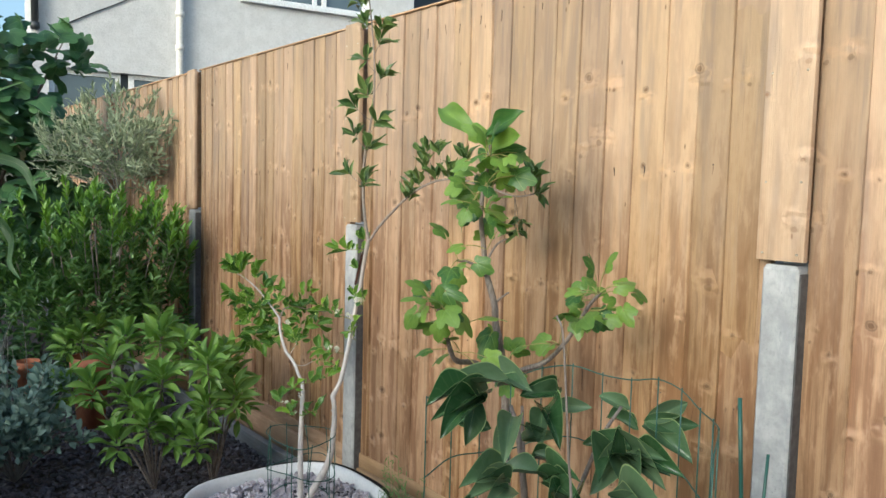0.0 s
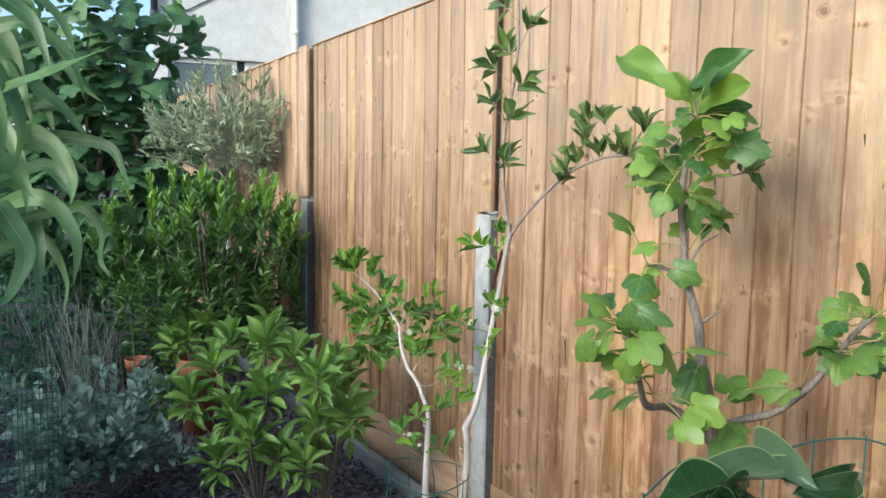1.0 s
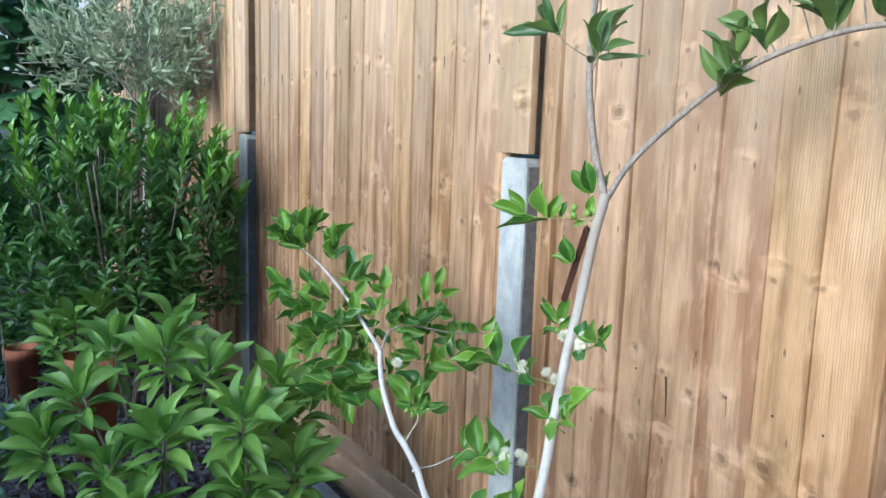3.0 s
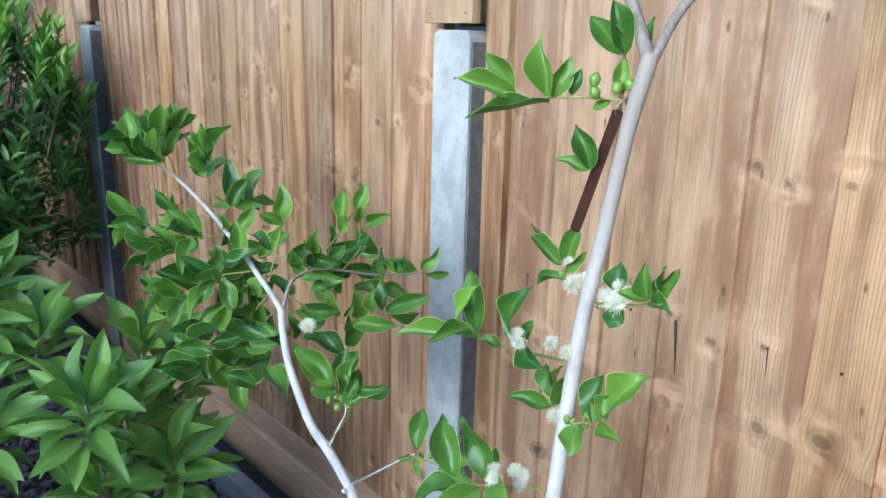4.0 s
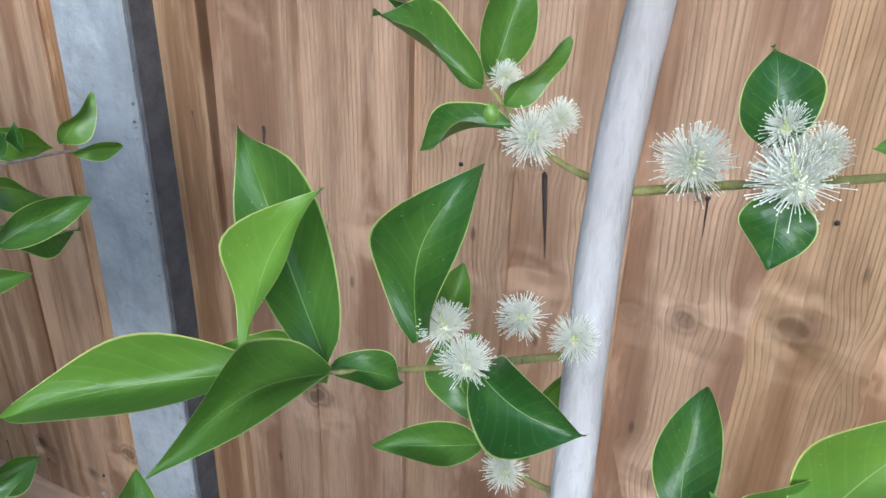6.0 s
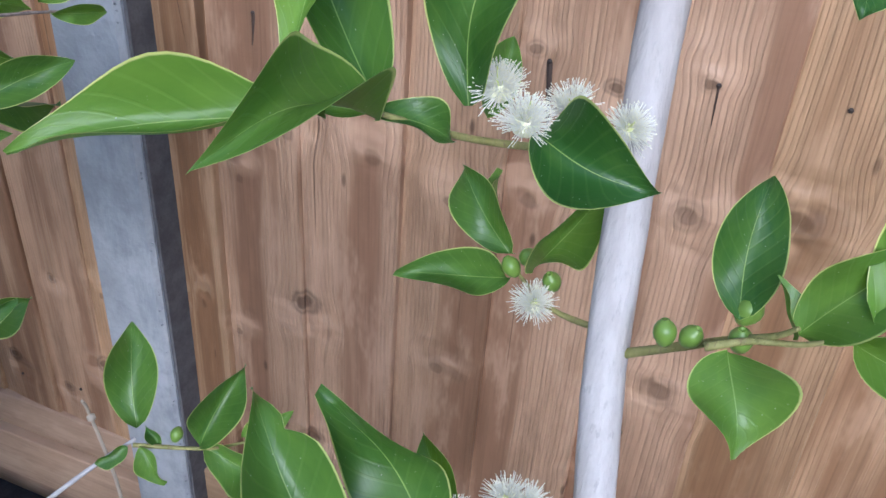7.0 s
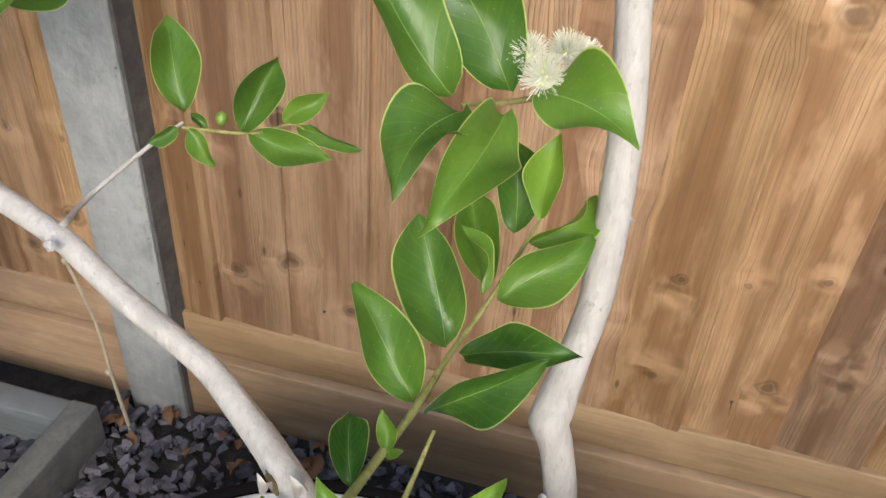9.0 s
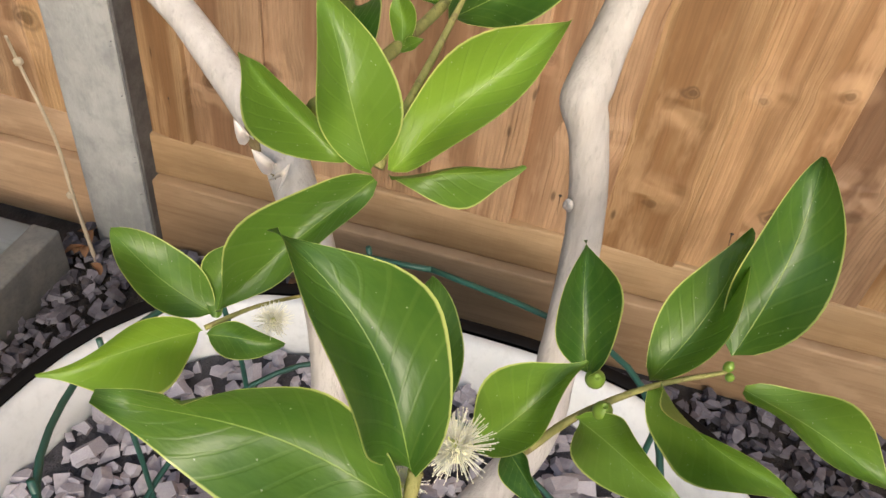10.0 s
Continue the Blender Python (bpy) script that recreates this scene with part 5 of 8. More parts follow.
twig([(1.605, 2.774, 0.852), (1.572, 2.788, 0.871), (1.567, 2.862, 0.854)], 0.0013, 0.0008, GREEN_TWIG)
twig([(1.565, 2.766, 0.826), (1.61, 2.76, 0.789), (1.654, 2.753, 0.769)], 0.0013, 0.0008, GREEN_TWIG)
twig([(1.565, 2.86, 0.846), (1.55, 2.93, 0.809), (1.538, 2.953, 0.78)], 0.0013, 0.0008, GREEN_TWIG)
twig([(1.559, 2.805, 0.818), (1.539, 2.856, 0.755), (1.524, 2.873, 0.716)], 0.0013, 0.0008, GREEN_TWIG)
leaf((1.581, 2.805, 0.912), (1.588, 2.811, 0.961), 0.025, (-0.302, -0.938, 0.171))
leaf((1.581, 2.8, 0.912), (1.551, 2.808, 0.926), 0.017, (-0.206, -0.974, 0.092))
leaf((1.573, 2.818, 0.874), (1.56, 2.849, 0.891), 0.027, (-0.308, -0.552, 0.775))
leaf((1.574, 2.814, 0.88), (1.579, 2.797, 0.913), 0.023, (-0.891, -0.443, -0.093))
leaf((1.589, 2.774, 0.853), (1.574, 2.766, 0.883), 0.023, (-0.394, -0.829, -0.396))
leaf((1.611, 2.779, 0.873), (1.608, 2.762, 0.908), 0.020, (-0.695, -0.625, -0.356))
leaf((1.665, 2.783, 0.9), (1.672, 2.796, 0.947), 0.023, (-0.789, -0.558, 0.258))
leaf((1.686, 2.784, 0.914), (1.702, 2.787, 0.954), 0.020, (-0.504, -0.818, 0.276))
leaf((1.687, 2.782, 0.902), (1.678, 2.765, 0.927), 0.018, (-0.566, -0.566, -0.599))
leaf((1.697, 2.78, 0.895), (1.717, 2.749, 0.915), 0.017, (-0.863, -0.476, 0.169))
leaf((1.66, 2.781, 0.889), (1.653, 2.779, 0.92), 0.019, (-0.365, -0.922, -0.129))
leaf((1.681, 2.777, 0.871), (1.694, 2.764, 0.886), 0.017, (-0.836, -0.356, 0.418))
leaf((1.686, 2.774, 0.86), (1.705, 2.756, 0.859), 0.010, (-0.675, -0.735, -0.063))
leaf((1.749, 2.758, 0.827), (1.745, 2.754, 0.849), 0.019, (-0.883, -0.416, -0.216))
leaf((1.774, 2.752, 0.825), (1.794, 2.734, 0.858), 0.019, (-0.474, -0.861, -0.185))
leaf((1.78, 2.749, 0.818), (1.816, 2.737, 0.814), 0.013, (-0.3, -0.951, 0.074))
leaf((1.737, 2.76, 0.826), (1.746, 2.778, 0.837), 0.015, (-0.168, -0.436, 0.884))
leaf((1.702, 2.752, 0.778), (1.71, 2.758, 0.83), 0.031, (-0.932, -0.314, 0.183))
leaf((1.709, 2.75, 0.776), (1.761, 2.716, 0.797), 0.024, (-0.602, -0.736, 0.311))
leaf((1.69, 2.753, 0.777), (1.692, 2.757, 0.812), 0.017, (-0.862, -0.501, 0.083))
leaf((1.654, 2.753, 0.769), (1.697, 2.707, 0.771), 0.022, (-0.679, -0.604, 0.418))
leaf((1.637, 2.758, 0.783), (1.625, 2.767, 0.818), 0.028, (-0.681, -0.731, -0.048))
leaf((1.643, 2.757, 0.781), (1.654, 2.751, 0.798), 0.019, (-0.428, -0.902, -0.051))
leaf((1.611, 2.761, 0.793), (1.583, 2.783, 0.796), 0.023, (-0.617, -0.778, 0.115))
leaf((1.615, 2.758, 0.783), (1.583, 2.758, 0.772), 0.019, (-0.188, -0.84, 0.508))
leaf((1.589, 2.772, 0.842), (1.602, 2.744, 0.847), 0.012, (-0.776, -0.251, 0.578))
leaf((1.599, 2.768, 0.825), (1.621, 2.752, 0.832), 0.015, (-0.532, -0.445, 0.72))
leaf((1.565, 2.876, 0.851), (1.561, 2.889, 0.901), 0.031, (-0.6, -0.785, 0.154))
leaf((1.559, 2.897, 0.833), (1.556, 2.886, 0.78), 0.032, (-0.698, -0.692, 0.183))
leaf((1.533, 2.959, 0.767), (1.471, 2.989, 0.762), 0.034, (-0.405, -0.733, 0.546))
leaf((1.543, 2.946, 0.794), (1.474, 2.977, 0.824), 0.036, (-0.191, -0.874, 0.446))
leaf((1.547, 2.844, 0.781), (1.491, 2.862, 0.782), 0.024, (-0.252, -0.856, 0.451))
leaf((1.542, 2.829, 0.762), (1.507, 2.846, 0.787), 0.027, (-0.307, -0.928, 0.212))
leaf((1.532, 2.77, 0.735), (1.535, 2.721, 0.707), 0.023, (-0.241, -0.488, 0.839))
leaf((1.547, 2.756, 0.782), (1.538, 2.788, 0.787), 0.020, (-0.907, -0.305, 0.289))
leaf((1.521, 2.838, 0.703), (1.524, 2.815, 0.654), 0.034, (-0.569, -0.753, 0.332))
leaf((1.527, 2.886, 0.724), (1.583, 2.852, 0.7), 0.025, (-0.332, -0.847, 0.414))
leaf((1.51, 2.969, 0.704), (1.475, 2.962, 0.657), 0.039, (0.054, -0.992, 0.112))
leaf((1.509, 2.934, 0.688), (1.477, 2.904, 0.658), 0.026, (0.178, -0.791, 0.585))
leaf((1.554, 2.988, 0.854), (1.538, 2.988, 0.907), 0.037, (-0.708, -0.673, -0.215))
leaf((1.544, 3.067, 0.868), (1.54, 3.055, 0.9), 0.031, (-0.319, -0.871, -0.374))
leaf((1.566, 2.934, 0.874), (1.555, 2.928, 0.902), 0.021, (0.228, -0.968, -0.108))
leaf((1.57, 2.905, 0.878), (1.597, 2.906, 0.913), 0.021, (-0.363, -0.883, 0.298))
leaf((1.55, 2.995, 0.84), (1.501, 3.028, 0.857), 0.028, (-0.555, -0.832, 0.011))
leaf((1.553, 3.014, 0.862), (1.512, 3.051, 0.87), 0.023, (-0.453, -0.618, 0.642))
leaf((1.568, 2.843, 0.855), (1.593, 2.847, 0.884), 0.023, (-0.393, -0.81, 0.435))
leaf((1.571, 2.775, 0.865), (1.606, 2.775, 0.886), 0.021, (-0.141, -0.962, 0.236))
leaf((1.616, 2.775, 0.852), (1.609, 2.798, 0.887), 0.021, (-0.116, -0.84, 0.53))
leaf((1.633, 2.775, 0.851), (1.657, 2.77, 0.877), 0.019, (-0.603, -0.663, 0.443))
leaf((1.562, 2.848, 0.831), (1.593, 2.834, 0.845), 0.022, (-0.527, -0.603, 0.599))
leaf((1.529, 2.921, 0.739), (1.474, 2.93, 0.749), 0.030, (-0.025, -0.811, 0.584))
leaf((1.538, 2.887, 0.759), (1.483, 2.908, 0.721), 0.028, (-0.613, -0.384, 0.691))
leaf((1.52, 2.901, 0.709), (1.541, 2.88, 0.659), 0.033, (-0.368, -0.902, 0.228))
leaf((1.535, 2.827, 0.74), (1.561, 2.791, 0.751), 0.025, (-0.806, -0.475, 0.354))
leaf((1.556, 2.823, 0.809), (1.552, 2.853, 0.827), 0.026, (-0.285, -0.524, 0.803))
# inner leaves of the leaning branch
leaf((1.522, 2.845, 0.793), (1.548, 2.856, 0.81), 0.021, (0.054, -0.873, 0.484))
leaf((1.48, 2.842, 0.812), (1.504, 2.845, 0.844), 0.028, (-0.367, -0.851, 0.376))
leaf((1.536, 2.938, 0.719), (1.518, 2.93, 0.755), 0.022, (-0.585, -0.669, -0.46))
leaf((1.755, 2.81, 0.756), (1.798, 2.777, 0.744), 0.025, (-0.637, -0.743, -0.204))
leaf((1.666, 2.831, 0.854), (1.704, 2.782, 0.867), 0.029, (-0.784, -0.618, -0.059))
leaf((1.556, 2.828, 0.733), (1.515, 2.837, 0.747), 0.022, (-0.15, -0.969, 0.196))
leaf((1.617, 2.924, 0.818), (1.551, 2.945, 0.825), 0.034, (-0.315, -0.939, -0.135))
leaf((1.525, 2.929, 0.685), (1.478, 2.94, 0.707), 0.028, (0.121, -0.757, 0.642))
leaf((1.737, 2.806, 0.843), (1.709, 2.822, 0.884), 0.031, (-0.639, -0.756, -0.143))
leaf((1.647, 2.782, 0.788), (1.635, 2.812, 0.815), 0.026, (-0.82, -0.53, 0.215))
leaf((1.566, 2.817, 0.729), (1.518, 2.846, 0.709), 0.029, (-0.418, -0.873, -0.25))
leaf((1.474, 2.86, 0.741), (1.463, 2.893, 0.757), 0.022, (-0.547, -0.498, 0.672))
leaf((1.587, 2.879, 0.851), (1.628, 2.857, 0.88), 0.031, (-0.671, -0.403, 0.622))
leaf((1.591, 2.777, 0.802), (1.629, 2.743, 0.795), 0.024, (-0.613, -0.75, 0.248))
leaf((1.697, 2.811, 0.799), (1.742, 2.785, 0.784), 0.024, (-0.193, -0.716, 0.671))
leaf((1.519, 2.903, 0.822), (1.549, 2.885, 0.834), 0.021, (-0.56, -0.537, 0.632))
leaf((1.55, 2.86, 0.709), (1.501, 2.861, 0.734), 0.025, (0.036, -0.993, 0.113))
leaf((1.501, 2.832, 0.773), (1.516, 2.822, 0.814), 0.029, (-0.657, -0.752, 0.053))
leaf((1.74, 2.796, 0.811), (1.744, 2.808, 0.85), 0.028, (-0.948, -0.269, 0.173))
leaf((1.664, 2.809, 0.869), (1.657, 2.805, 0.899), 0.021, (0.161, -0.98, -0.116))
leaf((1.604, 2.882, 0.758), (1.574, 2.919, 0.775), 0.027, (-0.778, -0.628, 0.016))
leaf((1.614, 2.93, 0.842), (1.575, 2.959, 0.857), 0.027, (-0.509, -0.83, 0.229))
leaf((1.583, 2.884, 0.843), (1.516, 2.893, 0.84), 0.032, (-0.136, -0.99, -0.038))
leaf((1.73, 2.79, 0.802), (1.735, 2.808, 0.835), 0.026, (-0.582, -0.674, 0.455))
leaf((1.667, 2.796, 0.801), (1.645, 2.832, 0.826), 0.028, (-0.183, -0.639, 0.747))
leaf((1.516, 2.909, 0.674), (1.488, 2.912, 0.715), 0.028, (0.204, -0.959, 0.197))
leaf((1.483, 2.844, 0.787), (1.518, 2.831, 0.809), 0.026, (-0.396, -0.915, 0.07))
leaf((1.523, 2.781, 0.706), (1.491, 2.809, 0.725), 0.026, (-0.397, -0.777, 0.488))
leaf((1.665, 2.781, 0.726), (1.682, 2.757, 0.768), 0.028, (-0.841, -0.541, 0.01))
leaf((1.604, 2.79, 0.861), (1.64, 2.761, 0.857), 0.022, (-0.608, -0.769, 0.198))
leaf((1.598, 2.91, 0.75), (1.594, 2.926, 0.793), 0.031, (-0.266, -0.911, 0.316))
leaf((1.512, 2.895, 0.676), (1.552, 2.91, 0.694), 0.028, (-0.309, -0.299, 0.903))
leaf((1.483, 2.815, 0.754), (1.443, 2.842, 0.761), 0.026, (-0.443, -0.767, 0.465))
leaf((1.751, 2.809, 0.793), (1.783, 2.761, 0.769), 0.028, (-0.86, -0.457, -0.227))
leaf((1.743, 2.798, 0.835), (1.782, 2.768, 0.818), 0.023, (-0.535, -0.823, 0.193))
leaf((1.514, 2.815, 0.802), (1.515, 2.842, 0.84), 0.031, (-0.318, -0.774, 0.548))
leaf((1.487, 2.857, 0.701), (1.455, 2.865, 0.724), 0.023, (-0.213, -0.976, 0.048))
leaf((1.555, 2.928, 0.857), (1.583, 2.925, 0.889), 0.028, (-0.218, -0.972, 0.085))
leaf((1.649, 2.818, 0.82), (1.691, 2.813, 0.829), 0.022, (-0.241, -0.431, 0.87))
leaf((1.738, 2.805, 0.807), (1.707, 2.841, 0.822), 0.026, (-0.683, -0.696, 0.223))
leaf((1.571, 2.839, 0.727), (1.603, 2.825, 0.749), 0.025, (-0.624, -0.578, 0.526))
leaf((1.553, 2.891, 0.826), (1.531, 2.919, 0.856), 0.029, (-0.225, -0.788, 0.573))
leaf((1.555, 2.932, 0.761), (1.564, 2.964, 0.796), 0.031, (0.222, -0.754, 0.618))
leaf((1.688, 2.814, 0.812), (1.686, 2.813, 0.852), 0.027, (-0.609, -0.793, -0.034))
leaf((1.6, 2.79, 0.837), (1.599, 2.781, 0.885), 0.030, (-0.941, -0.326, -0.096))
leaf((1.57, 2.874, 0.796), (1.604, 2.867, 0.811), 0.023, (-0.292, -0.927, 0.237))
leaf((1.547, 2.812, 0.691), (1.514, 2.833, 0.713), 0.025, (-0.417, -0.876, 0.242))
leaf((1.559, 2.8, 0.763), (1.519, 2.844, 0.776), 0.031, (-0.563, -0.664, 0.492))
leaf((1.593, 2.798, 0.75), (1.587, 2.804, 0.786), 0.025, (-0.116, -0.983, 0.14))
leaf((1.598, 2.783, 0.757), (1.635, 2.736, 0.735), 0.029, (-0.221, -0.539, 0.813))
leaf((1.473, 2.83, 0.727), (1.416, 2.831, 0.745), 0.029, (0.056, -0.974, 0.218))
leaf((1.593, 2.909, 0.751), (1.583, 2.908, 0.796), 0.029, (0.08, -0.997, 0.004))
leaf((1.56, 2.834, 0.765), (1.553, 2.826, 0.808), 0.027, (-0.409, -0.889, -0.209))
leaf((1.637, 2.798, 0.819), (1.614, 2.801, 0.849), 0.022, (-0.552, -0.754, -0.356))
leaf((1.603, 2.812, 0.808), (1.573, 2.828, 0.836), 0.025, (0.03, -0.848, 0.529))
leaf((1.549, 2.892, 0.753), (1.582, 2.861, 0.788), 0.031, (-0.725, -0.687, 0.052))
leaf((1.571, 2.832, 0.767), (1.521, 2.863, 0.78), 0.031, (-0.565, -0.789, -0.241))
leaf((1.608, 2.904, 0.854), (1.563, 2.92, 0.844), 0.023, (-0.382, -0.753, 0.535))
leaf((1.614, 2.79, 0.842), (1.641, 2.752, 0.835), 0.021, (-0.824, -0.566, 0.028))
leaf((1.697, 2.794, 0.733), (1.688, 2.811, 0.76), 0.023, (-0.904, -0.422, -0.062))
leaf((1.522, 2.853, 0.709), (1.528, 2.853, 0.741), 0.024, (0.071, -0.997, -0.019))
leaf((1.609, 2.895, 0.692), (1.563, 2.913, 0.701), 0.025, (-0.173, -0.76, 0.626))
leaf((1.553, 2.854, 0.736), (1.581, 2.834, 0.776), 0.032, (-0.203, -0.923, -0.326))
leaf((1.591, 2.769, 0.73), (1.578, 2.779, 0.755), 0.019, (-0.625, -0.78, -0.015))
leaf((1.696, 2.792, 0.752), (1.686, 2.789, 0.806), 0.032, (-0.447, -0.885, -0.128))
leaf((1.537, 2.831, 0.757), (1.499, 2.858, 0.746), 0.023, (-0.616, -0.734, 0.287))
leaf((1.467, 2.822, 0.739), (1.426, 2.854, 0.739), 0.026, (-0.415, -0.522, 0.745))
leaf((1.528, 2.871, 0.851), (1.56, 2.833, 0.873), 0.027, (-0.79, -0.384, 0.477))
leaf((1.636, 2.81, 0.805), (1.659, 2.775, 0.836), 0.026, (-0.893, -0.405, 0.196))
leaf((1.603, 2.768, 0.768), (1.618, 2.769, 0.805), 0.027, (-0.885, -0.292, 0.363))
leaf((1.509, 2.874, 0.833), (1.531, 2.888, 0.872), 0.031, (0.169, -0.956, 0.242))
leaf((1.595, 2.931, 0.777), (1.583, 2.954, 0.803), 0.024, (-0.727, -0.648, 0.226))
leaf((1.549, 2.82, 0.735), (1.538, 2.845, 0.769), 0.028, (-0.408, -0.795, 0.45))
leaf((1.634, 2.813, 0.819), (1.674, 2.802, 0.845), 0.029, (-0.514, -0.704, 0.489))
# shoot low on the leaning branch
twig([(1.508, 2.588, 0.711), (1.523, 2.591, 0.729), (1.532, 2.59, 0.746), (1.533, 2.598, 0.767)], 0.0013, 0.0009, BARK)
leaf((1.526, 2.611, 0.777), (1.502, 2.643, 0.811), 0.021, (-0.351, -0.79, 0.502))
leaf((1.532, 2.606, 0.776), (1.548, 2.608, 0.811), 0.017, (-0.63, -0.7, 0.337))
leaf((1.534, 2.598, 0.767), (1.555, 2.598, 0.805), 0.014, (-0.802, -0.388, 0.454))
leaf((1.535, 2.589, 0.758), (1.548, 2.589, 0.783), 0.018, (-0.666, -0.666, 0.336))
leaf((1.543, 2.589, 0.766), (1.569, 2.564, 0.775), 0.012, (-0.714, -0.686, 0.14))
leaf((1.525, 2.602, 0.764), (1.503, 2.617, 0.771), 0.014, (-0.491, -0.843, 0.219))
leaf((1.532, 2.596, 0.763), (1.53, 2.609, 0.791), 0.016, (-0.063, -0.898, 0.435))
leaf((1.531, 2.592, 0.757), (1.548, 2.575, 0.764), 0.013, (-0.722, -0.522, 0.454))
bud((1.518, 2.602, 0.759), 0.0039)
bud((1.53, 2.594, 0.76), 0.0039)
bud((1.523, 2.593, 0.752), 0.0039)
flower((1.573, 2.731, 0.792), 0.0112, (-0.531, -0.752, 0.39))
# end of the budded twig
twig([(1.585, 2.32, 0.826), (1.586, 2.309, 0.831), (1.582, 2.296, 0.837), (1.58, 2.283, 0.847)], 0.0013, 0.0009, GREEN_TWIG)
leaf((1.579, 2.287, 0.842), (1.565, 2.258, 0.843), 0.022, (-0.773, 0.402, 0.491), young=True)


# darker, greyer leaf colour for the tufts on leader and side branch
DARK_TUFT = [grid_mesh("guava_leaf", *blade(14, 6, f * 0.7, a, 0.05, 0.5, 0.85, tp, 80 + k, 0.0, lift, blunt, twist, sw, 0.5), DARK_GUAVA_LEAF) for k, (f, a, w, tp, lift, blunt, twist, sw) in enumerate(GUAVA_SHAPES)]


def leaf_cluster(place, direction, n, length, spread=0.9, up=0.35, darker=False):
    """A tuft of guava leaves at the end of a short shoot."""
    for k in range(n):
        a = 2.4 * k + rng.random()
        d = Vector(direction).normalized() * 0.8
        s = d.orthogonal().normalized()
        d = d + (s * math.cos(a) + d.normalized().cross(s) * math.sin(a)) * spread * rng.uniform(0.6, 1.2) + Vector((0, 0, up))
        ln = length * rng.uniform(0.7, 1.15)
        off = Vector(direction).normalized() * (-0.004 * k)
        b = Vector(place) + off
        m = aim(b, d, ln, ln * (rng.uniform(0.24, 0.31) if darker else rng.uniform(0.34, 0.42)), rng, (-0.55, -0.35, 0.7), 0.5)
        count[0] += 1
        obj("leaf", (DARK_TUFT if darker else GUAVA)[count[0] % len(DARK_TUFT)], tree, "", m)


# leaf tufts up the leader and along the side branch
for i, (z, dy, dx) in enumerate(((1.30, -0.03, 0.0), (1.33, 0.05, -0.02), (1.40, -0.055, -0.01), (1.45, 0.06, 0.0), (1.50, -0.05, 0.01), (1.55, 0.06, -0.02), (1.60, 0.03, 0.0), (1.64, -0.06, 0.0), (1.70, 0.06, 0.01), (1.75, -0.05, 0.0), (1.80, -0.06, 0.0), (1.86, 0.03, 0.0), (1.91, 0.05, 0.0), (1.96, 0.0, 0.0), (2.0, -0.02, 0.0))):
    line = curve_points(LEADER, 6)
    c = min(line, key=lambda p: abs(p.z - z))
    tip = c + Vector((dx - 0.01, dy * 1.1, abs(dy) * 0.9))
    twig([c, (c + tip) / 2 + Vector((0, 0, -0.004)), tip], 0.0012, 0.0009, BARK_FIG)
    leaf_cluster(tip, (dx, dy, 0.5 * abs(dy) + 0.01), 7, 0.074, 1.25, 0.3, True)
for c, d, n in (((1.747, 2.211, 1.294), (-0.2, -0.4, 0.6), 5), ((1.747, 2.200, 1.335), (-0.1, 0.1, 1), 4), ((1.745, 2.13, 1.40), (0, -0.1, 1), 4), ((1.742, 2.12, 1.445), (0, 0.1, 1), 4), ((1.745, 2.06, 1.44), (-0.1, -0.1, 1), 3),
                ((1.76, 1.98, 1.354), (-0.1, -0.6, 0.3), 5), ((1.755, 1.93, 1.42), (0, -0.1, 1), 4), ((1.785, 1.87, 1.325), (0, -1, 0.2), 5), ((1.80, 1.74, 1.34), (-0.1, -0.3, 0.9), 5), ((1.807, 1.69, 1.37), (0, -0.3, 1), 5),
                ((1.757, 2.02, 1.375), (-0.2, -0.3, 0.8), 5), ((1.75, 2.09, 1.365), (-0.3, 0.2, 0.8), 5), ((1.745, 2.165, 1.345), (-0.2, 0.3, 0.9), 4), ((1.76, 1.95, 1.31), (-0.3, -0.2, -0.5), 4), ((1.84, 1.70, 1.31), (0.1, -1, 0.1), 5), ((1.85, 1.79, 1.215), (0, -0.2, -0.7), 4), ((1.845, 1.80, 1.185), (0, 0.1, -1), 3)):
    near = min(curve_points(SIDE, 6), key=lambda p: (p - Vector(c)).length)
    twig([near, (near + Vector(c)) / 2 + Vector((0, 0, 0.003)), Vector(c)], 0.0012, 0.0009, BARK_FIG)
    leaf_cluster(c, d, n + 3, 0.062, 1.25, 0.3, True)
# leafy sprays on the far end of the leaning branch
for s, e, n in (((1.585, 3.035, 0.892), (1.60, 3.06, 0.97), 7), ((1.59, 3.15, 0.915), (1.57, 3.18, 0.985), 8), ((1.59, 3.24, 0.93), (1.59, 3.30, 0.96), 8), ((1.57, 3.10, 0.92), (1.52, 3.14, 0.97), 7), ((1.57, 3.18, 0.935), (1.62, 3.22, 0.99), 7),
                ((1.556, 2.917, 0.872), (1.475, 2.946, 0.854), 7), ((1.554, 2.839, 0.842), (1.466, 2.888, 0.804), 7), ((1.583, 3.0, 0.88), (1.50, 3.10, 0.86), 7), ((1.56, 2.95, 0.885), (1.64, 3.0, 0.90), 6)):
    mid = (Vector(s) + Vector(e)) / 2 + Vector((0, 0, 0.012))
    twig([s, mid, e], 0.0012, 0.0008, GREEN_TWIG)
    d = Vector(e) - Vector(s)
    leaf_cluster(e, d, n, 0.062, 0.8, 0.3)
    leaf_cluster(mid, d, 4, 0.06, 1.3, 0.15)
# flat leaf scars, the callus at the elbow and a brown wound on the stems


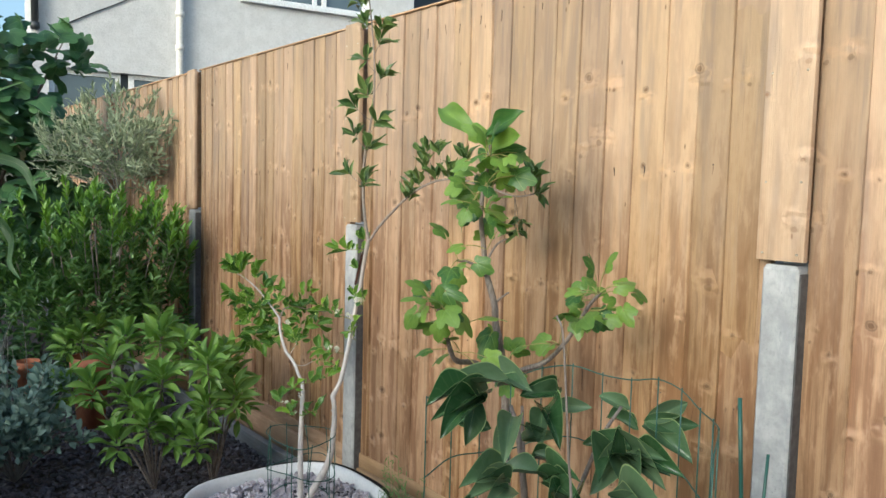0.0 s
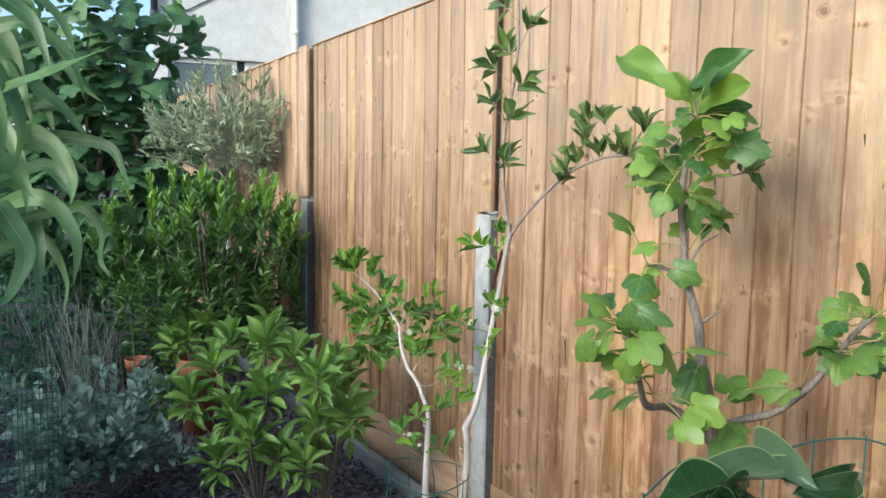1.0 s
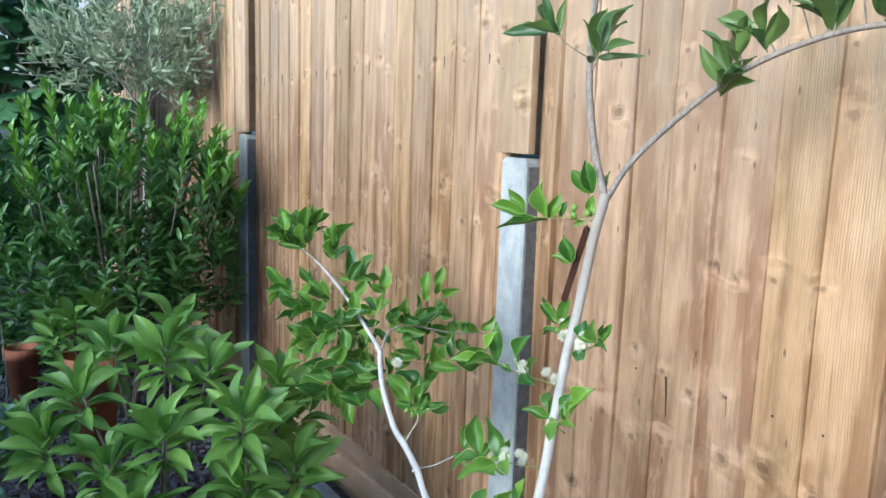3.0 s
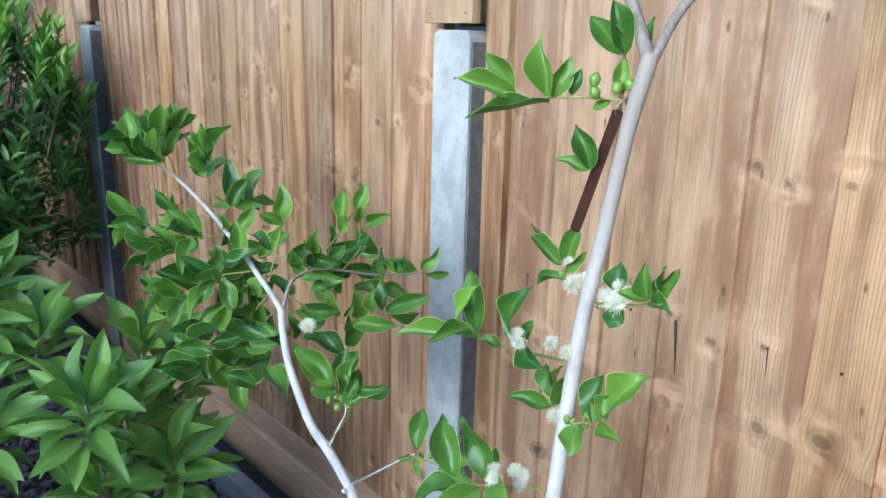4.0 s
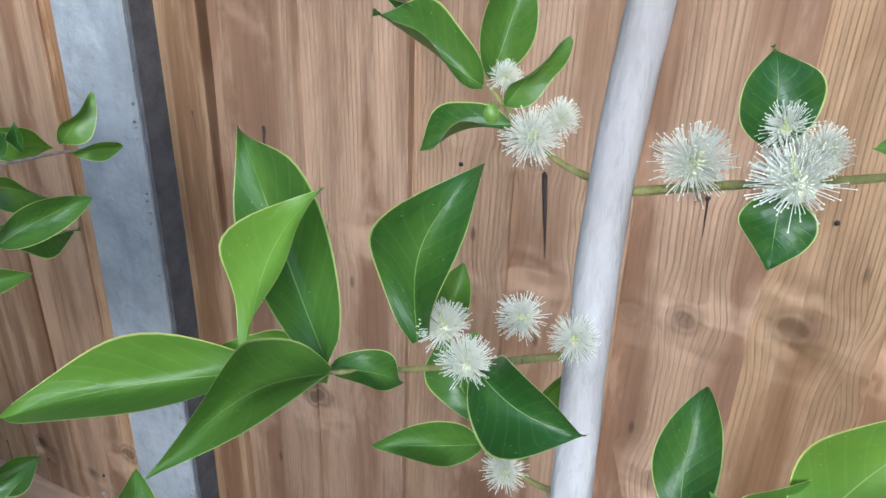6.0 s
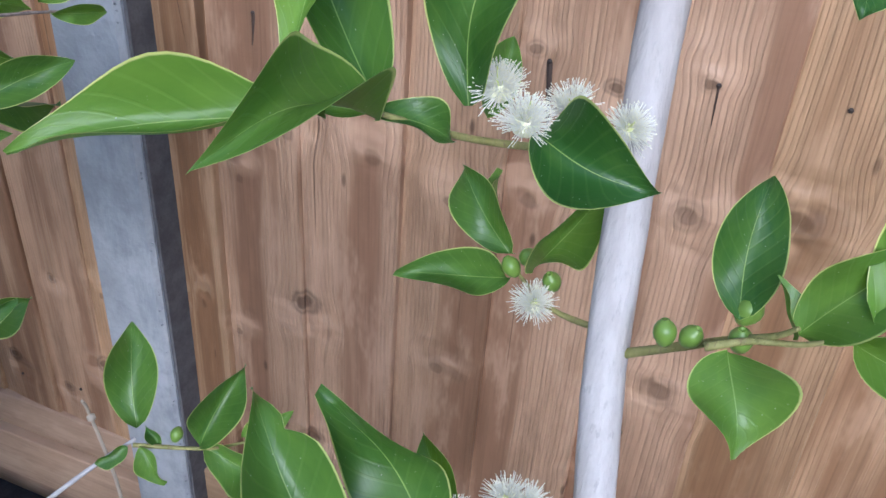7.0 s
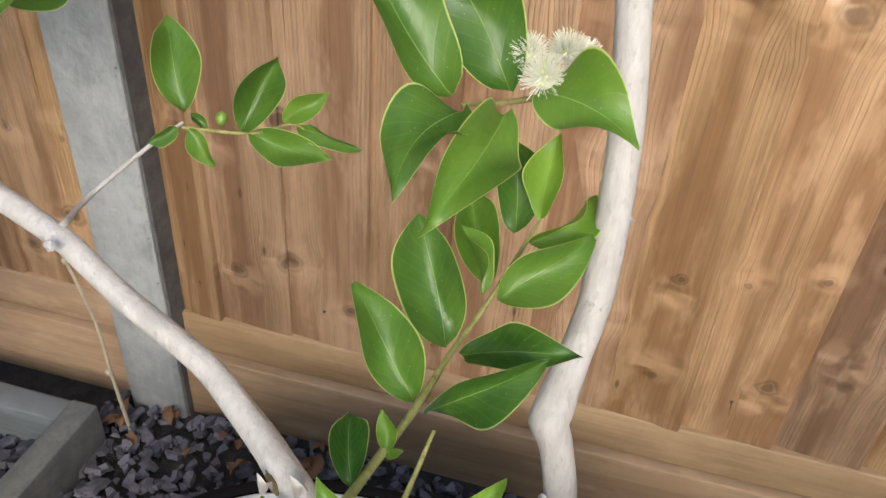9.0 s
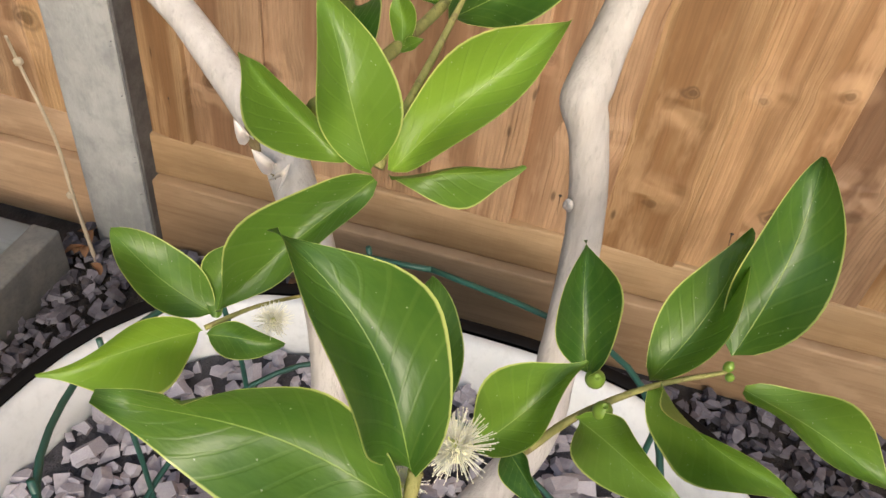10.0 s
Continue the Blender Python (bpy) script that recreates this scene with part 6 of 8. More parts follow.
def scar(place, axis, outward, along, wide, material, label=""):
    z = Vector(axis).normalized()
    n = (Vector(outward) - z * Vector(outward).dot(z)).normalized()
    m = Matrix((n * 0.0012, z.cross(n) * wide, z * along)).transposed().to_4x4()
    m.translation = Vector(place)
    bm = bmesh.new()
    bmesh.ops.create_icosphere(bm, subdivisions=3, radius=1.0)
    for v in bm.verts:
        v.co *= 1 + 0.4 * noise.noise(v.co * 2.2 + Vector(place) * 90)
    bmesh.ops.transform(bm, matrix=m, verts=bm.verts)
    part("bark_scar", bm, material, tree, label)


scar((1.6008, 2.3400, 0.7728), (0.3, 0.1, 1), (-0.85, -0.4, 0.2), 0.0072, 0.0036, WOUND, "brown patch of dead bark")
scar((1.5745, 2.3285, 0.695), (0.25, 0.03, 1), (-0.8, -0.4, 0.2), 0.0026, 0.0024, SCAR)
scar((1.5785, 2.3305, 0.706), (0.25, 0.03, 1), (-0.8, -0.5, 0.2), 0.0022, 0.0026, SCAR)
scar((1.5585, 2.3355, 0.660), (0.4, -0.1, 1), (-0.9, 0.1, 0.3), 0.0032, 0.0034, SCAR)
scar((1.5335, 2.339, 0.560), (0, 0.1, 1), (-0.9, 0.2, 0.3), 0.0030, 0.0022, SCAR)
scar((1.4765, 2.4485, 0.5985), (0.4, 0.65, 0.65), (-0.92, 0.25, 0.25), 0.0055, 0.0022, WOUND)
scar((1.4712, 2.4370, 0.5905), (0.4, 0.6, 0.7), (-0.85, 0.0, 0.5), 0.0048, 0.0026, WOUND)
scar((1.503, 2.553, 0.676), (0.2, 0.8, 0.4), (-0.7, -0.1, 0.6), 0.0028, 0.0022, SCAR)

# curled flakes of peeling bark where the leaning branch leaves its stub
FLAKE = grid_mesh("bark_flake", *blade(8, 4, 1.6, 0.4, 0.15, 0.5, 0.5, 0.3, 5), PALE_CURL)
rng = random.Random(31)
for c, d, ln in (((1.4768, 2.4495, 0.5992), (-0.3, 0.5, 0.9), 0.009), ((1.4722, 2.4392, 0.5932), (-0.3, 0.6, 0.7), 0.010), ((1.4712, 2.4352, 0.5915), (-0.3, -0.4, 0.8), 0.009), ((1.4795, 2.4362, 0.5985), (-0.2, 0.5, 0.8), 0.009)):
    obj("bark_flake", FLAKE, tree, "loose curl of peeling bark", aim(c, d, ln, ln * rng.uniform(0.5, 0.7), rng, (-0.8, -0.2, 0.5), 0.2))

# metal tag hanging from the stem
tag = thing("plant_tag", (1.655, 2.363, 1.034), "dark brown metal strip tag hung on the stem", "plant tag")
bm = bmesh.new()
TAGM = leaf_matrix((1.654, 2.349, 1.090), (1.647, 2.382, 0.976), 0.0098, (-0.9, -0.35, -0.1), 0.001)
prof = [(0.0, -0.32), (0.0, 0.32), (0.02, 0.5), (0.97, 0.5), (1.0, 0.3), (1.0, -0.3), (0.97, -0.5), (0.02, -0.5)]
top = [bm.verts.new(TAGM @ Vector((x, y, 0.5))) for x, y in prof]
low = [bm.verts.new(TAGM @ Vector((x, y, -0.5))) for x, y in prof]
bm.faces.new(top), bm.faces.new(low[::-1])
for k in range(8):
    bm.faces.new((low[k], low[(k + 1) % 8], top[(k + 1) % 8], top[k]))
part("strip", bm, TAG_METAL, tag, "", False)
bm = bmesh.new()
c = TAGM @ Vector((0.05, 0, 0))
tube(bm, [c + Vector((0, 0, 0.0)), c + Vector((-0.004, -0.002, 0.008)), c + Vector((0.004, -0.006, 0.016)), c + Vector((0.008, -0.003, 0.01))], 0.0007, 0.0007, 6)
part("hook", bm, SCREW, tag)

# slate chips in the pot
rng = random.Random(21)
CHIPS = []
for s in range(12):
    CHIPS.append(mesh_of("slate_chip", chip(bmesh.new(), (0, 0, 0), 1.0, rng), SLATE, False))
for i in range(290):
    a = rng.random() * 6.283
    r = 0.28 * math.sqrt(rng.random()) * squared(a)
    s = rng.uniform(0.008, 0.021)
    z = 0.235 + 0.5 * s * rng.random() + 0.004
    obj("slate_chip", CHIPS[rng.randrange(12)], pot, "", Matrix.Translation((1.404 + r * math.cos(a), 2.402 + r * math.sin(a), z)) @ Euler((rng.gauss(0, 0.3), rng.gauss(0, 0.3), rng.random() * 6.28)).to_matrix().to_4x4() @ Matrix.Diagonal((s, s, s, 1)))
bm = bmesh.new()
for i in range(2100):
    a = rng.random() * 6.283
    r = 0.289 * math.sqrt(rng.random()) * squared(a)
    chip(bm, (1.404 + r * math.cos(a), 2.402 + r * math.sin(a), 0.236 - 0.04 * r * r / 0.09 * 0.3 + 0.004 * rng.random()), rng.uniform(0.005, 0.014), rng)
part("slate_filling", bm, SLATE, pot, "broken slate chippings", False, "stuff")

# green wire guard round the stems
guard = thing("wire_guard", (1.465, 2.405, 0.2), "green plastic coated wire mesh guard round the stems", "wire guard")
rg = random.Random(8)


def guard_point(a, z):
    return Vector((1.46 + (0.105 + 0.012 * math.sin(3 * a)) * math.cos(a), 2.397 + (0.135 + 0.012 * math.cos(2 * a)) * math.sin(a), z + 0.012 * math.sin(2 * a + z * 20)))


for z in (0.25, 0.36, 0.475):
    part("wire", tube(bmesh.new(), [guard_point(k * 0.4488, z) for k in range(15)], 0.0017, 0.0017, 6, 4), GREEN_WIRE, guard)
for k in range(9):
    a = k * 0.698 + 0.2
    part("wire", tube(bmesh.new(), [guard_point(a, 0.205), guard_point(a + rg.uniform(-0.1, 0.1), 0.35), guard_point(a + rg.uniform(-0.06, 0.06), 0.482)], 0.0016, 0.0016, 6, 4), GREEN_WIRE, guard)

# ---- young fig in front of the fence ----
fig = thing("fig_tree", (1.6, 1.6, 0), "young fig tree with lobed bright green leaves", "tree")
rng = random.Random(14)
bm = bmesh.new()
tube(bm, [(1.60, 1.54, 0.0), (1.602, 1.548, 0.4), (1.597, 1.562, 0.76), (1.590, 1.580, 0.90), (1.585, 1.596, 0.965), (1.579, 1.597, 1.017), (1.566, 1.617, 1.098), (1.56, 1.625, 1.17), (1.545, 1.622, 1.27), (1.552, 1.6, 1.43)], 0.0135, 0.005, 10, 6, 0.12, rng)
part("trunk", bm, BARK_FIG, fig)
for pts, r0, r1 in (([(1.596, 1.565, 0.80), (1.545, 1.62, 0.858), (1.45, 1.595, 0.885), (1.395, 1.565, 0.955), (1.36, 1.57, 1.05)], 0.010, 0.0035),
                    ([(1.595, 1.567, 0.82), (1.62, 1.53, 0.85), (1.642, 1.47, 0.88), (1.655, 1.41, 0.945), (1.665, 1.355, 1.035), (1.675, 1.325, 1.075)], 0.0085, 0.0035),
                    ([(1.565, 1.617, 1.10), (1.53, 1.645, 1.125), (1.50, 1.66, 1.13)], 0.004, 0.003), ([(1.562, 1.62, 1.12), (1.585, 1.605, 1.17), (1.60, 1.58, 1.19)], 0.0035, 0.002),
                    ([(1.58, 1.597, 1.02), (1.592, 1.57, 1.045), (1.60, 1.565, 1.05)], 0.003, 0.002)):
    part("branch", tube(bmesh.new(), pts, r0, r1, 8, 6, 0.15, rng), BARK_FIG, fig)
FIGS = [grid_mesh("fig_leaf", *palm_leaf(s, lb, ct), FIG_LEAF) for s, (lb, ct) in enumerate(((3, 0.5), (5, 0.42), (5, 0.55), (3, 0.4)))]


def fig_leaf(base, tip, width, normal):
    count[0] += 1
    n = Vector(normal) + Vector((rng.uniform(-0.35, 0.35), rng.uniform(-0.35, 0.35), rng.uniform(0.0, 0.5)))
    ln = (Vector(tip) - Vector(base)).length
    sz = rng.uniform(0.56, 0.74)
    st = Vector(base) - (Vector(tip) - Vector(base)) * 0.12 + Vector((0, 0, -0.01))
    tip = Vector(base).lerp(Vector(tip), 0.80)
    obj("leaf", FIGS[count[0] % 4], fig, "", leaf_matrix(base, tip, max(width, ln * 0.75) * 0.66, n, ln) @ Matrix.Diagonal((sz, sz, sz, 1)))
    part("leaf_stalk", tube(bmesh.new(), [Vector(base) + (Vector(tip) - Vector(base)) * 0.13, st, st + (Vector((1.57, 1.6, st.z - 0.05)) - st) * 0.12], 0.0016, 0.002, 6, 3), GREEN_TWIG, fig)


# ---- persimmon sapling inside a wire cage ----
persimmon = thing("persimmon_sapling", (1.2, 1.06, 0), "persimmon sapling with large dark glossy drooping leaves", "sapling")
for pts, r0, r1 in (([(1.200, 1.065, 0.000), (1.205, 1.075, 0.382), (1.210, 1.090, 0.668), (1.195, 1.105, 0.859), (1.200, 1.135, 0.917)], 0.009, 0.004),
                    ([(1.205, 1.080, 0.525), (1.310, 1.085, 0.688), (1.410, 1.095, 0.821), (1.455, 1.080, 0.888)], 0.006, 0.003), ([(1.208, 1.085, 0.621), (1.250, 1.145, 0.783), (1.290, 1.195, 0.888)], 0.005, 0.003),
                    ([(1.118, 0.86, 0.02), (1.12, 0.905, 0.75), (1.12, 0.921, 0.907), (1.12, 0.940, 1.081), (1.122, 0.958, 1.117)], 0.0022, 0.0017)):
    part("stem", tube(bmesh.new(), pts, r0, r1, 8, 6, 0.12, rng), BARK_FIG, persimmon)
PERS = [grid_mesh("persimmon_leaf", *blade(14, 6, f, a, w, 0.44, 0.62, 0.8, 20 + s), PERSIMMON_LEAF) for s, (f, a, w) in enumerate(((0.9, 0.17, 0.07), (1.4, 0.22, 0.09), (0.7, 0.12, 0.07)))]


def persimmon_leaf(base, tip, width, normal):
    b, d = Vector(base), Vector(tip) - Vector(base)
    for k in range(2):
        count[0] += 1
        if k and count[0] % 3 == 0:
            continue
        turn = Vector((rng.uniform(-0.5, 0.5), rng.uniform(-0.5, 0.5), rng.uniform(-0.3, 0.4))) * d.length * k
        e = (d + turn - Vector((0, 0, 0.12 * d.length))).normalized() * d.length * (0.86 - 0.14 * k)
        n = Vector(normal) + Vector((rng.uniform(-0.3, 0.3), rng.uniform(-0.3, 0.3), 0.5))
        obj("leaf", PERS[count[0] % 3], persimmon, "", leaf_matrix(b + d * 0.04 * k, b + d * 0.04 * k + e, min(width * 0.75, 0.42 * e.length), n))


# leaves of the young fig
fig_leaf((1.558, 1.62, 1.448), (1.444, 1.657, 1.493), 0.074, (-0.444, -0.731, -0.518))
fig_leaf((1.558, 1.62, 1.448), (1.587, 1.538, 1.525), 0.106, (-0.955, -0.292, 0.053))
fig_leaf((1.571, 1.61, 1.412), (1.579, 1.469, 1.436), 0.085, (-0.989, -0.076, -0.124))
fig_leaf((1.567, 1.618, 1.392), (1.542, 1.709, 1.454), 0.089, (-0.976, -0.176, -0.132))
fig_leaf((1.552, 1.64, 1.309), (1.439, 1.683, 1.275), 0.098, (-0.254, -0.913, -0.32))
fig_leaf((1.561, 1.629, 1.33), (1.527, 1.691, 1.372), 0.113, (-0.881, -0.474, -0.003))
fig_leaf((1.577, 1.61, 1.34), (1.597, 1.582, 1.389), 0.102, (-0.454, -0.842, -0.292))
fig_leaf((1.546, 1.646, 1.277), (1.461, 1.644, 1.202), 0.100, (-0.527, -0.586, 0.616))
fig_leaf((1.567, 1.622, 1.246), (1.516, 1.551, 1.152), 0.123, (-0.797, -0.187, 0.574))
fig_leaf((1.573, 1.616, 1.267), (1.582, 1.542, 1.227), 0.113, (-0.775, -0.371, 0.512))
fig_leaf((1.539, 1.654, 1.287), (1.517, 1.814, 1.32), 0.078, (-0.971, -0.167, 0.171))
fig_leaf((1.587, 1.627, 1.362), (1.603, 1.723, 1.421), 0.089, (-0.97, 0.014, 0.242))
fig_leaf((1.575, 1.641, 1.203), (1.531, 1.654, 1.16), 0.074, (-0.345, -0.936, 0.066))
fig_leaf((1.357, 1.609, 1.066), (1.368, 1.70, 1.106), 0.10, (-0.8, -0.5, 0.2))
fig_leaf((1.359, 1.545, 1.074), (1.40, 1.43, 1.066), 0.09, (-0.7, -0.1, 0.7))
fig_leaf((1.336, 1.61, 1.017), (1.296, 1.682, 0.93), 0.075, (-0.8, -0.35, 0.45))
fig_leaf((1.345, 1.59, 1.03), (1.318, 1.635, 0.95), 0.08, (-0.75, -0.5, 0.4))
fig_leaf((1.365, 1.552, 0.99), (1.345, 1.568, 0.895), 0.10, (-0.85, -0.4, 0.3))
fig_leaf((1.362, 1.57, 1.04), (1.372, 1.575, 1.115), 0.06, (-0.8, -0.5, 0.3))
fig_leaf((1.375, 1.55, 1.02), (1.405, 1.475, 1.0), 0.085, (-0.8, -0.3, 0.5))
fig_leaf((1.51, 1.643, 1.12), (1.465, 1.71, 1.095), 0.06, (-0.7, -0.4, 0.6))
fig_leaf((1.542, 1.563, 0.952), (1.44, 1.524, 0.878), 0.105, (-0.205, -0.717, 0.667))
fig_leaf((1.581, 1.529, 0.903), (1.579, 1.471, 0.96), 0.134, (-0.899, -0.289, -0.328))
fig_leaf((1.561, 1.54, 0.871), (1.474, 1.569, 0.891), 0.110, (-0.206, -0.885, 0.418))
fig_leaf((1.562, 1.522, 0.835), (1.501, 1.45, 0.81), 0.123, (-0.616, 0.268, 0.741))
fig_leaf((1.547, 1.571, 0.907), (1.528, 1.61, 0.953), 0.085, (-0.431, -0.771, 0.468))
fig_leaf((1.669, 1.381, 1.027), (1.606, 1.413, 1.053), 0.108, (-0.539, -0.736, -0.409))
fig_leaf((1.676, 1.38, 1.06), (1.662, 1.418, 1.119), 0.100, (-0.775, -0.601, 0.195))
fig_leaf((1.683, 1.374, 1.08), (1.736, 1.377, 1.131), 0.101, (-0.469, -0.716, 0.518))
fig_leaf((1.669, 1.374, 1.009), (1.599, 1.345, 0.946), 0.074, (-0.503, -0.414, 0.759))
fig_leaf((1.693, 1.339, 1.023), (1.698, 1.282, 1.007), 0.113, (-0.78, -0.233, 0.581))
fig_leaf((1.692, 1.356, 1.068), (1.752, 1.343, 1.104), 0.089, (-0.477, -0.702, 0.529))
fig_leaf((1.658, 1.383, 0.984), (1.619, 1.4, 0.968), 0.073, (-0.393, -0.919, 0.024))
fig_leaf((1.713, 1.288, 1.041), (1.672, 1.223, 0.966), 0.106, (-0.919, 0.176, 0.352))
fig_leaf((1.695, 1.323, 1.045), (1.717, 1.291, 1.067), 0.094, (-0.758, -0.63, -0.169))
# long leaves crowning the young fig
CROWN = [grid_mesh("fig_leaf", *blade(16, 8, f, a, 0.06, 0.58, 0.8, 0.3, 60 + k, 0.1), FIG_LEAF) for k, (f, a) in enumerate(((0.25, 0.10), (0.3, -0.08), (0.35, 0.06)))]
for k, (base, tip, width, normal) in enumerate((((1.552, 1.640, 1.448), (1.545, 1.805, 1.535), 0.062, (-0.75, -0.5, 0.35)), ((1.552, 1.622, 1.420), (1.530, 1.472, 1.449), 0.066, (-0.75, -0.5, 0.4)), ((1.555, 1.628, 1.452), (1.57, 1.50, 1.51), 0.055, (-0.8, -0.5, 0.3)))):
    obj("leaf", CROWN[k], fig, "", leaf_matrix(base, tip, width, normal))
    part("leaf_stalk", tube(bmesh.new(), [(1.552, 1.612, 1.395), (1.552, 1.62, 1.43), base], 0.0022, 0.0014, 6, 3), GREEN_TWIG, fig)
# leaves of the persimmon sapling
persimmon_leaf((1.197, 1.139, 0.966), (1.02, 1.194, 0.96), 0.050, (-0.225, -0.654, 0.722))
persimmon_leaf((1.165, 1.162, 0.946), (1.007, 1.16, 0.922), 0.055, (-0.077, -0.806, 0.588))
persimmon_leaf((1.141, 1.15, 0.942), (1.01, 1.131, 0.893), 0.085, (-0.103, -0.796, 0.596))
persimmon_leaf((1.133, 1.157, 0.939), (1.082, 1.132, 0.851), 0.064, (-0.408, -0.792, 0.453))
persimmon_leaf((1.159, 1.09, 0.917), (1.083, 1.031, 0.852), 0.080, (-0.337, -0.471, 0.815))
persimmon_leaf((1.255, 1.167, 0.921), (1.363, 1.147, 0.941), 0.054, (-0.193, -0.979, 0.068))
persimmon_leaf((1.326, 1.136, 0.9), (1.353, 1.057, 0.916), 0.050, (-0.911, -0.35, -0.219))
persimmon_leaf((1.282, 1.132, 0.903), (1.229, 1.024, 0.856), 0.065, (-0.593, -0.061, 0.803))
persimmon_leaf((1.508, 1.063, 0.854), (1.561, 0.951, 0.877), 0.053, (-0.873, -0.452, -0.183))
persimmon_leaf((1.507, 1.062, 0.849), (1.5, 0.918, 0.809), 0.076, (-0.873, -0.091, 0.48))
persimmon_leaf((1.498, 1.068, 0.837), (1.477, 1.145, 0.859), 0.064, (-0.778, -0.357, 0.516))
persimmon_leaf((1.44, 1.049, 0.807), (1.431, 0.893, 0.814), 0.083, (-0.992, 0.058, 0.113))
persimmon_leaf((1.44, 1.049, 0.807), (1.282, 1.027, 0.769), 0.096, (-0.029, -0.805, 0.593))
persimmon_leaf((1.444, 1.039, 0.798), (1.403, 0.917, 0.785), 0.073, (-0.786, 0.202, 0.584))
persimmon_leaf((1.432, 1.057, 0.801), (1.331, 0.935, 0.754), 0.095, (-0.547, 0.136, 0.826))
persimmon_leaf((1.449, 1.043, 0.818), (1.364, 1.118, 0.834), 0.073, (-0.606, -0.744, 0.283))
persimmon_leaf((1.133, 1.066, 0.812), (1.016, 1.081, 0.832), 0.074, (-0.001, -0.779, 0.627))
persimmon_leaf((1.131, 1.063, 0.804), (1.02, 1.027, 0.799), 0.073, (0.199, -0.71, 0.676))
persimmon_leaf((1.121, 1.082, 0.82), (1.212, 1.027, 0.826), 0.066, (-0.416, -0.623, 0.663))
persimmon_leaf((1.247, 1.039, 0.817), (1.218, 1.113, 0.832), 0.065, (-0.734, -0.396, 0.551))
persimmon_leaf((1.215, 1.062, 0.796), (1.206, 0.944, 0.801), 0.075, (-0.888, 0.088, 0.451))
persimmon_leaf((1.444, 1.129, 0.901), (1.506, 1.077, 0.878), 0.056, (-0.663, -0.734, -0.145))
persimmon_leaf((1.256, 1.138, 0.938), (1.269, 1.247, 0.953), 0.068, (-0.871, 0.04, 0.49))
persimmon_leaf((1.251, 1.145, 0.861), (1.253, 1.047, 0.881), 0.065, (-0.955, -0.071, -0.289))
persimmon_leaf((1.167, 1.149, 0.875), (1.153, 1.248, 0.89), 0.059, (-0.979, -0.155, 0.133))
persimmon_leaf((1.242, 1.018, 0.772), (1.111, 0.96, 0.748), 0.092, (0.054, -0.487, 0.872))
persimmon_leaf((1.33, 1, 0.758), (1.287, 0.849, 0.762), 0.096, (-0.809, 0.243, 0.536))
persimmon_leaf((1.087, 1.085, 0.767), (0.955, 1.029, 0.764), 0.089, (0.258, -0.64, 0.724))

# smaller young fig leaves along the twigs
for c, n in (((1.55, 1.60, 1.40), 9), ((1.55, 1.61, 1.33), 11), ((1.56, 1.62, 1.26), 8), ((1.565, 1.617, 1.16), 2), ((1.365, 1.57, 1.03), 7), ((1.395, 1.565, 0.96), 5), ((1.47, 1.60, 0.9), 5), ((1.60, 1.585, 0.84), 4), ((1.66, 1.38, 1.0), 8), ((1.672, 1.33, 1.07), 8), ((1.65, 1.43, 0.93), 4), ((1.50, 1.655, 1.13), 4)):
    for k in range(n):
        d = ball_dir(rng, -0.3) + Vector((-0.25, -0.2, 0.1))
        b = Vector(c) + d.normalized() * rng.uniform(0.03, 0.10)
        ln = rng.uniform(0.035, 0.062)
        obj("leaf", FIGS[rng.randrange(4)], fig, "", aim(b, d + Vector((0, 0, -0.35)), ln, ln * 0.9, rng, (-0.5, -0.4, 0.9), 0.7))
        part("leaf_stalk", tube(bmesh.new(), [Vector(c), (Vector(c) + b) / 2 + Vector((0, 0, 0.006)), b + d.normalized() * ln * 0.1], 0.0014, 0.0011, 6, 3), GREEN_TWIG, fig)

cage = thing("wire_cage", (1.2, 0.95, 0), "dark green wire mesh cage round the sapling", "wire cage")


def cage_point(k, z):
    a = radians(-75 + k * 13.5)
    return Vector((1.14 + 0.33 * math.cos(a), 0.98 + 0.27 * math.sin(a) + 0.06 * math.cos(a), z + 0.01 * math.sin(k * 1.7) - 0.0016 * (k - 6) ** 2 * 0.3))


for z in (0.95, 0.80, 0.62, 0.44, 0.26, 0.08):
    part("wire", tube(bmesh.new(), [cage_point(k, z) for k in range(14)], 0.0014, 0.0014, 6, 4), GREEN_WIRE, cage)
for k in range(0, 14):
    part("wire", tube(bmesh.new(), [cage_point(k, 0.0), cage_point(k, 0.45), cage_point(k, 0.955)], 0.0014, 0.0014, 6, 4), GREEN_WIRE, cage)
part("stake", tube(bmesh.new(), [(1.46, 0.80, 0.0), (1.475, 0.81, 0.5), (1.485, 0.845, 0.955)], 0.004, 0.004, 8, 4), GREEN_WIRE, cage, "green coated cage stake")
part("stake", tube(bmesh.new(), [(1.43, 0.78, 0.0), (1.46, 0.79, 0.5), (1.51, 0.80, 0.86)], 0.003, 0.003, 8, 4), GREEN_WIRE, cage, "green coated cage stake")

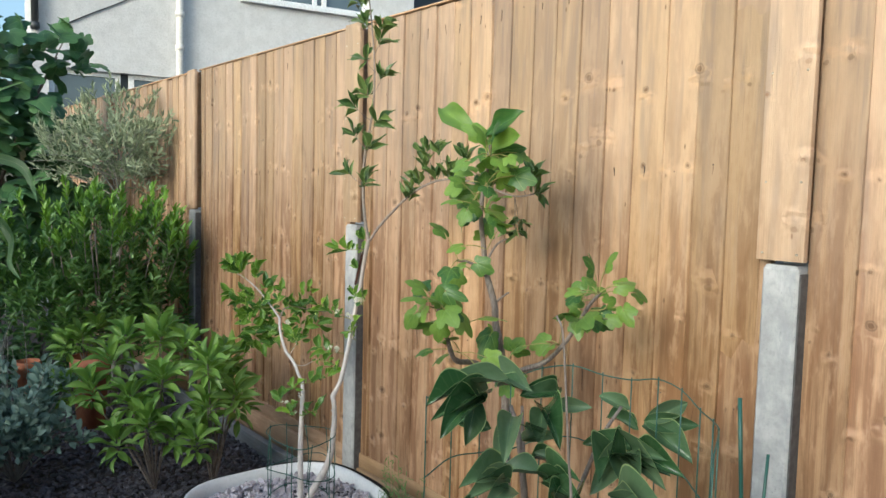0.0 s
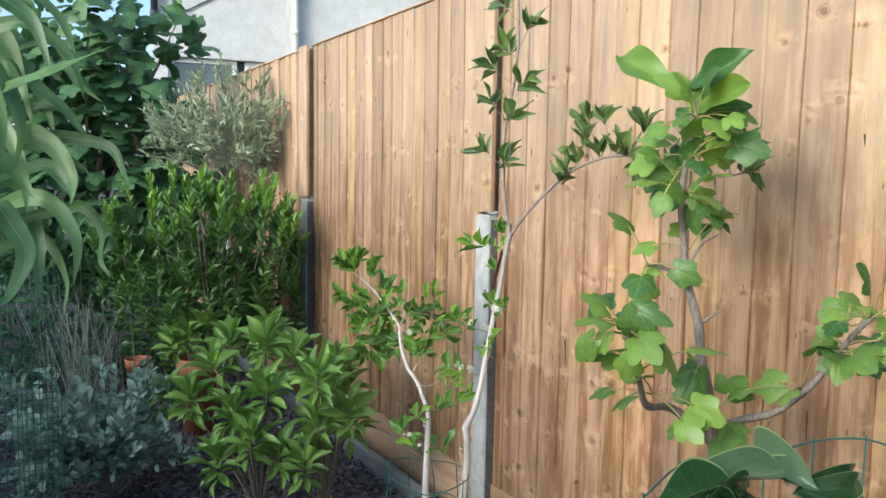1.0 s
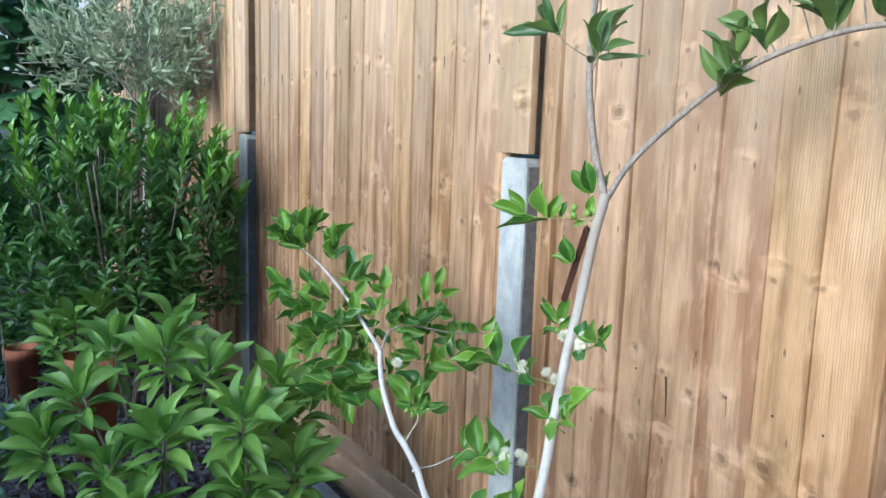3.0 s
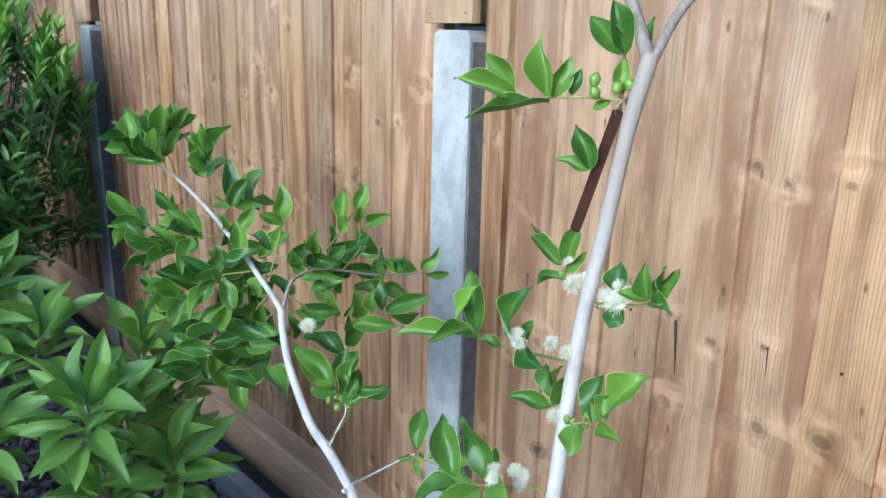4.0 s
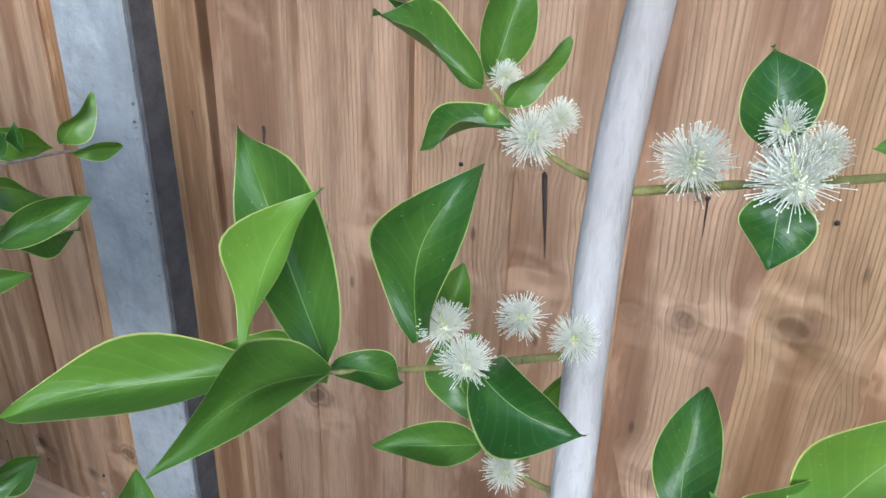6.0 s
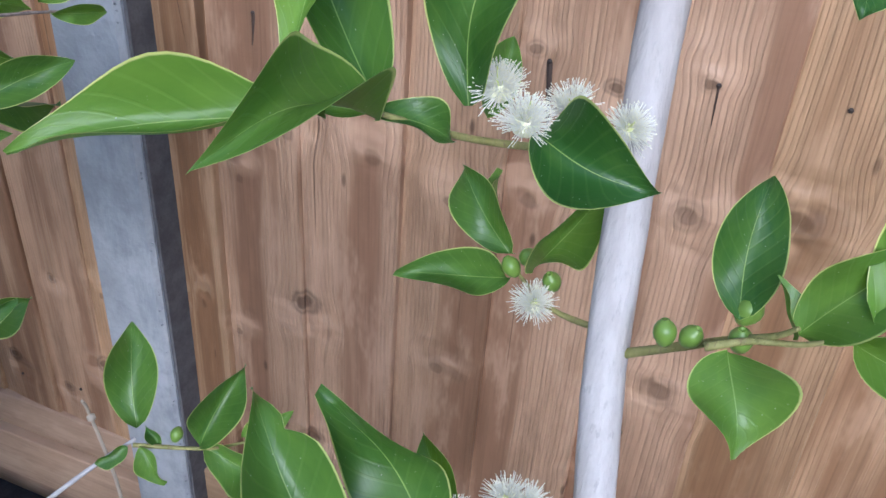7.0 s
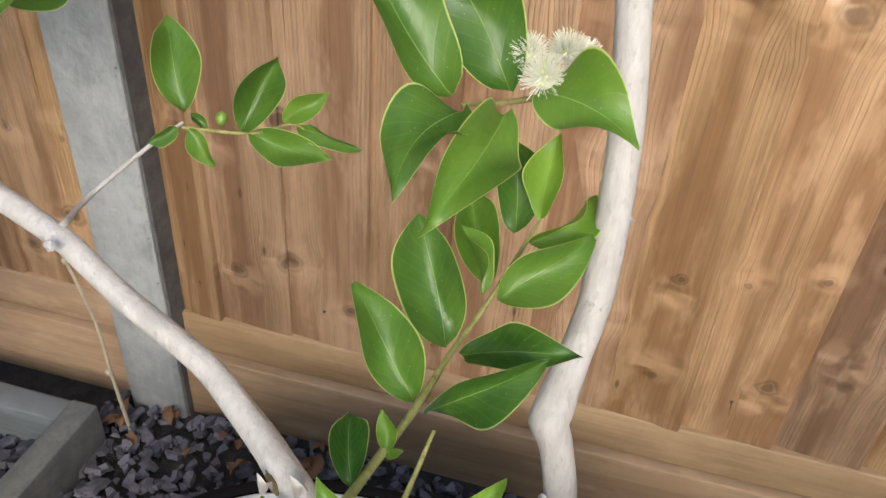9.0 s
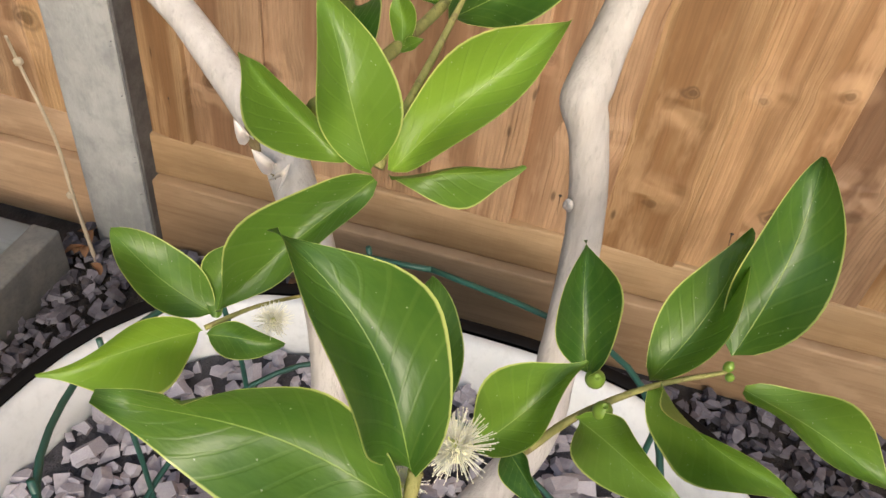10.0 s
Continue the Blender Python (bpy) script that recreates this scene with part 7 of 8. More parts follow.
# feathery herb by the fence
herb = thing("herb", (1.52, 1.91, 0), "feathery pale green herb growing at the fence foot", "herb")
mats = []
for k in range(26):
    a = rng.random() * 6.28
    top = Vector((1.52 + 0.09 * rng.uniform(-1, 1), 1.91 + 0.08 * rng.uniform(-1, 1), rng.uniform(0.34, 0.53)))
    part("stem", tube(bmesh.new(), [(1.52 + 0.02 * math.cos(a), 1.91 + 0.02 * math.sin(a), 0), (top + Vector((1.52, 1.91, 0))) / 2, top], 0.0013, 0.0006, 5, 4), HERB_LEAF, herb)
    for j in range(22):
        b = Vector((1.52, 1.91, 0)).lerp(top, 0.5 + 0.5 * j / 21)
        mats.append(aim(b, ball_dir(rng, -0.2), rng.uniform(0.012, 0.026), 0.004, rng))
joined("leaves", [blade(3, 2, 0.2, 0.1, 0)], mats, HERB_LEAF, herb)

# ---- laurel-like shrub in the bed ----
LAUREL = [grid_mesh("laurel_leaf", *blade(12, 4, f, a, w, 0.5, 0.85, 0.8, 40 + s), LAUREL_LEAF) for s, (f, a, w) in enumerate(((0.3, 0.10, 0.03), (0.42, 0.14, 0.03), (0.25, 0.05, 0.04), (0.36, 0.18, 0.03)))]


def laurel(place, whorls, label, length=0.115, group=""):
    shrub = thing("shrub", place, label, "shrub", group)
    rg = random.Random(int(place[0] * 1000))
    for w in whorls:
        c = Vector(w[:3])
        root = Vector(place)
        part("stem", tube(bmesh.new(), [root, root.lerp(c, 0.5) + Vector((0, 0, 0.05)), c], 0.005, 0.003, 7, 5), BARK_FIG, shrub)
        n = w[3] + 8
        lean = Vector((c.x - root.x, c.y - root.y, 0.0))
        for k in range(n):
            a = 2.4 * k + rg.random() * 0.5
            f = k / n
            el = 1.0 - 1.85 * f + rg.uniform(-0.15, 0.15)
            d = Vector((math.cos(a) * math.cos(el), math.sin(a) * math.cos(el), math.sin(el))) + lean * 0.6
            ln = length * (0.72 + 0.42 * math.sin(math.pi * min(1, f + 0.25))) * rg.uniform(0.85, 1.15)
            b = c - Vector((0, 0, 0.085 * f)) + Vector((math.cos(a), math.sin(a), 0)) * 0.006
            count[0] += 1
            obj("leaf", LAUREL[count[0] % 4], shrub, "", aim(b, d, ln, ln * rg.uniform(0.3, 0.37), rg, (-0.2, -0.3, 1), 0.5))
    return shrub


laurel((1.28, 3.36, 0.0), [(1.17, 3.33, 0.45, 17), (1.06, 3.46, 0.48, 17), (1.28, 3.26, 0.53, 18), (1.32, 3.40, 0.68, 18), (1.41, 3.36, 0.63, 17), (1.14, 3.48, 0.58, 15), (1.20, 3.20, 0.38, 14), (1.02, 3.64, 0.45, 15), (1.38, 3.56, 0.68, 17), (1.24, 3.62, 0.64, 16), (1.10, 3.26, 0.30, 13), (1.30, 3.18, 0.32, 13)],
       "glossy green shrub with long whorled leaves in the bed", 0.104, "whorled shrubs")
laurel((1.48, 3.22, 0.0), [(1.39, 3.06, 0.62, 17), (1.49, 3.20, 0.52, 16), (1.42, 3.14, 0.42, 15), (1.57, 3.32, 0.58, 16), (1.52, 3.08, 0.47, 14), (1.63, 3.36, 0.48, 15), (1.60, 3.24, 0.37, 13), (1.46, 3.26, 0.30, 12), (1.36, 3.10, 0.30, 12)],
       "smaller glossy green shrub with whorled leaves beside the fence", 0.1, "whorled shrubs")

# ---- dense orange bush with upright tips ----
bush = thing("orange_bush", (1.48, 4.8, 0), "dense evergreen bush with small pointed leaves and fresh tips", "bush")
rg = random.Random(77)
mats = []
tips = []
for k in range(330):
    d = ball_dir(rg, -0.9)
    f = rg.uniform(0.4, 1.0)
    wob = 1 + 0.22 * noise.noise(d * 2.3)
    c = Vector((1.45 + 0.52 * d.x * f * wob, 4.78 + 0.48 * d.y * f * wob, 0.70 + 0.40 * d.z * f * wob))
    if c.x > 1.93:
        continue
    tips.append((c, d, 13))
for c in ((1.28, 4.6, 1.12), (1.62, 4.62, 1.05), (1.80, 4.60, 1.0), (1.83, 4.62, 0.9), (1.50, 4.85, 1.22), (1.15, 4.7, 1.05), (1.85, 4.58, 0.75), (1.45, 4.6, 1.16), (1.7, 4.7, 1.12), (1.35, 4.7, 1.2), (0.98, 4.75, 1.12), (0.92, 4.72, 1.02), (1.04, 4.7, 0.96), (0.95, 4.8, 0.86)):
    for j in range(6):
        tips.append((Vector(c) + Vector((rg.gauss(0, 0.03), rg.gauss(0, 0.03), rg.uniform(-0.12, 0.06))), Vector((0, 0, 1)), 13))
fresh = []
for c, d, n in tips:
    bright = d.z > 0.35 and c.z > 0.95 and rg.random() < 0.3
    for j in range(n):
        a = 2.4 * j
        dr = Vector((math.cos(a), math.sin(a), 0.0)) * 0.75 + d * 0.35 + Vector((0, 0, rg.uniform(0.1, 0.9)))
        if bright and j < 8:
            dr = Vector((math.cos(a), math.sin(a), 0.0)) * 0.45 + Vector((0, 0, 1.0))
        ln = rg.uniform(0.045, 0.075)
        (fresh if bright and j < 8 else mats).append(aim(c + Vector((rg.gauss(0, 0.008), rg.gauss(0, 0.008), -0.008 * j)), dr, ln, ln * 0.3, rg, (-0.2, -0.3, 1), 0.5))
for k in range(14):
    a = rg.random() * 6.28
    part("stem", tube(bmesh.new(), [(1.48 + 0.03 * math.cos(a), 4.8 + 0.03 * math.sin(a), 0), (1.48 + 0.14 * math.cos(a), 4.8 + 0.14 * math.sin(a), 0.45), (1.48 + 0.32 * math.cos(a), 4.8 + 0.3 * math.sin(a), 0.6 + 0.5 * rg.random())], 0.010, 0.004, 7, 4), BARK_FIG, bush)
for k in range(46):
    a, q = rg.random() * 6.28, math.sqrt(rg.random())
    p = Vector((1.42 + 0.5 * q * math.cos(a), 4.76 + 0.44 * q * math.sin(a), 1.12 - 0.3 * q * q))
    if p.x > 1.9:
        continue
    dr = Vector((0.35 * math.cos(a) * q, 0.35 * math.sin(a) * q, 1)).normalized()
    ln = rg.uniform(0.10, 0.26)
    part("stem", tube(bmesh.new(), [p - dr * 0.1, p + dr * ln * 0.5, p + dr * ln], 0.003, 0.0014, 5, 3), BARK_FIG, bush)
    for j in range(22):
        f = j / 21
        t2 = 2.4 * j
        out = Vector((math.cos(t2), math.sin(t2), 0)) * (0.8 - 0.4 * f) + dr * (0.5 + 0.6 * f)
        lf = rg.uniform(0.045, 0.075)
        (fresh if f > 0.55 else mats).append(aim(p + dr * ln * f, out, lf, lf * 0.3, rg, (-0.3, -0.3, 1), 0.5))
joined("leaves", [blade(5, 2, 0.25, 0.1, 0.02, 0.45, 0.8, 0.8, s) for s in range(3)], mats, BUSH_LEAF, bush)
joined("new_growth", [blade(5, 2, 0.3, 0.1, 0.02, 0.45, 0.8, 0.8, s) for s in range(3)], fresh, BUSH_TIP, bush, "bright yellow-green new growth")

# ---- olive tree ----
olive = thing("olive_tree", (1.71, 5.35, 0), "small olive tree with silvery grey crown on a thin trunk", "tree")
part("trunk", tube(bmesh.new(), [(1.66, 5.30, 0), (1.68, 5.32, 0.5), (1.70, 5.34, 0.9), (1.71, 5.35, 1.22)], 0.026, 0.02, 10, 5, 0.1, rg), BARK_OLIVE, olive)
mats = []
for k in range(170):
    d = ball_dir(rg, -0.35)
    wob = 1 + 0.5 * noise.noise(d * 2.6 + Vector((5, 0, 0)))
    end = Vector((1.69 + 0.43 * d.x * wob, 5.36 + 0.42 * d.y * wob, 1.50 + 0.36 * d.z * wob))
    if end.x > 1.96:
        end.x = 1.96 - 0.05 * rg.random()
    start = Vector((1.71, 5.35, 1.18 + 0.25 * rg.random()))
    mid = start.lerp(end, 0.55) + Vector((0, 0, 0.05))
    line = curve_points([start, mid, end], 8)
    if k < 22:
        part("twig", tube(bmesh.new(), [start, mid, end], 0.006 if k < 14 else 0.0032, 0.0014, 6, 5), BARK_OLIVE, olive)
    for j in range(17):
        p = line[min(len(line) - 1, int(len(line) * (0.42 + 0.58 * j / 21)))]
        dr = (end - start).normalized() * 0.6 + ball_dir(rg) * 0.8 + Vector((0, 0, 0.25))
        ln = rg.uniform(0.04, 0.065)
        mats.append(aim(p + Vector((rg.gauss(0, 0.016), rg.gauss(0, 0.016), rg.gauss(0, 0.016))), dr, ln, ln * 0.25, rg, (-0.3, -0.5, 0.6), 0.9))
for k in range(60):
    d = ball_dir(rg, -0.1)
    p = Vector((1.69 + 0.38 * d.x, 5.36 + 0.38 * d.y, 1.50 + 0.30 * d.z))
    dr = Vector((d.x * 0.6, d.y * 0.6, 1.0)).normalized()
    ln = rg.uniform(0.1, 0.2)
    if p.x + dr.x * ln > 1.95:
        continue
    part("twig", tube(bmesh.new(), [p, p + dr * ln * 0.5 + Vector((0.008, 0, 0)), p + dr * ln], 0.0018, 0.0008, 5, 3), BARK_OLIVE, olive)
    for j in range(16):
        mats.append(aim(p + dr * ln * (0.15 + 0.85 * j / 15), dr * 0.9 + ball_dir(rg) * 0.6, rg.uniform(0.035, 0.055), 0.011, rg, (-0.3, -0.5, 0.6), 0.9))
joined("leaves", [blade(3, 2, 0.2, 0.05, 0.0, 0.5, 0.8, 0.4, s) for s in range(2)], mats, OLIVE_LEAF, olive)

# ---- large fig at the back ----
big_fig = thing("large_fig_tree", (1.0, 6.4, 0), "large dark fig tree filling the corner before the house", "tree")
for end, r in (((0.75, 6.1, 1.7), 0.03), ((1.2, 6.2, 2.0), 0.03), ((1.55, 6.3, 2.2), 0.02), ((0.5, 6.4, 2.0), 0.02), ((1.62, 6.28, 2.38), 0.012), ((1.0, 6.0, 2.2), 0.016)):
    part("branch", tube(bmesh.new(), [(1.0, 6.4, 0), (1.0, 6.4, 0.6), (Vector((1.0, 6.4, 0.9)) + Vector(end)) / 2, end], r, r * 0.35, 8, 5, 0.1, rg), BARK_FIG, big_fig)
mats = []
for k in range(1000):
    d = ball_dir(rg)
    f = rg.uniform(0.55, 1.0)
    wob = 1 + 0.2 * noise.noise(d * 2.5 + Vector((0, 7, 0)))
    c = Vector((0.98 + 0.74 * d.x * f * wob, 6.25 + 0.6 * d.y * f * wob, 1.35 + 1.02 * d.z * f * wob))
    if c.z < 0.12 or c.x > 1.9:
        continue
    ln = rg.uniform(0.095, 0.16)
    out = Vector((d.x * 0.6, d.y * 0.6 - 0.35, rg.uniform(-0.6, 0.2)))
    mats.append(aim(c, out, ln, ln * 0.95, rg, (-0.1 + 0.5 * d.x, -0.7, 0.75), 0.45))
for c in ((1.5, 6.2, 2.28), (1.62, 6.25, 2.36), (1.7, 6.25, 2.3), (1.3, 6.1, 2.32), (1.75, 6.2, 2.12), (1.55, 6.15, 2.1), (1.4, 6.15, 2.2), (0.9, 6.0, 2.3), (1.1, 6.0, 2.35), (0.7, 6.05, 2.25)):
    for j in range(4):
        ln = rg.uniform(0.1, 0.16)
        mats.append(aim(Vector(c) + ball_dir(rg) * 0.08, ball_dir(rg) + Vector((0, -0.4, 0.1)), ln, ln * 0.95, rg, (-0.2, -0.6, 0.8), 0.5))
joined("leaves", [palm_leaf(s, 5 if s % 2 else 3, 0.42) for s in range(4)], mats, FIG_LEAF_DARK, big_fig)

# ---- low hedge of shade plants that closes the corner ----
low_mats = []
hedge = thing("corner_shrub", (0.9, 5.6, 0), "dark leafy shrub in the shaded corner of the bed", "shrub")
for k in range(16):
    b = Vector((rg.uniform(0.3, 1.5), 5.62, 0))
    part("stem", tube(bmesh.new(), [b, b + Vector((rg.gauss(0, 0.06), 0, 0.4)), b + Vector((rg.gauss(0, 0.12), -0.05, rg.uniform(0.6, 0.9)))], 0.006, 0.002, 6, 4), BARK_FIG, hedge)
for k in range(1500):
    c = Vector((rg.uniform(0.25, 1.55), 5.45 + 0.35 * rg.random(), 0.02 + 0.95 * rg.random() ** 1.3))
    ln = rg.uniform(0.05, 0.1)
    low_mats.append(aim(c, ball_dir(rg, -0.2) + Vector((0, -0.3, 0.2)), ln, ln * 0.42, rg, (-0.1, -0.5, 0.9), 0.5))
joined("leaves", [blade(5, 2, 0.25, 0.12, 0.02, 0.45, 0.7, 0.6, s) for s in range(3)], low_mats, FIG_LEAF_DARK, hedge)

# ---- grey-leaved shrub ----
grey = thing("grey_shrub", (0.82, 3.75, 0), "grey-green shrub with small oval felted leaves", "shrub")
mats = []
for k in range(120):
    base = Vector((0.82, 3.75, 0.02))
    end = Vector((rg.uniform(0.42, 1.06), rg.uniform(3.42, 4.05), 0))
    end.z = rg.uniform(0.16, 0.50) + 0.14 * math.exp(-((end.x - 0.85) / 0.12) ** 2 - ((end.y - 3.98) / 0.12) ** 2)
    mid = base.lerp(end, 0.55) + Vector((0, 0, 0.06))
    line = curve_points([base, mid, end], 8)
    if k < 40:
        part("stem", tube(bmesh.new(), [base, mid, end], 0.004, 0.0016, 6, 5), BARK_OLIVE, grey)
    for j in range(20):
        p = line[min(len(line) - 1, int(len(line) * (0.4 + 0.6 * j / 19)))]
        dr = (end - mid).normalized() * 0.5 + ball_dir(rg) * 0.75 + Vector((0, 0, 0.35))
        ln = rg.uniform(0.035, 0.058)
        mats.append(aim(p + Vector((rg.gauss(0, 0.01), rg.gauss(0, 0.01), rg.gauss(0, 0.01))), dr, ln, ln * 0.48, rg, (-0.1, -0.3, 1), 0.7))
joined("leaves", [blade(5, 2, 0.25, 0.08, 0.0, 0.55, 0.55, 0.2, s) for s in range(3)], mats, GREY_LEAF, grey)

# ---- rosemary ----
rosemary = thing("rosemary", (0.85, 4.75, 0), "upright rosemary bush with needle leaves", "herb bush")
mats = []
for k in range(60):
    b = Vector((0.82 + rg.gauss(0, 0.09), 4.75 + rg.gauss(0, 0.09), 0))
    top = b + Vector((rg.gauss(0, 0.1), rg.gauss(0, 0.1), rg.uniform(0.4, 0.68)))
    part("stem", tube(bmesh.new(), [b, b.lerp(top, 0.5) + Vector((0.01, 0, 0)), top], 0.003, 0.0012, 5, 4), BARK_OLIVE, rosemary)
    for j in range(44):
        p = b.lerp(top, 0.2 + 0.8 * j / 43)
        mats.append(aim(p, ball_dir(rg, 0) + Vector((0, 0, 0.5)), rg.uniform(0.018, 0.03), 0.003, rg))
joined("leaves", [blade(2, 2, 0.2, 0.05, 0)], mats, GREY_LEAF, rosemary)


# ---- maize ----
def maize(x, y, height, label):
    plant = thing("maize_plant", (x, y, 0), label, "maize", "maize plants")
    part("stalk", tube(bmesh.new(), [(x, y, 0), (x + 0.01, y, height * 0.5), (x, y + 0.02, height)], 0.013, 0.007, 10, 6), MAIZE_LEAF, plant)
    r = random.Random(4)
    for k in range(9):
        top = Vector((x + 0.02, y, height))
        part("tassel", tube(bmesh.new(), [top - Vector((0, 0, 0.05)), top + Vector((r.gauss(0, 0.04), r.gauss(0, 0.04), 0.1)), top + Vector((r.gauss(0, 0.1), r.gauss(0, 0.1), 0.16))], 0.003, 0.0015, 6, 4), DRY_STALK, plant)
    return plant


def maize_leaf(plant, pts, width):
    count[0] += 1
    obj("leaf", ribbon("maize_leaf", pts, width * 0.58, (-0.1 + 0.3 * math.sin(count[0] * 2.1), -0.8, 0.6), MAIZE_LEAF, count[0]), plant)


corn = maize(0.40, 3.50, 1.72, "tall green maize plant with broad arching leaves")
maize_leaf(corn, ((0.4, 3.558, 1.593), (0.438, 3.353, 1.625), (0.5, 3.314, 1.517), (0.527, 3.27, 1.398), (0.502, 3.223, 1.28)), 0.107)
maize_leaf(corn, ((0.403, 3.549, 1.664), (0.44, 3.394, 1.698), (0.53, 3.336, 1.733), (0.61, 3.288, 1.697), (0.674, 3.244, 1.613), (0.699, 3.203, 1.5)), 0.076)
maize_leaf(corn, ((0.429, 3.565, 1.521), (0.546, 3.109, 1.539), (0.643, 3.048, 1.583), (0.753, 2.979, 1.636)), 0.076)
maize_leaf(corn, ((0.42, 3.558, 1.595), (0.516, 3.5, 1.651), (0.576, 3.458, 1.561), (0.652, 3.409, 1.491), (0.715, 3.359, 1.397)), 0.094)
maize_leaf(corn, ((0.428, 3.57, 1.443), (0.57, 3.563, 1.506), (0.659, 3.509, 1.494), (0.705, 3.459, 1.427), (0.726, 3.408, 1.389)), 0.065)
maize_leaf(corn, ((0.419, 3.573, 1.345), (0.538, 3.42, 1.399), (0.614, 3.368, 1.37), (0.669, 3.315, 1.273), (0.659, 3.264, 1.183)), 0.114)
maize_leaf(corn, ((0.428, 3.574, 1.331), (0.579, 3.469, 1.389), (0.683, 3.412, 1.393), (0.786, 3.352, 1.364), (0.817, 3.299, 1.294), (0.822, 3.247, 1.23)), 0.073)
maize_leaf(corn, ((0.393, 3.573, 1.286), (0.443, 3.324, 1.338), (0.514, 3.273, 1.271), (0.558, 3.22, 1.202)), 0.101)
maize_leaf(corn, ((0.417, 3.573, 1.227), (0.546, 3.522, 1.285), (0.61, 3.469, 1.301), (0.659, 3.416, 1.24), (0.674, 3.363, 1.19)), 0.089)
maize_leaf(corn, ((0.416, 3.57, 1.138), (0.546, 3.371, 1.2), (0.621, 3.316, 1.17), (0.671, 3.255, 1.063), (0.653, 3.193, 0.939)), 0.093)
maize_leaf(corn, ((0.39, 3.569, 1.12), (0.446, 3.272, 1.186), (0.494, 3.219, 1.125), (0.528, 3.161, 1.038), (0.486, 3.099, 0.936), (0.45, 3.044, 0.907)), 0.112)
maize_leaf(corn, ((0.437, 3.568, 1.097), (0.642, 3.514, 1.154), (0.716, 3.459, 1.164), (0.763, 3.399, 1.087), (0.748, 3.342, 0.998), (0.77, 3.283, 0.944)), 0.069)
corn = maize(0.30, 3.72, 1.9, "green maize plant with long hanging leaves")
maize_leaf(corn, ((0.44, 3.574, 1.264), (0.642, 3.567, 1.325), (0.69, 3.514, 1.318), (0.739, 3.459, 1.27)), 0.055)
maize_leaf(corn, ((0.411, 3.531, 1.785), (0.458, 3.276, 1.795), (0.528, 3.231, 1.756), (0.575, 3.189, 1.695), (0.609, 3.154, 1.56)), 0.101)
maize_leaf(corn, ((0.451, 3.552, 1.642), (0.645, 3.586, 1.72), (0.703, 3.546, 1.598), (0.784, 3.495, 1.52)), 0.056)
maize_leaf(corn, ((0.394, 3.571, 1.414), (0.432, 3.418, 1.461), (0.49, 3.371, 1.409), (0.531, 3.323, 1.288), (0.538, 3.269, 1.152)), 0.095)
maize_leaf(corn, ((0.401, 3.54, 1.733), (0.426, 3.531, 1.787), (0.501, 3.494, 1.702), (0.544, 3.459, 1.559), (0.57, 3.418, 1.415)), 0.110)
maize_leaf(corn, ((0.416, 3.561, 1.008), (0.568, 3.613, 1.056), (0.624, 3.557, 1.02), (0.66, 3.492, 0.909), (0.639, 3.427, 0.805)), 0.076)
maize_leaf(corn, ((0.407, 3.561, 1.558), (0.468, 3.655, 1.628), (0.55, 3.605, 1.611), (0.612, 3.56, 1.518), (0.64, 3.516, 1.385)), 0.088)
maize_leaf(corn, ((0.42, 3.525, 1.82), (0.492, 3.562, 1.89), (0.586, 3.515, 1.858), (0.664, 3.475, 1.77), (0.7, 3.438, 1.66)), 0.087)
maize_leaf(corn, ((0.405, 3.572, 1.175), (0.505, 3.623, 1.231), (0.568, 3.567, 1.117), (0.577, 3.504, 0.969), (0.558, 3.438, 0.847)), 0.092)
maize_leaf(corn, ((0.385, 3.565, 1.503), (0.394, 3.212, 1.525), (0.436, 3.161, 1.539), (0.474, 3.119, 1.444), (0.476, 3.074, 1.303)), 0.097)

# fine dark netting beside the maize
net = thing("garden_netting", (0.45, 3.3, 0), "fine dark green garden netting stretched beside the maize", "netting")
for s in ((0.25, 3.32, 0.62, 3.27),):
    for k in range(24):
        f = k / 23
        q = Vector((s[0] + (s[2] - s[0]) * f, s[1] + (s[3] - s[1]) * f, 0.0))
        part("strand", tube(bmesh.new(), [q, q + Vector((0.004 * math.sin(k), 0, 0.5)), q + Vector((0, 0, 0.98 + 0.02 * math.sin(k * 0.7)))], 0.0012, 0.0012, 5, 2), GREEN_WIRE, net)
    for k in range(48):
        z = 0.02 + k * 0.0205
        part("strand", tube(bmesh.new(), [(s[0], s[1], z), ((s[0] + s[2]) / 2, (s[1] + s[3]) / 2, z - 0.004), (s[2], s[3], z)], 0.001, 0.001, 5, 2), GREEN_WIRE, net)


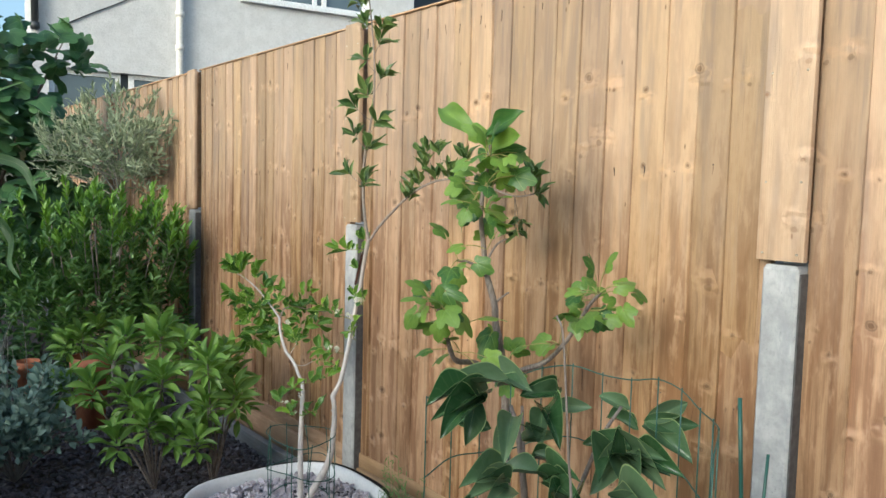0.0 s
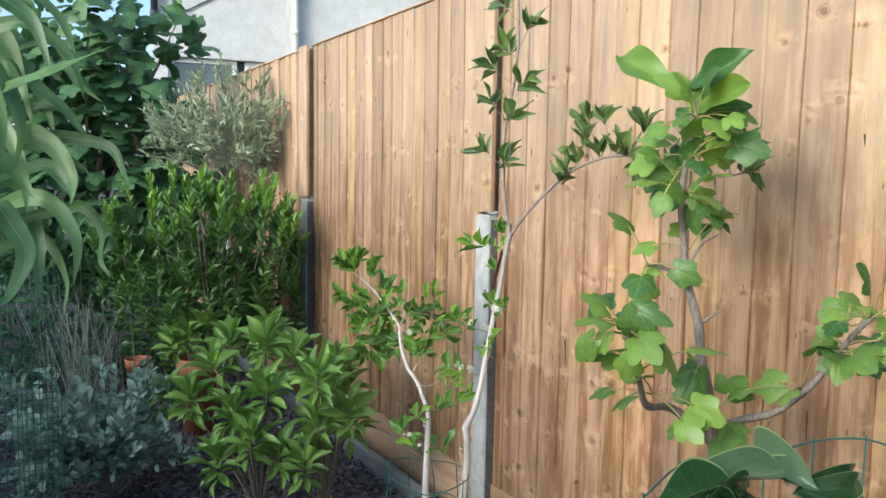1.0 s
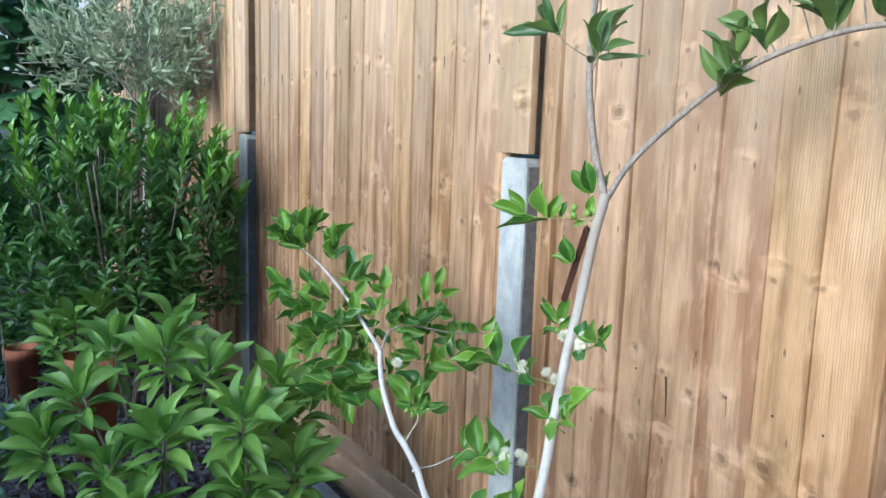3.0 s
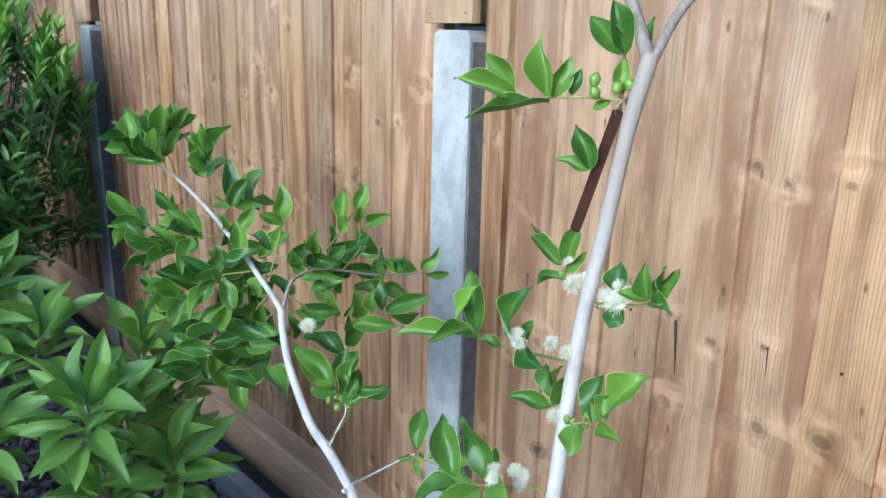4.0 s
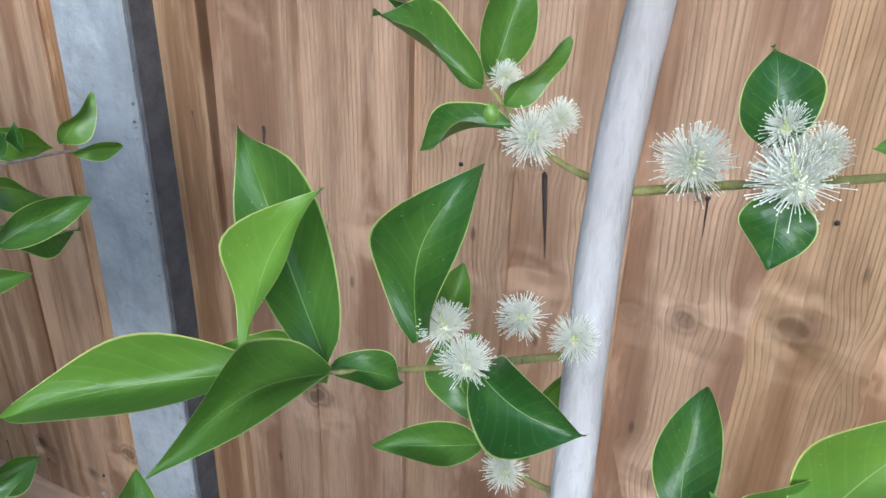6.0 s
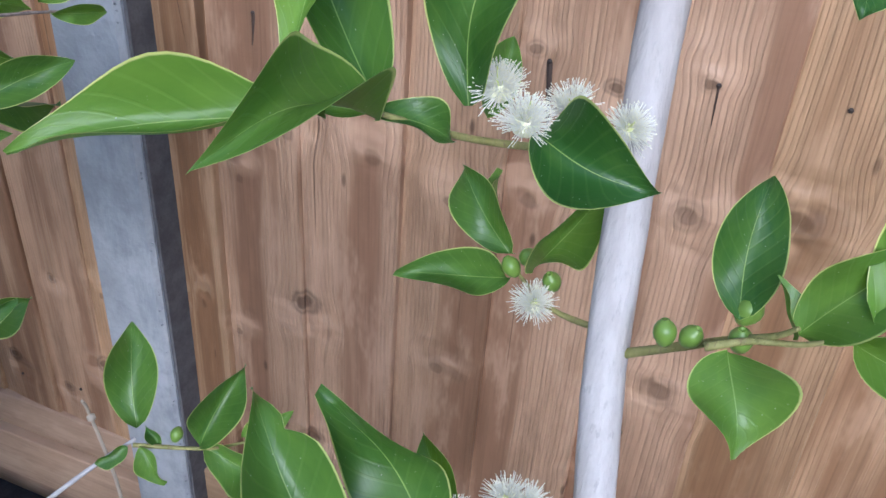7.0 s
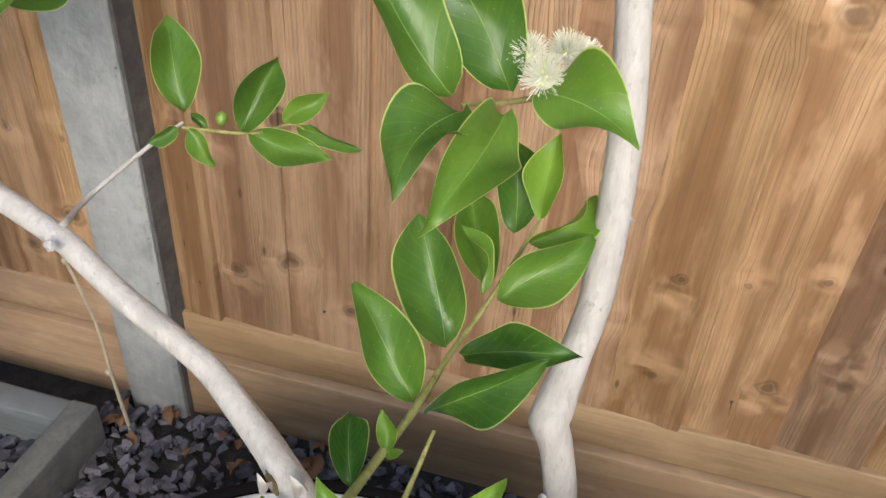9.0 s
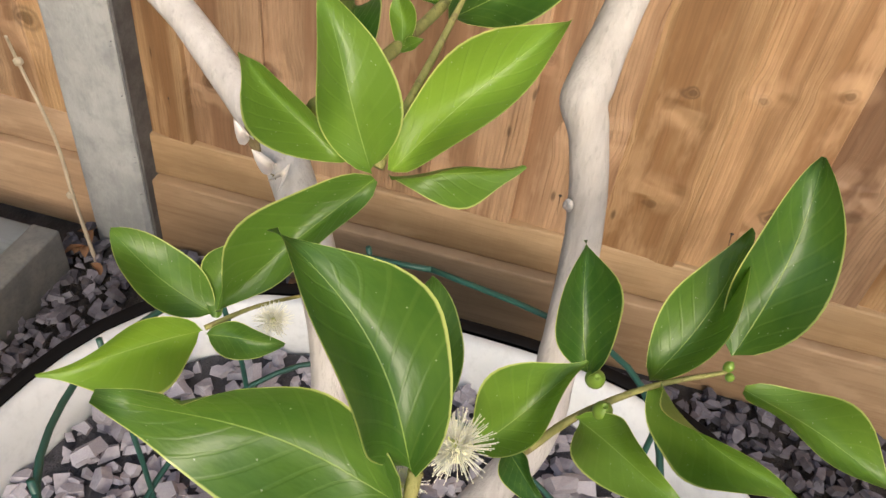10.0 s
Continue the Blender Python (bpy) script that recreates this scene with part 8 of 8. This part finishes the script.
# ---- terracotta pots ----
def clay_pot(x, y, z, h, r):
    p = thing("clay_pot", (x, y, z), "terracotta flower pot standing on the slate chippings", "plant pot", "terracotta pots")
    bm = lathe([(r * 0.1, 0.0), (r * 0.68, 0.0), (r * 0.92, h * 0.8), (r, h * 0.8), (r * 1.03, h), (r * 0.92, h), (r * 0.88, h * 0.86)], 32)
    bmesh.ops.transform(bm, matrix=Matrix.Translation((x, y, z)), verts=bm.verts)
    part("pot_body", bm, TERRACOTTA, p)
    bm = lathe([(0.001, h * 0.88), (r * 0.9, h * 0.87)], 24)
    bmesh.ops.transform(bm, matrix=Matrix.Translation((x, y, z)), verts=bm.verts)
    part("soil", bm, SOIL, p)


clay_pot(1.13, 5.15, 0.0, 0.24, 0.07)
clay_pot(1.30, 4.45, 0.0, 0.38, 0.10)
laurel((1.27, 4.45, 0.34), [(1.25, 4.42, 0.52, 12), (1.33, 4.42, 0.56, 10), (1.19, 4.46, 0.48, 9)], "small potted shrub with whorled leaves", 0.1, "whorled shrubs")

# small white plastic block on the fence top
block = thing("plastic_block", (1.985, 2.04, 1.99), "small white plastic block on top of the fence", "plastic block")
part("body", box_bm(1.965, 2.022, 1.9915, 1.992, 2.062, 2.013, 0.003), UPVC, block)

# dry stalk and fallen leaves at the post foot
stalk = thing("dry_stalk", (1.9, 2.91, 0), "dry bent weed stalk beside the concrete post", "weed")
part("stem", tube(bmesh.new(), [(1.9, 2.908, 0.0), (1.9, 2.916, 0.11), (1.9, 2.919, 0.2), (1.9, 2.94, 0.30), (1.89, 2.935, 0.33)], 0.003, 0.0018, 6, 5), DRY_STALK, stalk)
for c, r in (((1.9, 2.919, 0.115), 0.006), ((1.9, 2.938, 0.295), 0.006), ((1.9, 2.912, 0.05), 0.004)):
    bm = bmesh.new()
    bmesh.ops.create_icosphere(bm, subdivisions=1, radius=r, matrix=Matrix.Translation(c))
    part("seed_head", bm, DRY_STALK, stalk)
rg = random.Random(9)
DEAD = grid_mesh("fallen_leaf", *blade(8, 4, 0.5, 0.25, 0.08, 0.45, 0.7, 0.5, 3), DEAD_LEAF)
for k in range(24):
    c = Vector((rg.uniform(1.86, 1.955), rg.uniform(2.62, 2.95), 0.02))
    f = obj("fallen_leaf", DEAD, None, "curled brown fallen leaf on the slate chippings", aim(c, Vector((rg.gauss(0, 1), rg.gauss(0, 1), 0.15)), rg.uniform(0.016, 0.042), rg.uniform(0.006, 0.018), rg))
    tagged(f, "", "leaf", "fallen leaves")

# fence panels last: many small pieces
for k, (ya, yb) in enumerate(zip(POSTS, POSTS[1:])):
    fence_panel(ya, yb, k in (1, 2))
